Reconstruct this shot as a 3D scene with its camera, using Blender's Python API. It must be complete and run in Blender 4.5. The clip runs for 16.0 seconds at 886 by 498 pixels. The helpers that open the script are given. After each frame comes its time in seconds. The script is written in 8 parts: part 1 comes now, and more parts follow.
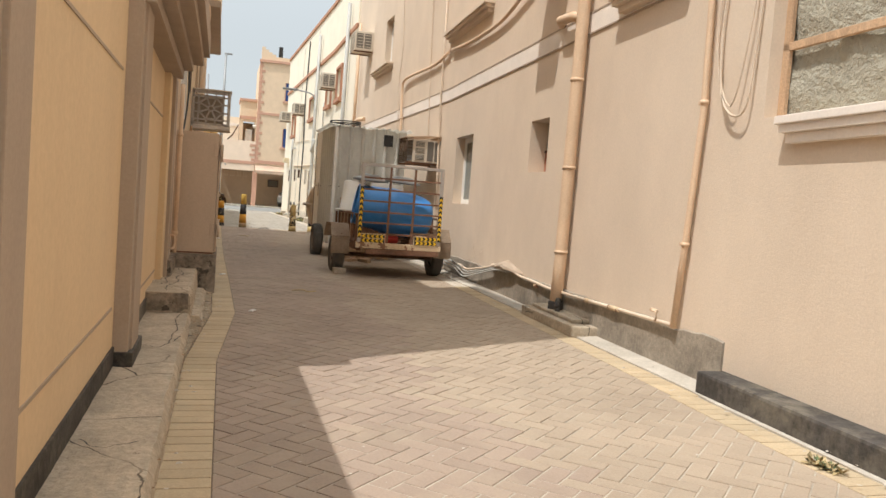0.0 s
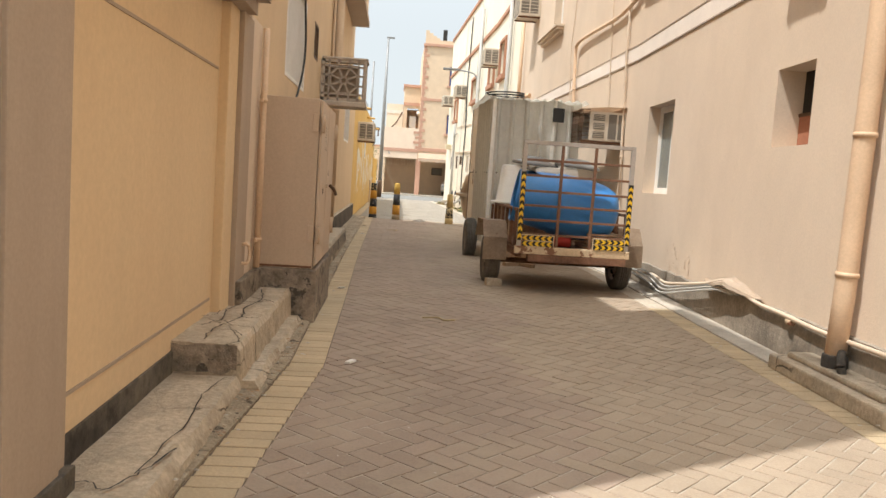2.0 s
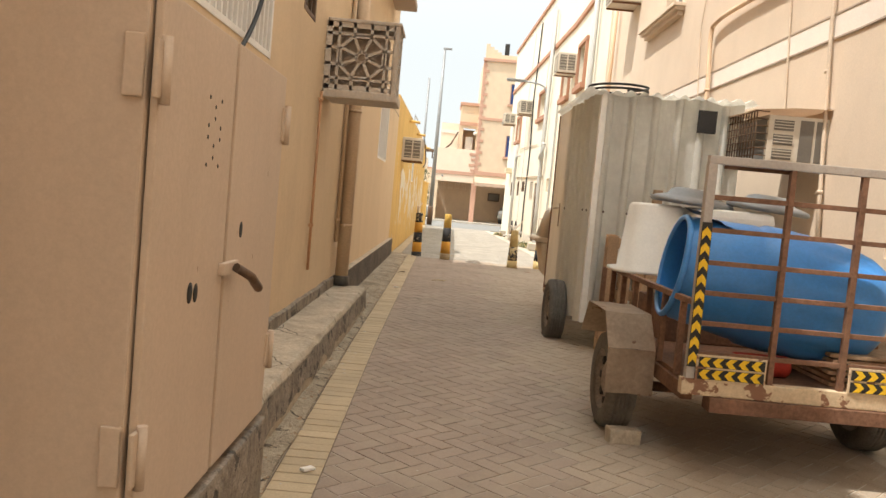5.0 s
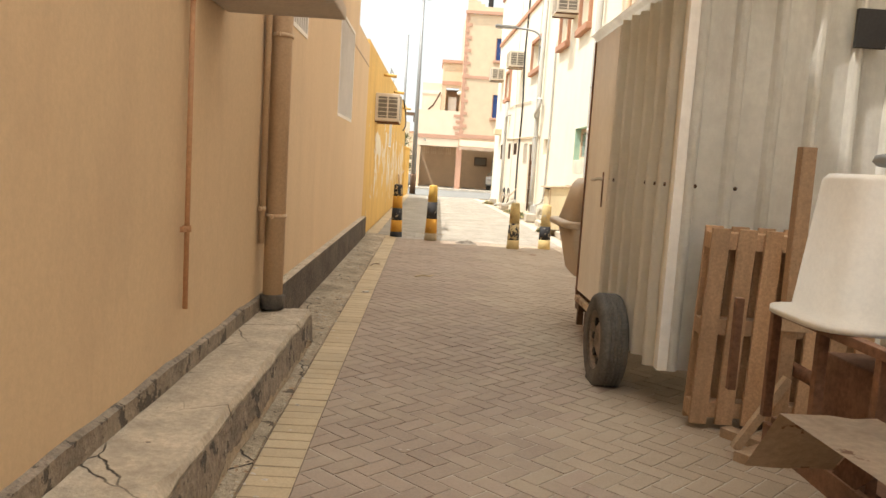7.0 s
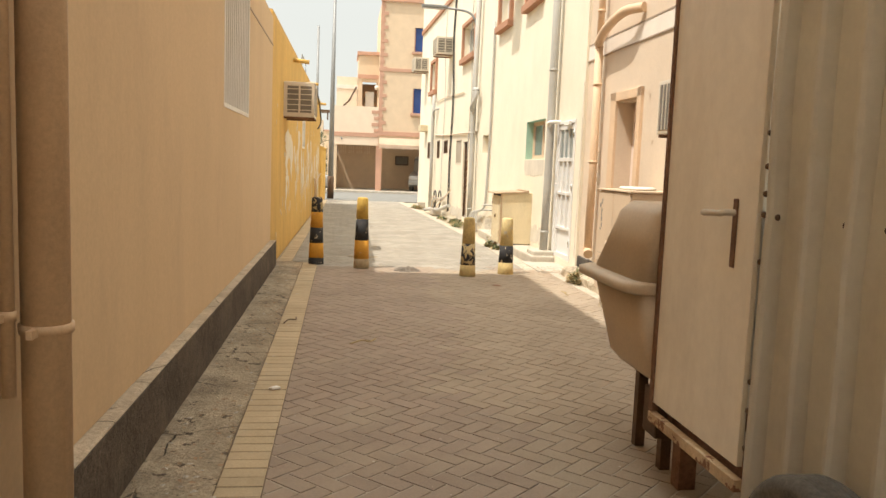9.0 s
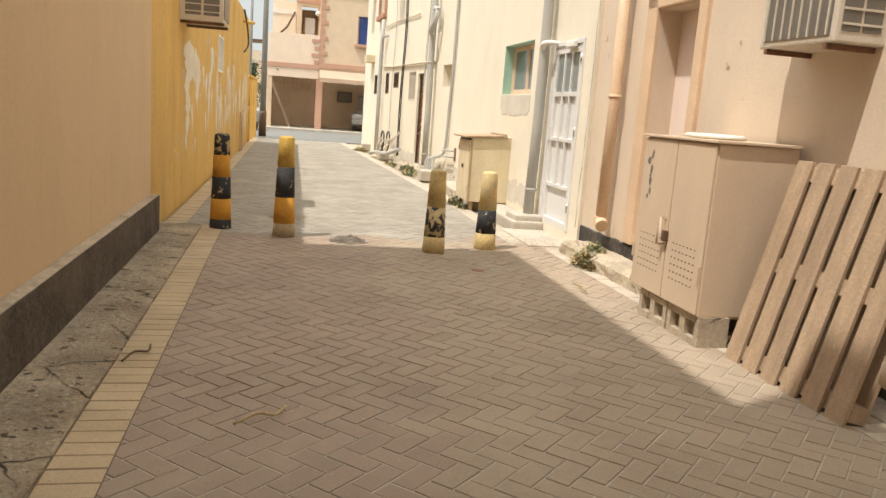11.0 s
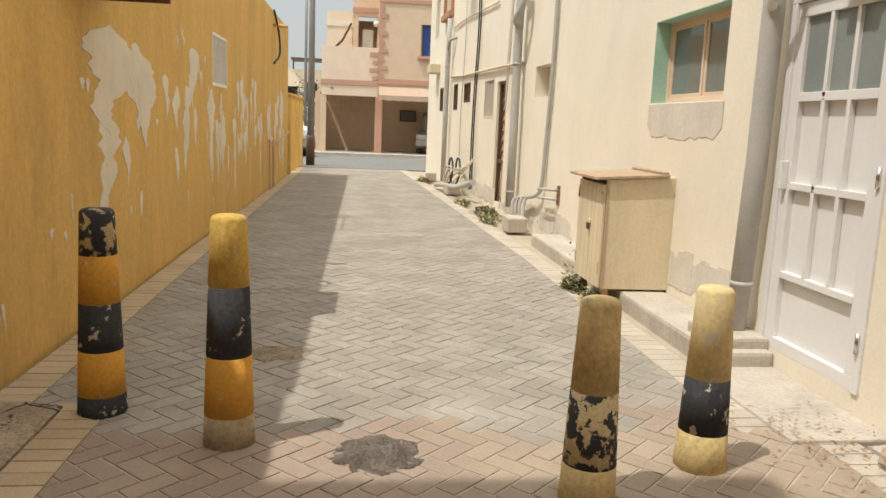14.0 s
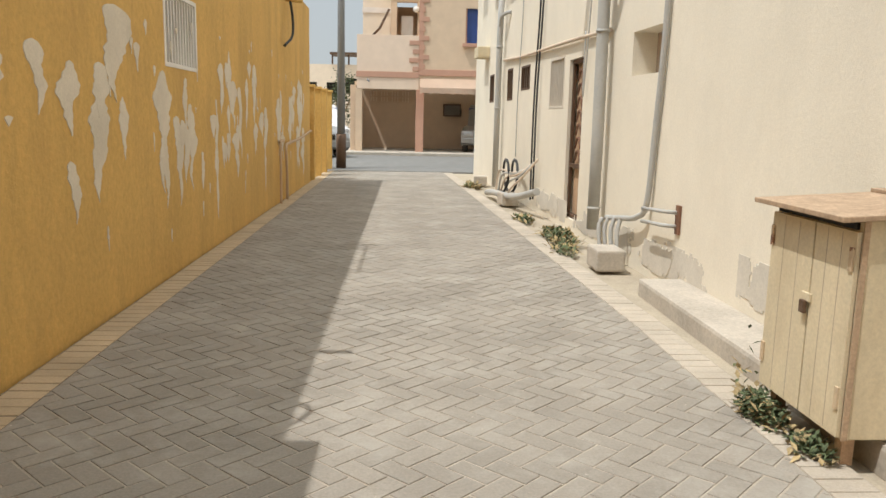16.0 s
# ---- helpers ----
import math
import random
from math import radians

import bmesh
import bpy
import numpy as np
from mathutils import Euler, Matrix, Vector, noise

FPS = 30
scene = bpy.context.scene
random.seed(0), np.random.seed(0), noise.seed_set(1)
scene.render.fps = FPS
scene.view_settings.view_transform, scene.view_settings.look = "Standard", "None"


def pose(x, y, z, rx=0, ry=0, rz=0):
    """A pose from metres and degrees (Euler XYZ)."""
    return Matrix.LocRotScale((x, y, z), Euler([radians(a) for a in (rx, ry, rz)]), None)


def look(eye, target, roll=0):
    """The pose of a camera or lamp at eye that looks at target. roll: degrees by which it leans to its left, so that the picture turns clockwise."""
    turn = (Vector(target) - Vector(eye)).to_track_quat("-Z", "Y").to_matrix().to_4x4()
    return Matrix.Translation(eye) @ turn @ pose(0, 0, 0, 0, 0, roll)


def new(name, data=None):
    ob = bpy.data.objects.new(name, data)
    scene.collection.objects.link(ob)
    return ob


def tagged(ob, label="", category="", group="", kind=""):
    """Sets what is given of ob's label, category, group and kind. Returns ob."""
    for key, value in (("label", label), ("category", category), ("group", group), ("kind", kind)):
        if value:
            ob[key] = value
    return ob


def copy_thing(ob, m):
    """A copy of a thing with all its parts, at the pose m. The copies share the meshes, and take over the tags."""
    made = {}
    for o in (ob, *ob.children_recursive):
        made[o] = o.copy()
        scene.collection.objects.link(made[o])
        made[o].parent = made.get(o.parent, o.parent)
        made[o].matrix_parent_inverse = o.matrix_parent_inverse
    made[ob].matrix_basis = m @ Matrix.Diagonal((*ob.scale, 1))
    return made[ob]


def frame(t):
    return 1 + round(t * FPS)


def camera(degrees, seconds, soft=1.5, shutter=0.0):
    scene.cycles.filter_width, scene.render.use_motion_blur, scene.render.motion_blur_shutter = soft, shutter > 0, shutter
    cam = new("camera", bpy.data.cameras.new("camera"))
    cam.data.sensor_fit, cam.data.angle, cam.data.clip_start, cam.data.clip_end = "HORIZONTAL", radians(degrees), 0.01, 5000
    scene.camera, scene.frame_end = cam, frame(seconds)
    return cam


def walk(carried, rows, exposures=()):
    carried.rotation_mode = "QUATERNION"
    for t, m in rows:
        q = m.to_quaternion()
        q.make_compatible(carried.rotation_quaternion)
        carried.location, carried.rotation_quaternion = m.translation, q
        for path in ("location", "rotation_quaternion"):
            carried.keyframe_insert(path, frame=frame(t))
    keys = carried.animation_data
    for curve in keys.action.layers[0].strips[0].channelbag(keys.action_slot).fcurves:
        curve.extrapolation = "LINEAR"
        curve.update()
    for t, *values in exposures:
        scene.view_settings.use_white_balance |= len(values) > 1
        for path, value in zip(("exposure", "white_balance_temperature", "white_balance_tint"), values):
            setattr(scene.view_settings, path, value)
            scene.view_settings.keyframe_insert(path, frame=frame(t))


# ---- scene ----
cam = camera(59.4, 16.0)
METRES, EYE, TILT, LEAN, TURN = 26.786, 1.5, 0.0, 0.0, -16.8
PATH = [
    (0, (0.962, 1.893, 1.115), (1.52, 3.81, 0.998), 4.3),
    (0.5, (1.207, 2.543, 1.106), (1.612, 4.499, 1.0), 3.8),
    (1, (1.378, 3.164, 1.138), (1.684, 5.137, 1.008), 4.3),
    (1.5, (1.494, 3.863, 1.109), (1.706, 5.846, 0.962), 4.0),
    (2, (1.485, 4.51, 1.135), (1.625, 6.498, 0.956), 3.8),
    (2.5, (1.559, 5.183, 1.135), (1.717, 7.165, 0.921), 4.2),
    (3, (1.563, 5.898, 1.164), (1.754, 7.873, 0.915), 5.2),
    (3.5, (1.628, 6.595, 1.162), (1.797, 8.571, 0.905), 5.2),
    (4, (1.584, 7.297, 1.212), (1.685, 9.281, 0.981), 5.3),
    (4.5, (1.629, 7.964, 1.243), (1.672, 9.957, 1.078), 5.2),
    (5, (1.562, 8.703, 1.27), (1.563, 10.698, 1.14), 5.2),
    (5.2, (1.561, 8.946, 1.277), (1.56, 10.941, 1.144), 4.8),
    (7.3, (1.548, 11.985, 1.332), (1.607, 13.972, 1.112), 3.2),
    (7.5, (1.55, 12.242, 1.364), (1.627, 14.229, 1.152), 3.1),
    (8, (1.489, 13.008, 1.39), (1.56, 14.995, 1.175), 2.4),
    (8.5, (1.427, 13.72, 1.393), (1.569, 15.705, 1.191), 2.6),
    (9, (1.376, 14.465, 1.408), (1.631, 16.437, 1.195), 2.2),
    (9.2, (1.403, 14.714, 1.394), (1.726, 16.671, 1.138), 2.2),
    (11.3, (1.665, 17.823, 1.288), (2.073, 19.747, 0.927), 4.3),
    (11.5, (1.715, 18.106, 1.317), (2.082, 20.037, 0.946), 4.2),
    (12, (1.801, 18.839, 1.334), (2.116, 20.779, 0.962), 3.6),
    (12.5, (1.944, 19.551, 1.338), (2.254, 21.502, 1.023), 3.8),
    (13, (2.005, 20.28, 1.38), (2.263, 22.242, 1.091), 3.5),
    (13.5, (2.065, 20.981, 1.332), (2.314, 22.944, 1.037), 2.9),
    (14, (2.109, 21.737, 1.339), (2.34, 23.698, 1.02), 2.4),
    (14.5, (2.164, 22.385, 1.305), (2.392, 24.340, 0.950), 2.4),
    (15, (2.135, 23.212, 1.267), (2.290, 25.169, 0.887), 2.3),
    (15.5, (2.250, 24.020, 1.325), (2.320, 25.979, 0.931), 0.7),
    (16, (2.312, 24.726, 1.312), (2.426, 26.694, 0.978), 1.3),
]
walk(cam, [(t, look(eye, target, roll)) for t, eye, target, roll in PATH],
     exposures=((0, 0.22, 6350, 10), (2, 0.5, 6380, 10), (4, 0.69, 6550, 10), (5, 0.69, 6650, 10), (7.5, 0.84, 6800, 10), (8.5, 0.74, 6900, 10), (9, 0.5, 7100, 10),
                (11.5, 0.29, 6750, 10), (13.5, 0.06, 6750, 10), (15, -0.07, 6350, 10), (16, -0.1, 6300, 10)))

# ---- light and exposure ----
SUN_DX, SUN_DY = 0.43, 0.21
world = bpy.data.worlds.new("sky")
scene.world = world
world.use_nodes = True
wn = world.node_tree.nodes
sky = wn.new("ShaderNodeTexSky")
sky.sky_type, sky.sun_disc = "NISHITA", False
sky.sun_elevation, sky.sun_rotation = radians(64.4), math.atan2(-SUN_DX, -SUN_DY)
sky.dust_density, sky.air_density, sky.ozone_density = 2.0, 1.0, 1.0
wn["Background"].inputs["Strength"].default_value = 0.13
haze = wn.new("ShaderNodeMix")
haze.data_type, haze.inputs[0].default_value, haze.inputs[7].default_value = "RGBA", 0.8, (9.8, 10.4, 10.4, 1.0)
world.node_tree.links.new(sky.outputs[0], haze.inputs[6])
world.node_tree.links.new(haze.outputs[2], wn["Background"].inputs["Color"])
# the dusty sky is brightest overhead, towards the high sun, and duller at the horizon
rise = wn.new("ShaderNodeTexGradient")
rise.texture_mapping.mapping_x, rise.texture_mapping.mapping_y, rise.texture_mapping.mapping_z = "Z", "Y", "X"
glow = wn.new("ShaderNodeMapRange")
glow.interpolation_type = "SMOOTHSTEP"
for k, v in zip(("From Min", "From Max", "To Min", "To Max"), (0.15, 0.85, 0.068, 0.172)):
    glow.inputs[k].default_value = v
world.node_tree.links.new(rise.outputs["Fac"], glow.inputs["Value"])
world.node_tree.links.new(glow.outputs[0], wn["Background"].inputs["Strength"])
sun_data = bpy.data.lights.new("sun", "SUN")
sun_data.energy, sun_data.angle, sun_data.color = 3.35, radians(0.6), (1.0, 0.965, 0.91)
sun = new("sun", sun_data)
sun.matrix_world = look((-4.3, -2.1, 30), (-4.3 + SUN_DX, -2.1 + SUN_DY, 29))


# ---- materials ----
def rgb(c):
    return (c[0], c[1], c[2], 1.0)


def mat(name, c, rough=0.85, var=0.12, scale=3.0, fine=60.0, bump=0.15, metal=0.0, stain=None, stain_amt=0.35, stretch=1.0,
        island=0.0, rand=0.0, flake=None, flake_lo=0.62, flake_scale=4.0, dist=0.004, spec=0.3, cracks=0.0):
    """Painted or mineral surface: base colour, broad blotches, fine grain, optional streaky stain and flaked patches."""
    m = bpy.data.materials.new(name)
    m.use_nodes = True
    nt = m.node_tree
    N, L = nt.nodes, nt.links
    b = N["Principled BSDF"]
    b.inputs["Roughness"].default_value, b.inputs["Metallic"].default_value = rough, metal
    b.inputs["Specular IOR Level"].default_value = spec
    geo = N.new("ShaderNodeNewGeometry")
    mp = N.new("ShaderNodeMapping")
    mp.inputs["Scale"].default_value = (1, 1, stretch)
    L.new(geo.outputs["Position"], mp.inputs["Vector"])

    def nz(s, det=6, rough_=0.6, src=mp):
        n = N.new("ShaderNodeTexNoise")
        n.inputs["Scale"].default_value, n.inputs["Detail"].default_value, n.inputs["Roughness"].default_value = s, det, rough_
        L.new(src.outputs[0], n.inputs["Vector"])
        return n

    def rng(sock, a, b_, lo, hi):
        r = N.new("ShaderNodeMapRange")
        for k, v in zip(("From Min", "From Max", "To Min", "To Max"), (a, b_, lo, hi)):
            r.inputs[k].default_value = v
        L.new(sock, r.inputs["Value"])
        return r.outputs[0]

    def mixc(fac, a, b_, mode="MIX"):
        x = N.new("ShaderNodeMix")
        x.data_type, x.blend_type = "RGBA", mode
        for s, v in ((0, fac), (6, a), (7, b_)):
            if isinstance(v, (int, float, tuple)):
                x.inputs[s].default_value = v
            else:
                L.new(v, x.inputs[s])
        return x.outputs[2]

    big, small = nz(scale), nz(fine, 4, 0.7, geo)
    k = rng(big.outputs["Fac"], 0.3, 0.7, 1 - var, 1 + var)
    k2 = rng(small.outputs["Fac"], 0.3, 0.7, 1 - var, 1 + var)
    mul = N.new("ShaderNodeMath")
    mul.operation = "MULTIPLY"
    L.new(k, mul.inputs[0]), L.new(k2, mul.inputs[1])
    k = mul.outputs[0]
    for amt, src in ((island, geo.outputs["Random Per Island"]), (rand, None)):
        if amt:
            if src is None:
                src = N.new("ShaderNodeObjectInfo").outputs["Random"]
            q = N.new("ShaderNodeMath")
            q.operation = "MULTIPLY"
            L.new(k, q.inputs[0]), L.new(rng(src, 0, 1, 1 - amt, 1 + amt), q.inputs[1])
            k = q.outputs[0]
    comb = N.new("ShaderNodeCombineColor")
    for i in range(3):
        L.new(k, comb.inputs[i])
    col = mixc(1.0, rgb(c), comb.outputs[0], "MULTIPLY")
    if stain:
        s = nz(1.7, 8, 0.75)
        col = mixc(rng(s.outputs["Fac"], 0.48, 0.75, 0, stain_amt), col, rgb(stain))
    h = rng(small.outputs["Fac"], 0.2, 0.8, 0, 1)
    if flake:
        f = nz(flake_scale, 9, 0.62)
        fm = rng(f.outputs["Fac"], flake_lo, flake_lo + 0.015, 0, 1)
        col = mixc(fm, col, rgb(flake))
        sub = N.new("ShaderNodeMath")
        sub.operation = "SUBTRACT"
        L.new(h, sub.inputs[0]), L.new(fm, sub.inputs[1])
        h = sub.outputs[0]
    if cracks:
        # hairline cracks: edges of warped cells, broken up by a broad noise
        wp = N.new("ShaderNodeMix")
        wp.data_type, wp.inputs[0].default_value = "VECTOR", 0.12
        L.new(geo.outputs["Position"], wp.inputs[4]), L.new(nz(3.0, 4, 0.6, geo).outputs["Color"], wp.inputs[5])
        vo = N.new("ShaderNodeTexVoronoi")
        vo.feature, vo.inputs["Scale"].default_value = "DISTANCE_TO_EDGE", cracks
        L.new(wp.outputs[1], vo.inputs["Vector"])
        line = rng(vo.outputs["Distance"], 0.002, 0.008, 1, 0)
        gate = N.new("ShaderNodeMath")
        gate.operation = "MULTIPLY"
        L.new(line, gate.inputs[0]), L.new(rng(nz(1.3, 2, 0.5, geo).outputs["Fac"], 0.45, 0.55, 0, 1), gate.inputs[1])
        col = mixc(gate.outputs[0], col, (0.05, 0.04, 0.03, 1.0))
        cut = N.new("ShaderNodeMath")
        cut.operation = "SUBTRACT"
        L.new(h, cut.inputs[0]), L.new(gate.outputs[0], cut.inputs[1])
        h = cut.outputs[0]
    L.new(col, b.inputs["Base Color"])
    if bump:
        bp = N.new("ShaderNodeBump")
        bp.inputs["Strength"].default_value, bp.inputs["Distance"].default_value = bump, dist
        L.new(h, bp.inputs["Height"]), L.new(bp.outputs[0], b.inputs["Normal"])
    return m


M_PINK = mat("plaster_peach", (0.655, 0.535, 0.415), stain=(0.56, 0.45, 0.345), stain_amt=0.4, stretch=0.65, scale=1.2, var=0.055, fine=60, bump=0.3)
M_CREAM = mat("plaster_cream", (0.77, 0.70, 0.57), stain=(0.66, 0.59, 0.47), stain_amt=0.4, stretch=0.65, scale=1.2, var=0.055, fine=60, bump=0.3)
M_LEFT = mat("plaster_apricot", (0.62, 0.465, 0.295), stain=(0.50, 0.365, 0.24), stain_amt=0.6, stretch=0.35, scale=0.9, var=0.05, fine=38, bump=0.16, flake=(0.45, 0.33, 0.21), flake_lo=0.735, flake_scale=7)
M_GATEWALL = mat("plaster_sand", (0.70, 0.53, 0.33), stain=(0.60, 0.42, 0.26), stain_amt=0.4, stretch=0.3, scale=1.3, var=0.05, fine=30, bump=0.15)
M_YELLOW = mat("plaster_ochre", (0.64, 0.405, 0.125), stain=(0.40, 0.25, 0.09), stain_amt=0.6, stretch=0.3, scale=1.6, var=0.10, fine=22,
               bump=0.4, flake=(0.62, 0.54, 0.40), flake_lo=0.73, flake_scale=6, dist=0.006)
M_PATCH = mat("bare_plaster", (0.70, 0.63, 0.51), var=0.08, stain=(0.5, 0.42, 0.3), bump=0.2)
M_TAUPE = mat("taupe_paint", (0.41, 0.325, 0.25), stain=(0.31, 0.24, 0.18), stain_amt=0.4, stretch=0.3, var=0.06, bump=0.12)
M_BROWN = mat("brown_trim", (0.42, 0.22, 0.14), var=0.08, bump=0.1)
M_WHITE = mat("white_paint", (0.78, 0.75, 0.70), rough=0.6, var=0.05, bump=0.06, stain=(0.55, 0.48, 0.38), stain_amt=0.25)
M_STRIPE = mat("white_band", (0.78, 0.70, 0.62), var=0.05, bump=0.15)
M_GREEN = mat("mint_reveal", (0.34, 0.52, 0.42), var=0.1, bump=0.2)
M_BLACK = mat("bitumen", (0.06, 0.053, 0.047), var=0.45, stain=(0.28, 0.24, 0.18), stain_amt=0.85, scale=4, fine=18, bump=0.5, rough=0.75)
M_WORN = mat("worn_bitumen", (0.25, 0.205, 0.16), var=0.35, stain=(0.30, 0.25, 0.19), stain_amt=0.8, scale=6, fine=26, bump=0.8, dist=0.012, flake=(0.10, 0.085, 0.07), flake_lo=0.575, flake_scale=9)
M_STUMP = mat("broken_concrete", (0.22, 0.185, 0.15), var=0.4, stain=(0.11, 0.09, 0.07), stain_amt=0.8, scale=12, fine=60, bump=1.0, dist=0.02)
M_GUARD = mat("rusted_beige_steel", (0.44, 0.33, 0.23), rough=0.65, var=0.15, stain=(0.26, 0.15, 0.09), stain_amt=0.7, fine=40, bump=0.2, flake=(0.22, 0.12, 0.07), flake_lo=0.64, flake_scale=9)
M_SKIRT = mat("dusty_bitumen", (0.31, 0.265, 0.21), var=0.2, stain=(0.10, 0.085, 0.07), stain_amt=0.9, scale=3, fine=30, bump=0.5, dist=0.008)
M_CONC = mat("concrete", (0.47, 0.39, 0.29), var=0.2, stain=(0.27, 0.215, 0.155), stain_amt=0.75, scale=5, fine=34, bump=0.7, dist=0.01, cracks=1.8, flake=(0.19, 0.155, 0.115), flake_lo=0.685, flake_scale=8)
M_VERGE = mat("dusty_verge", (0.40, 0.325, 0.23), var=0.3, stain=(0.17, 0.13, 0.09), stain_amt=0.9, scale=3, fine=45, bump=1.0, dist=0.016, cracks=1.3, flake=(0.13, 0.10, 0.07), flake_lo=0.61, flake_scale=11)
M_PLINTH = mat("dark_plinth", (0.095, 0.075, 0.06), var=0.35, stain=(0.20, 0.16, 0.12), stain_amt=0.6, scale=5, fine=40, bump=0.8, dist=0.01)
M_CEMENT = mat("grey_cement_patch", (0.61, 0.56, 0.475), var=0.08, stain=(0.46, 0.41, 0.34), stain_amt=0.6, scale=3, fine=40, bump=0.25, dist=0.005)
M_CONCLIGHT = mat("cement_strip", (0.47, 0.42, 0.35), var=0.15, stain=(0.34, 0.29, 0.23), stain_amt=0.5, fine=40, bump=0.4)
M_PAVER = mat("clay_paver", (0.295, 0.227, 0.177), flake=(0.18, 0.145, 0.12), flake_lo=0.71, flake_scale=5, var=0.12, island=0.07, rand=0.07, stain=(0.37, 0.30, 0.22), stain_amt=0.9, scale=0.9, fine=90, bump=0.35, dist=0.003)
M_PAVERS = mat("sandy_paver", (0.322, 0.256, 0.19), flake=(0.20, 0.16, 0.125), flake_lo=0.71, flake_scale=5, var=0.12, island=0.06, rand=0.06, stain=(0.385, 0.315, 0.235), stain_amt=0.9, scale=0.9, fine=90, bump=0.3, dist=0.003)
M_PAVERD = mat("dusty_paver", (0.288, 0.258, 0.215), flake=(0.19, 0.17, 0.14), flake_lo=0.70, flake_scale=5, var=0.13, island=0.07, stain=(0.43, 0.40, 0.345), stain_amt=0.85, scale=1.1, fine=90, bump=0.4, dist=0.003)
M_SOLDIERD = mat("dusty_edge_paver", (0.47, 0.41, 0.33), var=0.14, island=0.08, stain=(0.36, 0.31, 0.24), stain_amt=0.6, scale=2, fine=90, bump=0.4, dist=0.003)
M_JOINTD = mat("dark_joint_soil", (0.15, 0.112, 0.078), var=0.25, fine=120, bump=0.3)
M_SOLDIER = mat("yellow_paver", (0.45, 0.35, 0.225), var=0.12, island=0.06, rand=0.06, stain=(0.37, 0.31, 0.22), stain_amt=0.6, scale=2, fine=90, bump=0.3, dist=0.003)
M_JOINT = mat("joint_sand", (0.40, 0.345, 0.275), var=0.2, fine=120, bump=0.3)
M_SAND = mat("sandy_ground", (0.42, 0.36, 0.27), var=0.15, bump=0.3)
M_ROAD = mat("asphalt", (0.20, 0.195, 0.18), var=0.12, bump=0.3, fine=120)
M_PIPE = mat("painted_pipe_peach", (0.68, 0.49, 0.33), rough=0.55, var=0.08, stain=(0.5, 0.36, 0.25), bump=0.08)
M_PIPEL = mat("painted_pipe_brown", (0.55, 0.40, 0.26), rough=0.55, var=0.1, stain=(0.3, 0.2, 0.13), stretch=0.3, bump=0.1)
M_PIPER = mat("rusty_paint_pipe", (0.46, 0.25, 0.13), rough=0.7, var=0.15, stain=(0.3, 0.16, 0.09), bump=0.2)
M_PIPEG = mat("grey_pvc", (0.42, 0.41, 0.38), rough=0.5, var=0.08, stain=(0.55, 0.5, 0.42), bump=0.08)
M_CABLE = mat("black_cable", (0.03, 0.03, 0.03), rough=0.5, var=0.1, bump=0)
M_CABLEW = mat("pale_cable", (0.62, 0.50, 0.38), rough=0.6, var=0.1, bump=0)
M_CABIN = mat("beige_steel", (0.54, 0.415, 0.305), rough=0.55, flake=(0.28, 0.19, 0.13), flake_lo=0.70, flake_scale=13, var=0.06, stain=(0.40, 0.29, 0.2), stain_amt=0.35, stretch=0.4, bump=0.06)
M_CABR = mat("cream_steel", (0.64, 0.50, 0.365), rough=0.5, var=0.05, stain=(0.5, 0.38, 0.25), stain_amt=0.35, stretch=0.4, bump=0.06, flake=(0.3, 0.31, 0.31), flake_lo=0.74)
M_CABY = mat("yellowed_plywood", (0.66, 0.56, 0.38), rough=0.7, var=0.09, stain=(0.44, 0.33, 0.19), stain_amt=0.6, stretch=0.4, bump=0.1)
M_RUST = mat("rusty_steel", (0.20, 0.105, 0.065), rough=0.75, var=0.3, stain=(0.34, 0.20, 0.12), stain_amt=0.7, fine=45, bump=0.25, metal=0.2)
M_CREAMRUST = mat("rust_eaten_cream_paint", (0.60, 0.46, 0.30), rough=0.7, var=0.15, stain=(0.30, 0.16, 0.09), stain_amt=0.85, fine=45, bump=0.25, flake=(0.24, 0.12, 0.07), flake_lo=0.56, flake_scale=9)
M_BARE = mat("galvanised_rail", (0.44, 0.40, 0.36), rough=0.5, var=0.1, metal=0.3, stain=(0.26, 0.16, 0.11), stain_amt=0.6, bump=0.1)
M_ZINC = mat("corrugated_zinc", (0.88, 0.86, 0.80), rough=0.40, metal=0.08, var=0.06, stain=(0.42, 0.36, 0.29), stain_amt=0.5, stretch=0.2, bump=0.1, fine=15)
M_SHEDSIDE = mat("painted_zinc", (0.88, 0.82, 0.71), rough=0.45, var=0.04, stain=(0.52, 0.41, 0.31), stain_amt=0.3, stretch=0.25, bump=0.1, fine=15)
M_WOOD = mat("weathered_wood", (0.43, 0.285, 0.175), var=0.2, rand=0.2, island=0.2, stretch=0.12, scale=14, fine=70, bump=0.3, stain=(0.2, 0.13, 0.085))
M_WOODPALE = mat("sunbleached_wood", (0.39, 0.28, 0.185), var=0.18, rand=0.15, island=0.15, stretch=0.12, scale=14, fine=70, bump=0.3, stain=(0.3, 0.2, 0.13))
M_TYRE = mat("rubber", (0.12, 0.108, 0.092), rough=0.9, var=0.3, stain=(0.24, 0.20, 0.155), stain_amt=0.7, bump=0.3)
M_RIM = mat("rusted_rim", (0.28, 0.225, 0.18), rough=0.65, metal=0.2, var=0.3, bump=0.2)
M_BLUE = mat("blue_plastic", (0.05, 0.24, 0.60), rough=0.38, var=0.1, stain=(0.14, 0.30, 0.58), stain_amt=0.45, stretch=2, bump=0.05, spec=0.5)
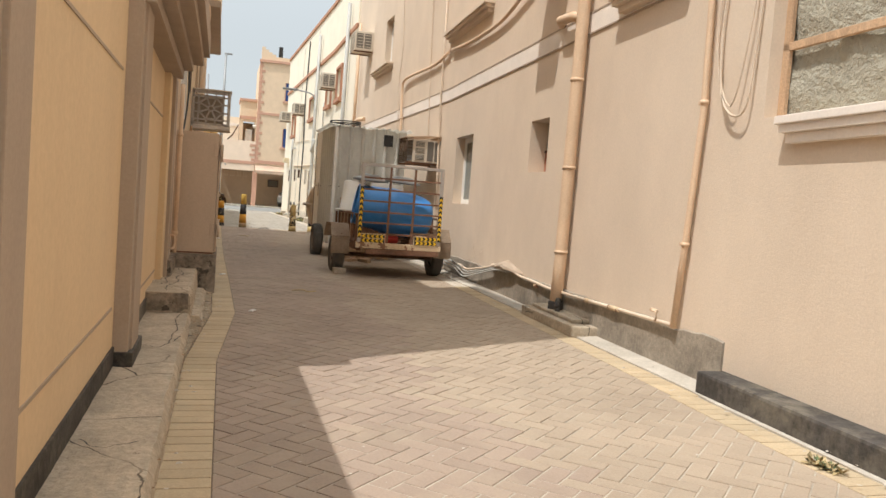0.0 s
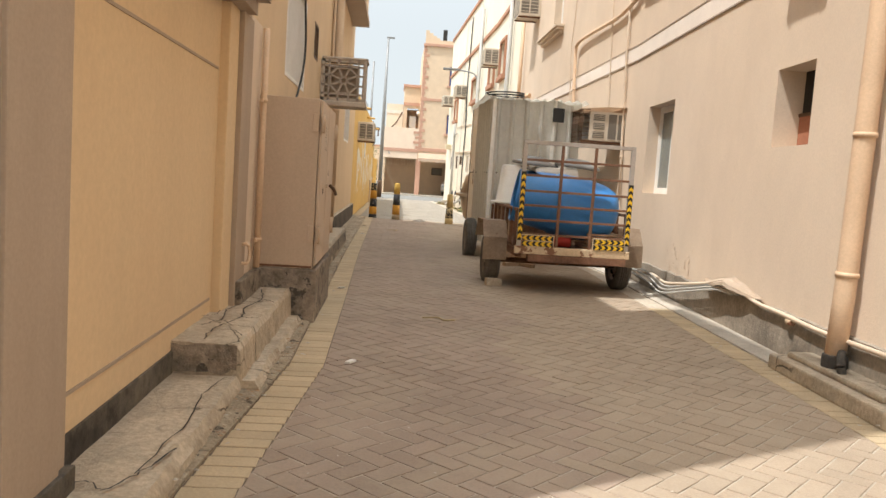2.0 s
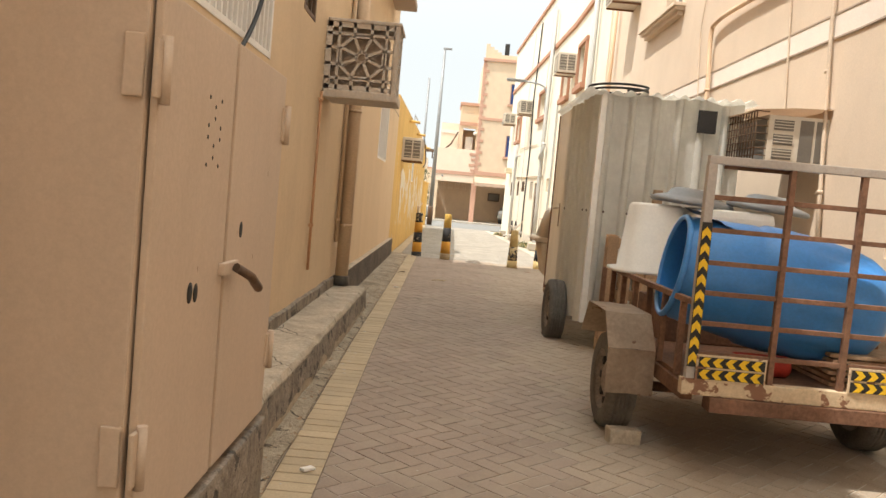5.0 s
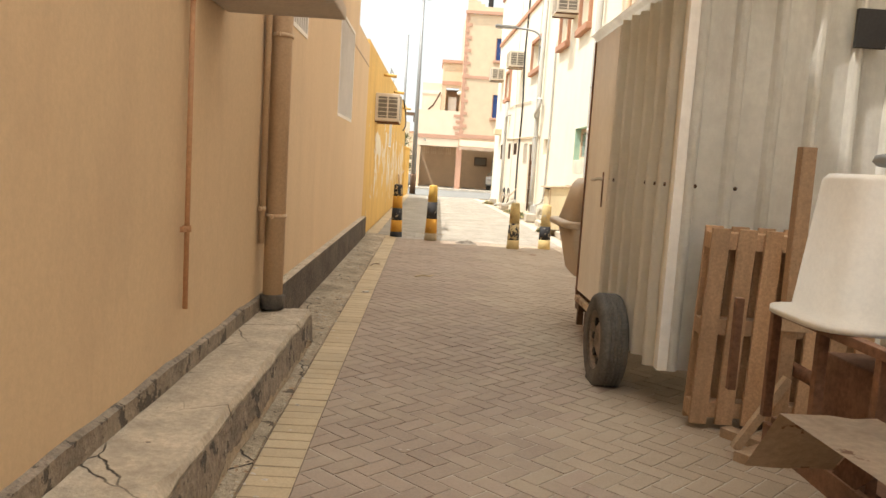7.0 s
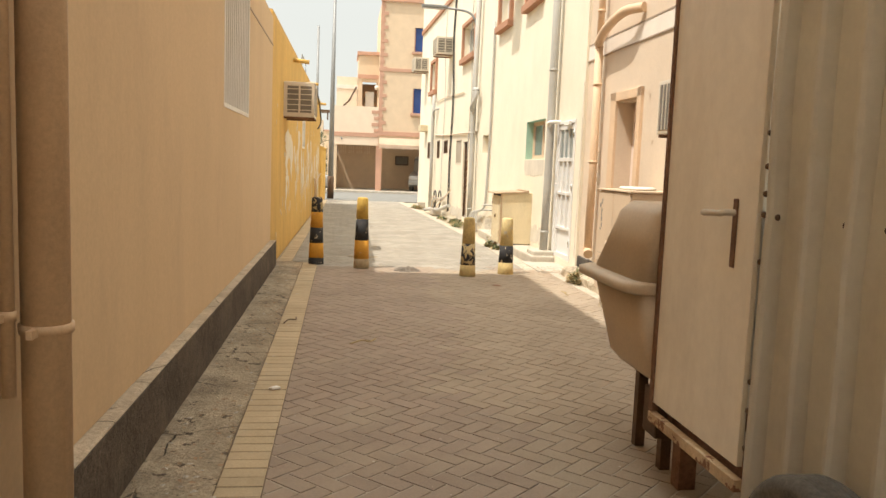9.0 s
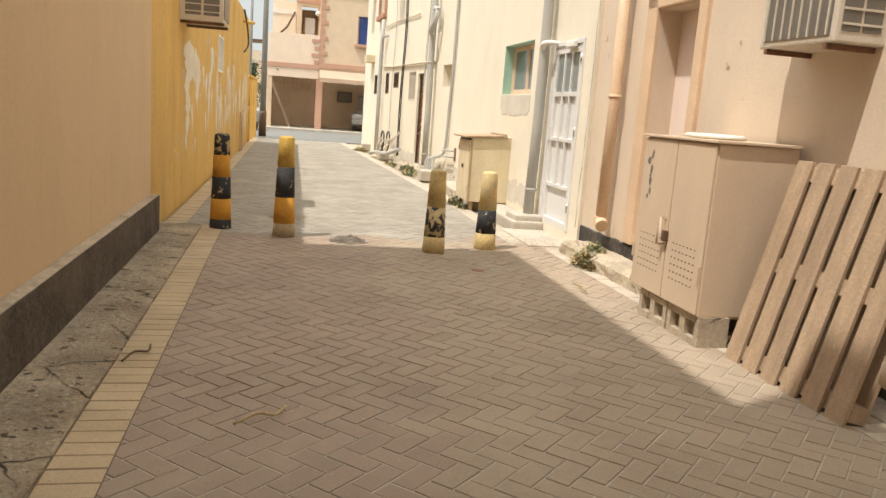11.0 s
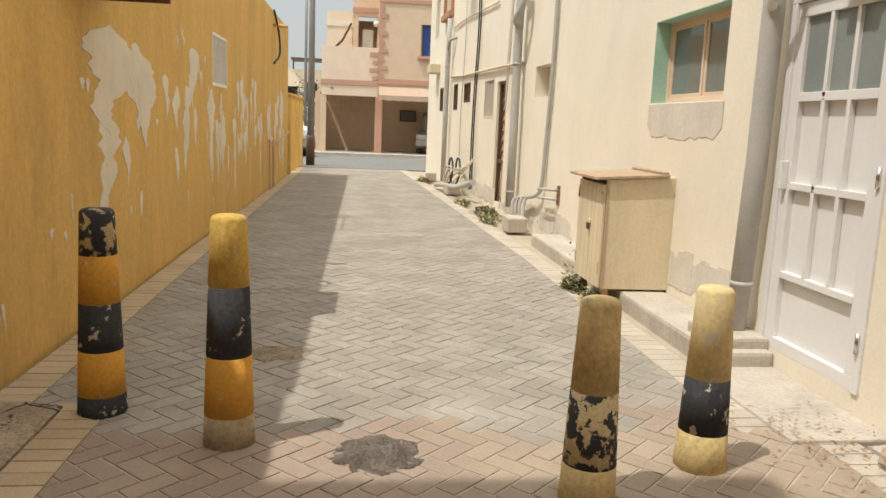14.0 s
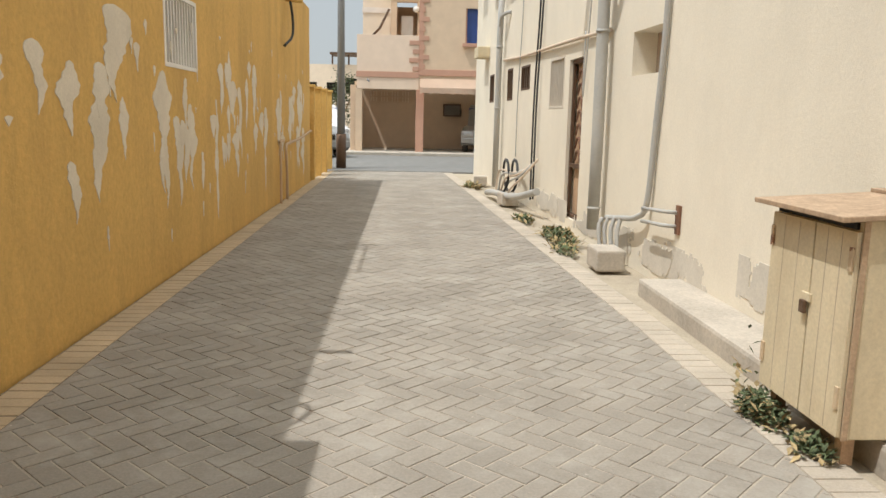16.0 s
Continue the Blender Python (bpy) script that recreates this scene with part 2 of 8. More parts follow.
M_WPLASTIC = mat("white_plastic", (0.74, 0.70, 0.62), rough=0.45, var=0.05, bump=0.04, stain=(0.55, 0.47, 0.36), stain_amt=0.3)
M_TANPLASTIC = mat("tan_fibreglass", (0.56, 0.44, 0.31), rough=0.5, var=0.06, bump=0.06, stain=(0.42, 0.32, 0.22), stain_amt=0.4)
M_RED = mat("red_plastic", (0.42, 0.04, 0.025), rough=0.5, var=0.15, bump=0.05)
M_TAPEY = mat("reflective_yellow", (0.80, 0.50, 0.03), rough=0.35, var=0.08, bump=0)
M_TAPEK = mat("reflective_black", (0.03, 0.028, 0.025), rough=0.4, var=0.1, bump=0)
M_BOLY = mat("bollard_yellow", (0.57, 0.38, 0.10), rough=0.85, spec=0.15, var=0.22, stain=(0.33, 0.20, 0.06), stain_amt=0.75, stretch=0.4, fine=45, bump=0.35, flake=(0.45, 0.385, 0.28), flake_lo=0.61, flake_scale=11)
M_BOLK = mat("bollard_black", (0.04, 0.04, 0.042), spec=0.15, rough=0.85, var=0.3, stain=(0.13, 0.12, 0.11), stain_amt=0.5, bump=0.15, flake=(0.46, 0.40, 0.30), flake_lo=0.585, flake_scale=12)
M_BOLO = mat("bollard_orange", (0.58, 0.29, 0.05), spec=0.15, rough=0.85, var=0.15, stain=(0.3, 0.18, 0.06), stain_amt=0.5, bump=0.15, flake=(0.46, 0.40, 0.30), flake_lo=0.63, flake_scale=10)
M_BOLW = mat("bollard_worn", (0.40, 0.31, 0.19), rough=0.9, spec=0.15, var=0.3, fine=40, bump=0.5, stain=(0.24, 0.18, 0.11), stain_amt=0.7, flake=(0.47, 0.40, 0.29), flake_lo=0.6, flake_scale=12)
M_BOLD = mat("bollard_dull", (0.54, 0.41, 0.19), rough=0.9, spec=0.15, var=0.25, stain=(0.42, 0.33, 0.20), stain_amt=0.8, fine=45, bump=0.4, flake=(0.30, 0.25, 0.18), flake_lo=0.63, flake_scale=9)
M_BOLC = mat("bollard_dusty", (0.60, 0.47, 0.22), rough=0.9, spec=0.15, var=0.2, stain=(0.56, 0.48, 0.33), stain_amt=0.8, fine=45, bump=0.4, flake=(0.5, 0.43, 0.32), flake_lo=0.60, flake_scale=10)
M_BOLFLK = mat("bollard_flaked", (0.50, 0.40, 0.22), rough=0.7, var=0.2, bump=0.25, flake=(0.035, 0.035, 0.04), flake_lo=0.47, flake_scale=14)
# near-black colour for the shade in rooms, holes and gaps; also soot and cracks
M_DARK = mat("unlit_black_and_soot", (0.03, 0.027, 0.024), rough=0.7, var=0.2, bump=0)
M_CURTAIN = mat("drawn_curtain", (0.40, 0.31, 0.23), rough=0.9, var=0.1, stretch=0.1, scale=10, bump=0.2)
M_ACW = mat("ac_casing", (0.62, 0.55, 0.45), rough=0.5, var=0.05, bump=0.04, stain=(0.45, 0.37, 0.28), stain_amt=0.3)
M_ACDARK = mat("ac_louvre", (0.17, 0.15, 0.125), rough=0.6, var=0.1, bump=0)
M_CAGE = mat("cast_cage", (0.50, 0.43, 0.355), rough=0.8, var=0.12, bump=0.2)
M_DOORW = mat("white_aluminium", (0.70, 0.69, 0.67), rough=0.4, var=0.03, bump=0.02, stain=(0.6, 0.55, 0.47), stain_amt=0.2)
M_IRON = mat("brown_iron", (0.13, 0.08, 0.05), rough=0.6, var=0.2, bump=0.1, metal=0.3)
M_LEAF = mat("weed_leaf", (0.10, 0.125, 0.058), rough=0.7, var=0.3, island=0.4, bump=0)
M_DRYLEAF = mat("dry_stalk", (0.38, 0.29, 0.15), rough=0.8, var=0.3, island=0.3, bump=0)
M_STEELG = mat("grey_steel_pole", (0.24, 0.24, 0.235), rough=0.5, var=0.08, metal=0.4, bump=0.05)
M_TARP = mat("grey_canvas", (0.40, 0.37, 0.29), rough=0.9, var=0.1, scale=5, fine=14, bump=0.9, dist=0.03, stain=(0.27, 0.24, 0.18))
M_FARPINK = mat("far_pink", (0.78, 0.62, 0.48), var=0.04, bump=0.1)
M_FARPEACH = mat("far_peach", (0.68, 0.52, 0.365), var=0.05, bump=0.1, stain=(0.6, 0.42, 0.3), stain_amt=0.3)
M_FARTRIM = mat("far_terracotta", (0.53, 0.31, 0.22), var=0.05, bump=0.1)
M_FARCREAM = mat("far_cream", (0.78, 0.66, 0.52), var=0.05, bump=0.1)
M_BLUEFILM = mat("blue_window_film", (0.03, 0.07, 0.24), rough=0.25, var=0.1, bump=0, spec=0.5)
M_CARW = mat("car_white", (0.75, 0.75, 0.74), rough=0.25, var=0.02, bump=0, spec=0.5)
M_CARS = mat("car_silver", (0.36, 0.35, 0.33), rough=0.3, metal=0.5, var=0.03, bump=0)
M_CHROME = mat("chrome", (0.6, 0.6, 0.6), rough=0.2, metal=1.0, var=0.02, bump=0)


def glass_mat(name, c, rough=0.06):
    m = bpy.data.materials.new(name)
    m.use_nodes = True
    b = m.node_tree.nodes["Principled BSDF"]
    b.inputs["Base Color"].default_value = rgb(c)
    b.inputs["Roughness"].default_value, b.inputs["Transmission Weight"].default_value = rough, 0.55
    b.inputs["IOR"].default_value = 1.45
    return m


M_GLASS = glass_mat("window_glass", (0.30, 0.34, 0.33))
M_LAMPGLASS = glass_mat("headlight_glass", (0.85, 0.85, 0.85), 0.15)


# ---- building helpers ----
def box(bm, x0, x1, y0, y1, z0, z1, bev=0.0, m=None):
    ret = bmesh.ops.create_cube(bm, size=1.0)
    vs = ret["verts"]
    for v in vs:
        v.co = Vector(((x0 + x1) / 2 + v.co.x * (x1 - x0), (y0 + y1) / 2 + v.co.y * (y1 - y0), (z0 + z1) / 2 + v.co.z * (z1 - z0)))
    if bev:
        es = list({e for v in vs for e in v.link_edges})
        r2 = bmesh.ops.bevel(bm, geom=es, offset=bev, segments=2, profile=0.6, affect="EDGES")
        vs = list({v for f in r2["faces"] for v in f.verts} | {v for v in vs if v.is_valid})
    if m is not None:
        bmesh.ops.transform(bm, matrix=m, verts=[v for v in vs if v.is_valid])
    return bm


def tube(bm, pts, r, seg=10, cap=True, radii=None):
    pts = [Vector(p) for p in pts]
    rings = []
    for i, p in enumerate(pts):
        a = pts[max(i - 1, 0)]
        b = pts[min(i + 1, len(pts) - 1)]
        d = (b - a).normalized()
        up = Vector((0, 0, 1)) if abs(d.z) < 0.9 else Vector((1, 0, 0))
        s = d.cross(up).normalized()
        u = s.cross(d).normalized()
        rr = radii[i] if radii else r
        rings.append([bm.verts.new(p + (s * math.cos(2 * math.pi * k / seg) + u * math.sin(2 * math.pi * k / seg)) * rr) for k in range(seg)])
    for a, b in zip(rings, rings[1:]):
        for k in range(seg):
            f = bm.faces.new((a[k], a[(k + 1) % seg], b[(k + 1) % seg], b[k]))
            f.smooth = True
    if cap:
        bm.faces.new(rings[0][::-1])
        bm.faces.new(rings[-1])
    return bm


def arc(pts, n=8):
    """A smooth line through a few points."""
    P = [Vector(p) for p in pts]
    P = [2 * P[0] - P[1]] + P + [2 * P[-1] - P[-2]]
    out = []
    for i in range(1, len(P) - 2):
        for k in range(n):
            t = k / n
            a, b, c, d = P[i - 1], P[i], P[i + 1], P[i + 2]
            out.append(0.5 * (2 * b + (c - a) * t + (2 * a - 5 * b + 4 * c - d) * t * t + (3 * b - a - 3 * c + d) * t ** 3))
    return out + [P[-2]]


def lathe(bm, prof, seg=24, axis="z", closed=False):
    """Turns (radius, height) pairs round an axis through the origin."""
    rings = []
    for r, h in prof:
        ring = []
        for k in range(seg):
            a = 2 * math.pi * k / seg
            c = (r * math.cos(a), r * math.sin(a), h)
            if axis == "x":
                c = (h, r * math.cos(a), r * math.sin(a))
            elif axis == "y":
                c = (r * math.sin(a), h, r * math.cos(a))
            ring.append(bm.verts.new(c))
        rings.append(ring)
    for a, b in zip(rings, rings[1:]):
        for k in range(seg):
            f = bm.faces.new((a[k], a[(k + 1) % seg], b[(k + 1) % seg], b[k]))
            f.smooth = True
    if not closed:
        bm.faces.new(rings[0][::-1])
        bm.faces.new(rings[-1])
    return bm


def mesh_of(name, bm, material):
    bmesh.ops.recalc_face_normals(bm, faces=bm.faces[:])
    me = bpy.data.meshes.new(name)
    bm.to_mesh(me)
    bm.free()
    me.materials.append(material)
    return me


def part(name, bm, material, parent=None, label=""):
    ob = new(name, mesh_of(name, bm, material))
    if parent is not None:
        ob.parent = parent
    return tagged(ob, label=label)


def thing(name, m, label, category, group="", kind=""):
    ob = new(name)
    ob.empty_display_size = 0.1
    ob.matrix_world = m
    return tagged(ob, label, category, group, kind)


def solo(name, bm, material, label, category, kind="", m=None, group=""):
    ob = new(name, mesh_of(name, bm, material))
    if m is not None:
        ob.matrix_world = m
    return tagged(ob, label, category, group, kind)


def B():
    return bmesh.new()


def bx(*a, **k):
    return box(B(), *a, **k)


def wallframe(p0, p1):
    """Local axes of a wall: x along it, y out of its face, z up."""
    d = Vector((p1[0] - p0[0], p1[1] - p0[1], 0)).normalized()
    m = Matrix(((d.x, -d.y, 0, p0[0]), (d.y, d.x, 0, p0[1]), (0, 0, 1, 0), (0, 0, 0, 1)))
    return m


def at(frame_m, s, d, z):
    """A pose on a wall at s along it, d out of its face, z up."""
    return frame_m @ Matrix.Translation((s, d, z))


def wall_mesh(length, ztops, thick, holes, z0=-0.1):
    """A wall of local length with stepped top: ztops = [(s_from, z_top), ...]; holes = (s0, s1, z0, z1)."""
    ss = sorted({0.0, length, *[a for a, _ in ztops], *[h[0] for h in holes], *[h[1] for h in holes]})
    zs = sorted({z0, *[z for _, z in ztops], *[h[2] for h in holes], *[h[3] for h in holes]})

    def top(s):
        z = ztops[0][1]
        for a, b in ztops:
            if s >= a:
                z = b
        return z

    def solid(i, j):
        if not (0 <= i < len(ss) - 1 and 0 <= j < len(zs) - 1):
            return False
        s, z = (ss[i] + ss[i + 1]) / 2, (zs[j] + zs[j + 1]) / 2
        return z < top(s) and not any(h[0] < s < h[1] and h[2] < z < h[3] for h in holes)

    bm = B()
    cache = {}

    def v(s, y, z):
        key = (round(s, 4), y, round(z, 4))
        if key not in cache:
            cache[key] = bm.verts.new((s, y, z))
        return cache[key]

    for i in range(len(ss) - 1):
        for j in range(len(zs) - 1):
            if not solid(i, j):
                continue
            a, b, c, d = ss[i], ss[i + 1], zs[j], zs[j + 1]
            for y in (0.0, -thick):
                bm.faces.new((v(a, y, c), v(b, y, c), v(b, y, d), v(a, y, d)))
            for ok, p, q in ((solid(i - 1, j), (a, c), (a, d)), (solid(i + 1, j), (b, c), (b, d)), (solid(i, j - 1), (a, c), (b, c)), (solid(i, j + 1), (a, d), (b, d))):
                if not ok:
                    bm.faces.new((v(p[0], 0.0, p[1]), v(q[0], 0.0, q[1]), v(q[0], -thick, q[1]), v(p[0], -thick, p[1])))
    return bm


def wall(name, fr, length, ztops, holes, material, label, thick=0.25):
    return solo(name, wall_mesh(length, ztops, thick, holes), material, label, "wall", "structure", fr)


# ---- setting: ground, walls ----
FR1 = wallframe((3.52, -8), (4.64, 14.8))
FR2 = wallframe((4.64, 14.8), (4.60, 24.8))
FR3 = wallframe((4.56, 24.8), (4.56, 29.5))
FR4 = wallframe((4.56, 29.5), (4.07, 43.0))
FL = wallframe((0.43, 24.75), (0.43, 10.3))
FG = wallframe((0.44, 10.3), (0.44, -8))
FY = wallframe((0.55, 40.2), (0.42, 24.75))


def lerp(table, y):
    for (a, xa), (b, xb) in zip(table, table[1:]):
        if y <= b:
            return xa + (xb - xa) * (y - a) / (b - a)
    return table[-1][1]


RIGHT = [(-8, 3.52), (14.8, 4.64), (24.8, 4.60), (29.5, 4.56), (43, 4.07), (60, 4.07)]
LEFTEDGE = [(-8, 0.95), (7, 1.0), (9, 1.15), (11, 1.13), (15.3, 1.07), (25.25, 1.03), (25.3, 0.67), (40, 0.75), (60, 0.75)]


def right_edge(y):
    return lerp(RIGHT, y) - (0.45 if y < 6.2 else 0.42 if y < 25 else 0.70)


solo("ground", bx(-400, 400, -400, 500, -0.6, -0.03), M_SAND, "pale sandy ground reaching to the horizon", "ground", "structure")
solo("road", bx(-60, 60, 43.6, 51.2, -0.1, 0.004), M_ROAD, "worn grey asphalt cross street at the alley's end", "road", "structure")
solo("kerb", bx(-60, 60, 51.2, 51.45, -0.1, 0.10, 0.015), M_CONCLIGHT, "pale concrete kerb along the cross street", "kerb", "structure")
solo("pavement", bx(-60, 60, 51.452, 58, -0.1, 0.07), M_CONCLIGHT, "cement forecourt in front of the far house", "pavement", "structure")

# verges of cement beside the paving
bm = B()
ys = [-8 + 0.25 * i for i in range(134)]
ring = []
for y in ys:
    xi = lerp(LEFTEDGE, y) - 0.2
    ring.append([bm.verts.new((0.30, y, 0.035 + 0.012 * noise.noise((0, y * 1.3, 0)))),
                 bm.verts.new((xi - 0.16, y, 0.03 + 0.014 * noise.noise((3, y * 1.7, 0)))),
                 bm.verts.new((xi - 0.004 + 0.02 * noise.noise((7, y * 2.1, 0)), y, 0.012)), bm.verts.new((xi - 0.004, y, -0.05))])
for a, b in zip(ring, ring[1:]):
    for k in range(3):
        bm.faces.new((a[k], a[k + 1], b[k + 1], b[k]))
solo("verge", bm, M_VERGE, "cracked dusty cement verge along the wall foot", "verge", "structure")
bm = B()
ring = []
for y in [-8 + 0.25 * i for i in range(132)]:
    xo = right_edge(y) + 0.204
    ring.append([bm.verts.new((xo, y, -0.05)), bm.verts.new((xo + 0.02 * noise.noise((9, y * 2, 1)), y, 0.012)), bm.verts.new((lerp(RIGHT, y) + 0.1, y, 0.03))])
for a, b in zip(ring, ring[1:]):
    for k in range(2):
        bm.faces.new((a[k], a[k + 1], b[k + 1], b[k]))
solo("verge", bm, M_CONCLIGHT, "pale cement strip below the peach wall", "verge", "structure")

# walls of the right side
HOLES1 = [(17.90, 18.50, 1.55, 2.15), (21.08, 22.10, 1.13, 2.19), (11.6, 14.10, 1.80, 3.4)]
wall("wall_east", FR1, 22.828, [(0, 9.0)], HOLES1, M_PINK, "peach rendered house wall with small windows")
HOLES2 = [(8.10, 8.78, 0.28, 2.24), (5.10, 5.95, 4.30, 5.4)]
wall("wall_east", FR2, 10.0, [(0, 9.0)], HOLES2, M_PINK, "peach rendered house wall with a doorway")
HOLES3 = [(0.29, 1.24, 0.12, 2.13), (2.02, 3.32, 1.575, 2.235), (2.6, 3.6, 4.30, 5.3)]
wall("wall_east", FR3, 4.7, [(0, 7.8)], HOLES3, M_CREAM, "cream rendered house wall, flaking at its foot")
HOLES4 = [(1.75, 2.56, 1.73, 2.13), (4.24, 4.90, 0.12, 2.04), (5.15, 5.95, 1.46, 2.12), (7.34, 8.05, 1.77, 2.15), (8.82, 9.35, 1.63, 2.18),
          (10.9, 11.45, 1.63, 2.18), (3.75, 5.3, 4.15, 4.95), (9.9, 10.9, 3.8, 4.7), (0.3, 1.2, 4.30, 5.2)]
wall("wall_east", FR4, 13.51, [(0, 7.8)], HOLES4, M_CREAM, "cream rendered house wall with small openings")
solo("wall_east", bx(4.07, 12, 43.0, 43.25, -0.1, 7.8), M_CREAM, "cream end wall of the corner house", "wall", "structure")
for fr, a, b, z in ((FR3, 0.0, 4.7, 6.05), (FR4, 0.0, 13.6, 6.05), (FR3, 0.0, 4.7, 7.8), (FR4, 0.0, 13.6, 7.8)):
    solo("trim", bx(a, b, -0.05, 0.06, z, z + 0.13, 0.01), M_BROWN, "brown moulded cornice along the cream house", "cornice", "structure", fr)
for fr, a, b in ((FR1, 0.0, 22.83), (FR2, 0.0, 10.0)):
    solo("trim", bx(a, b, 0.0, 0.008, 2.88, 3.07), M_STRIPE, "white painted string course on the peach wall", "wall band", "structure", fr)
    bm = B()
    box(bm, a, b, 0.002, 0.014, 2.865, 2.88)
    box(bm, a, b, 0.002, 0.014, 3.07, 3.085)
    solo("trim", bm, M_TAUPE, "thin brown edge lines of the white band", "wall band", "structure", fr)

# walls of the left side
HOLESL = [(24.75 - 22.3, 24.75 - 20.75, 1.80, 3.0), (24.75 - 18.4, 24.75 - 17.5, 2.3, 3.1), (24.75 - 13.4, 24.75 - 11.9, 2.0, 2.95), (24.75 - 14.75, 24.75 - 14.3, 2.52, 2.95)]
wall("wall_west", FL, 14.45, [(0, 3.2), (1.90, 7.8), (5.95, 9.2), (13.65, 7.6)], HOLESL, M_LEFT, "apricot rendered house wall in shade")
wall("wall_west", FG, 18.3, [(0, 7.6), (0.35, 9.2), (3.87, 2.35)], [], M_GATEWALL, "sand-coloured rendered yard wall")
wall("wall_west", FY, 15.45, [(0, 3.3)], [(40.2 - 32.0, 40.2 - 31.05, 1.66, 2.26)], M_YELLOW, "ochre wall with flaking paint")
solo("wall_west", bx(-9, 0.3, 40.0, 40.2, -0.1, 3.3), M_YELLOW, "ochre end wall of the low house", "wall", "structure")
solo("roof_west", bx(-9, 0.25, 6.6, 22.7, 7.3, 7.5), M_CONCLIGHT, "flat cement roof of the apricot house", "roof", "structure")
solo("roof_west", bx(-9, 0.25, 24.8, 40.0, 3.0, 3.15), M_CONCLIGHT, "flat cement roof of the low ochre house", "roof", "structure")
solo("wall_west", bx(-9, 0.19, 6.43, 6.65, 2.3, 9.2), M_LEFT, "end wall of the tall apricot house", "wall", "structure")
solo("wall_west", bx(-9, 0.18, 22.65, 22.85, 3.0, 7.8), M_LEFT, "far end wall of the tall apricot house", "wall", "structure")
solo("roof_east", bx(4.9, 14, -8, 24.6, 8.3, 8.5), M_CONCLIGHT, "flat cement roof of the peach house", "roof", "structure")
solo("roof_east", bx(4.85, 14, 24.9, 43, 7.3, 7.5), M_CONCLIGHT, "flat cement roof of the cream house", "roof", "structure")
solo("wall_south", bx(-2, 6.0, -8.4, -8.1, -0.1, 3.2), M_PINK, "plain wall closing the alley behind", "wall", "structure")
# black sheets in place of rooms: their darkness is colour, not shade
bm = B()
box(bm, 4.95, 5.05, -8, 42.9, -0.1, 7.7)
solo("wall_inner", bm, M_DARK, "black sheet standing in for unlit rooms behind the windows", "wall", "structure")
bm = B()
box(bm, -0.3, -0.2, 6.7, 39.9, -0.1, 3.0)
solo("wall_inner", bm, M_DARK, "black sheet standing in for unlit rooms behind the barred windows", "wall", "structure")
solo("bay", bx(24.75 - 21.7, 24.75 - 16.6, 0.002, 0.32, 4.4, 6.8, 0.01), M_LEFT, "upper storey jutting over the alley", "bay", "structure", FL)
solo("trim", bx(24.75 - 21.75, 24.75 - 16.55, 0.0, 0.36, 4.28, 4.398, 0.01), M_TAUPE, "taupe moulding below the upper storey", "cornice", "structure", FL)

# taupe columns, cornice and grooves of the yard wall
for y0, y1 in ((3.60, 3.97), (6.42, 6.93)):
    bm = B()
    box(bm, 10.3 - y1, 10.3 - y0, -0.02, 0.08, 0.16, 2.10, 0.006)
    box(bm, 10.3 - y1 + 0.08, 10.3 - y0 - 0.08, 0.07, 0.095, 0.16, 2.10, 0.004)
    col = solo("column", bm, M_TAUPE, "taupe painted pilaster on the yard wall", "pilaster", "structure", FG)
    part("column_foot", bx(10.3 - y1 - 0.01, 10.3 - y0 + 0.01, 0.0, 0.11, -0.02, 0.17, 0.006), M_BLACK, col, "black painted foot")
bm = B()
for d, a, b in ((0.14, 2.08, 2.16), (0.22, 2.16, 2.22), (0.31, 2.22, 2.30), (0.36, 2.30, 2.50)):
    box(bm, 0.72, 3.86, -0.02, d, a, b, 0.004)
solo("cornice", bm, M_TAUPE, "taupe stepped cornice over the yard wall", "cornice", "structure", FG)
bm = B()
box(bm, 0.12, 0.518, -0.02, 0.07, 0.20, 2.12, 0.006)
solo("pilaster", bm, M_PINK, "peach end pier of the yard wall", "pier", "structure", FG)
solo("trim", bx(0.52, 0.84, -0.02, 0.085, 0.20, 2.08, 0.006), M_TAUPE, "taupe upright moulding beside the end pier", "moulding", "structure", FG)
solo("pilaster", bx(0.842, 1.10, -0.02, 0.055, 0.20, 2.08, 0.008), M_GATEWALL, "apricot pier of the yard wall", "pier", "structure", FG)
bm = B()
box(bm, 3.87, 18.3, -0.27, 0.03, 2.352, 2.42, 0.01)
solo("trim", bm, M_TAUPE, "taupe coping on the low yard wall", "coping", "structure", FG)
bm = B()
for a, b, z in ((1.15, 3.25, 1.68), (4.0, 6.15, 1.68), (4.0, 6.15, 0.42), (1.15, 3.25, 0.33)):
    box(bm, a, b, 0.0, 0.005, z, z + 0.014)
solo("trim", bm, M_TAUPE, "thin scored panel lines on the yard wall", "groove", "structure", FG)
bm = B()
box(bm, 0.0, 18.3, 0.0, 0.012, -0.05, 0.20)
solo("baseboard", bm, M_BLACK, "black bitumen band at the yard wall's foot", "plinth", "structure", FG)


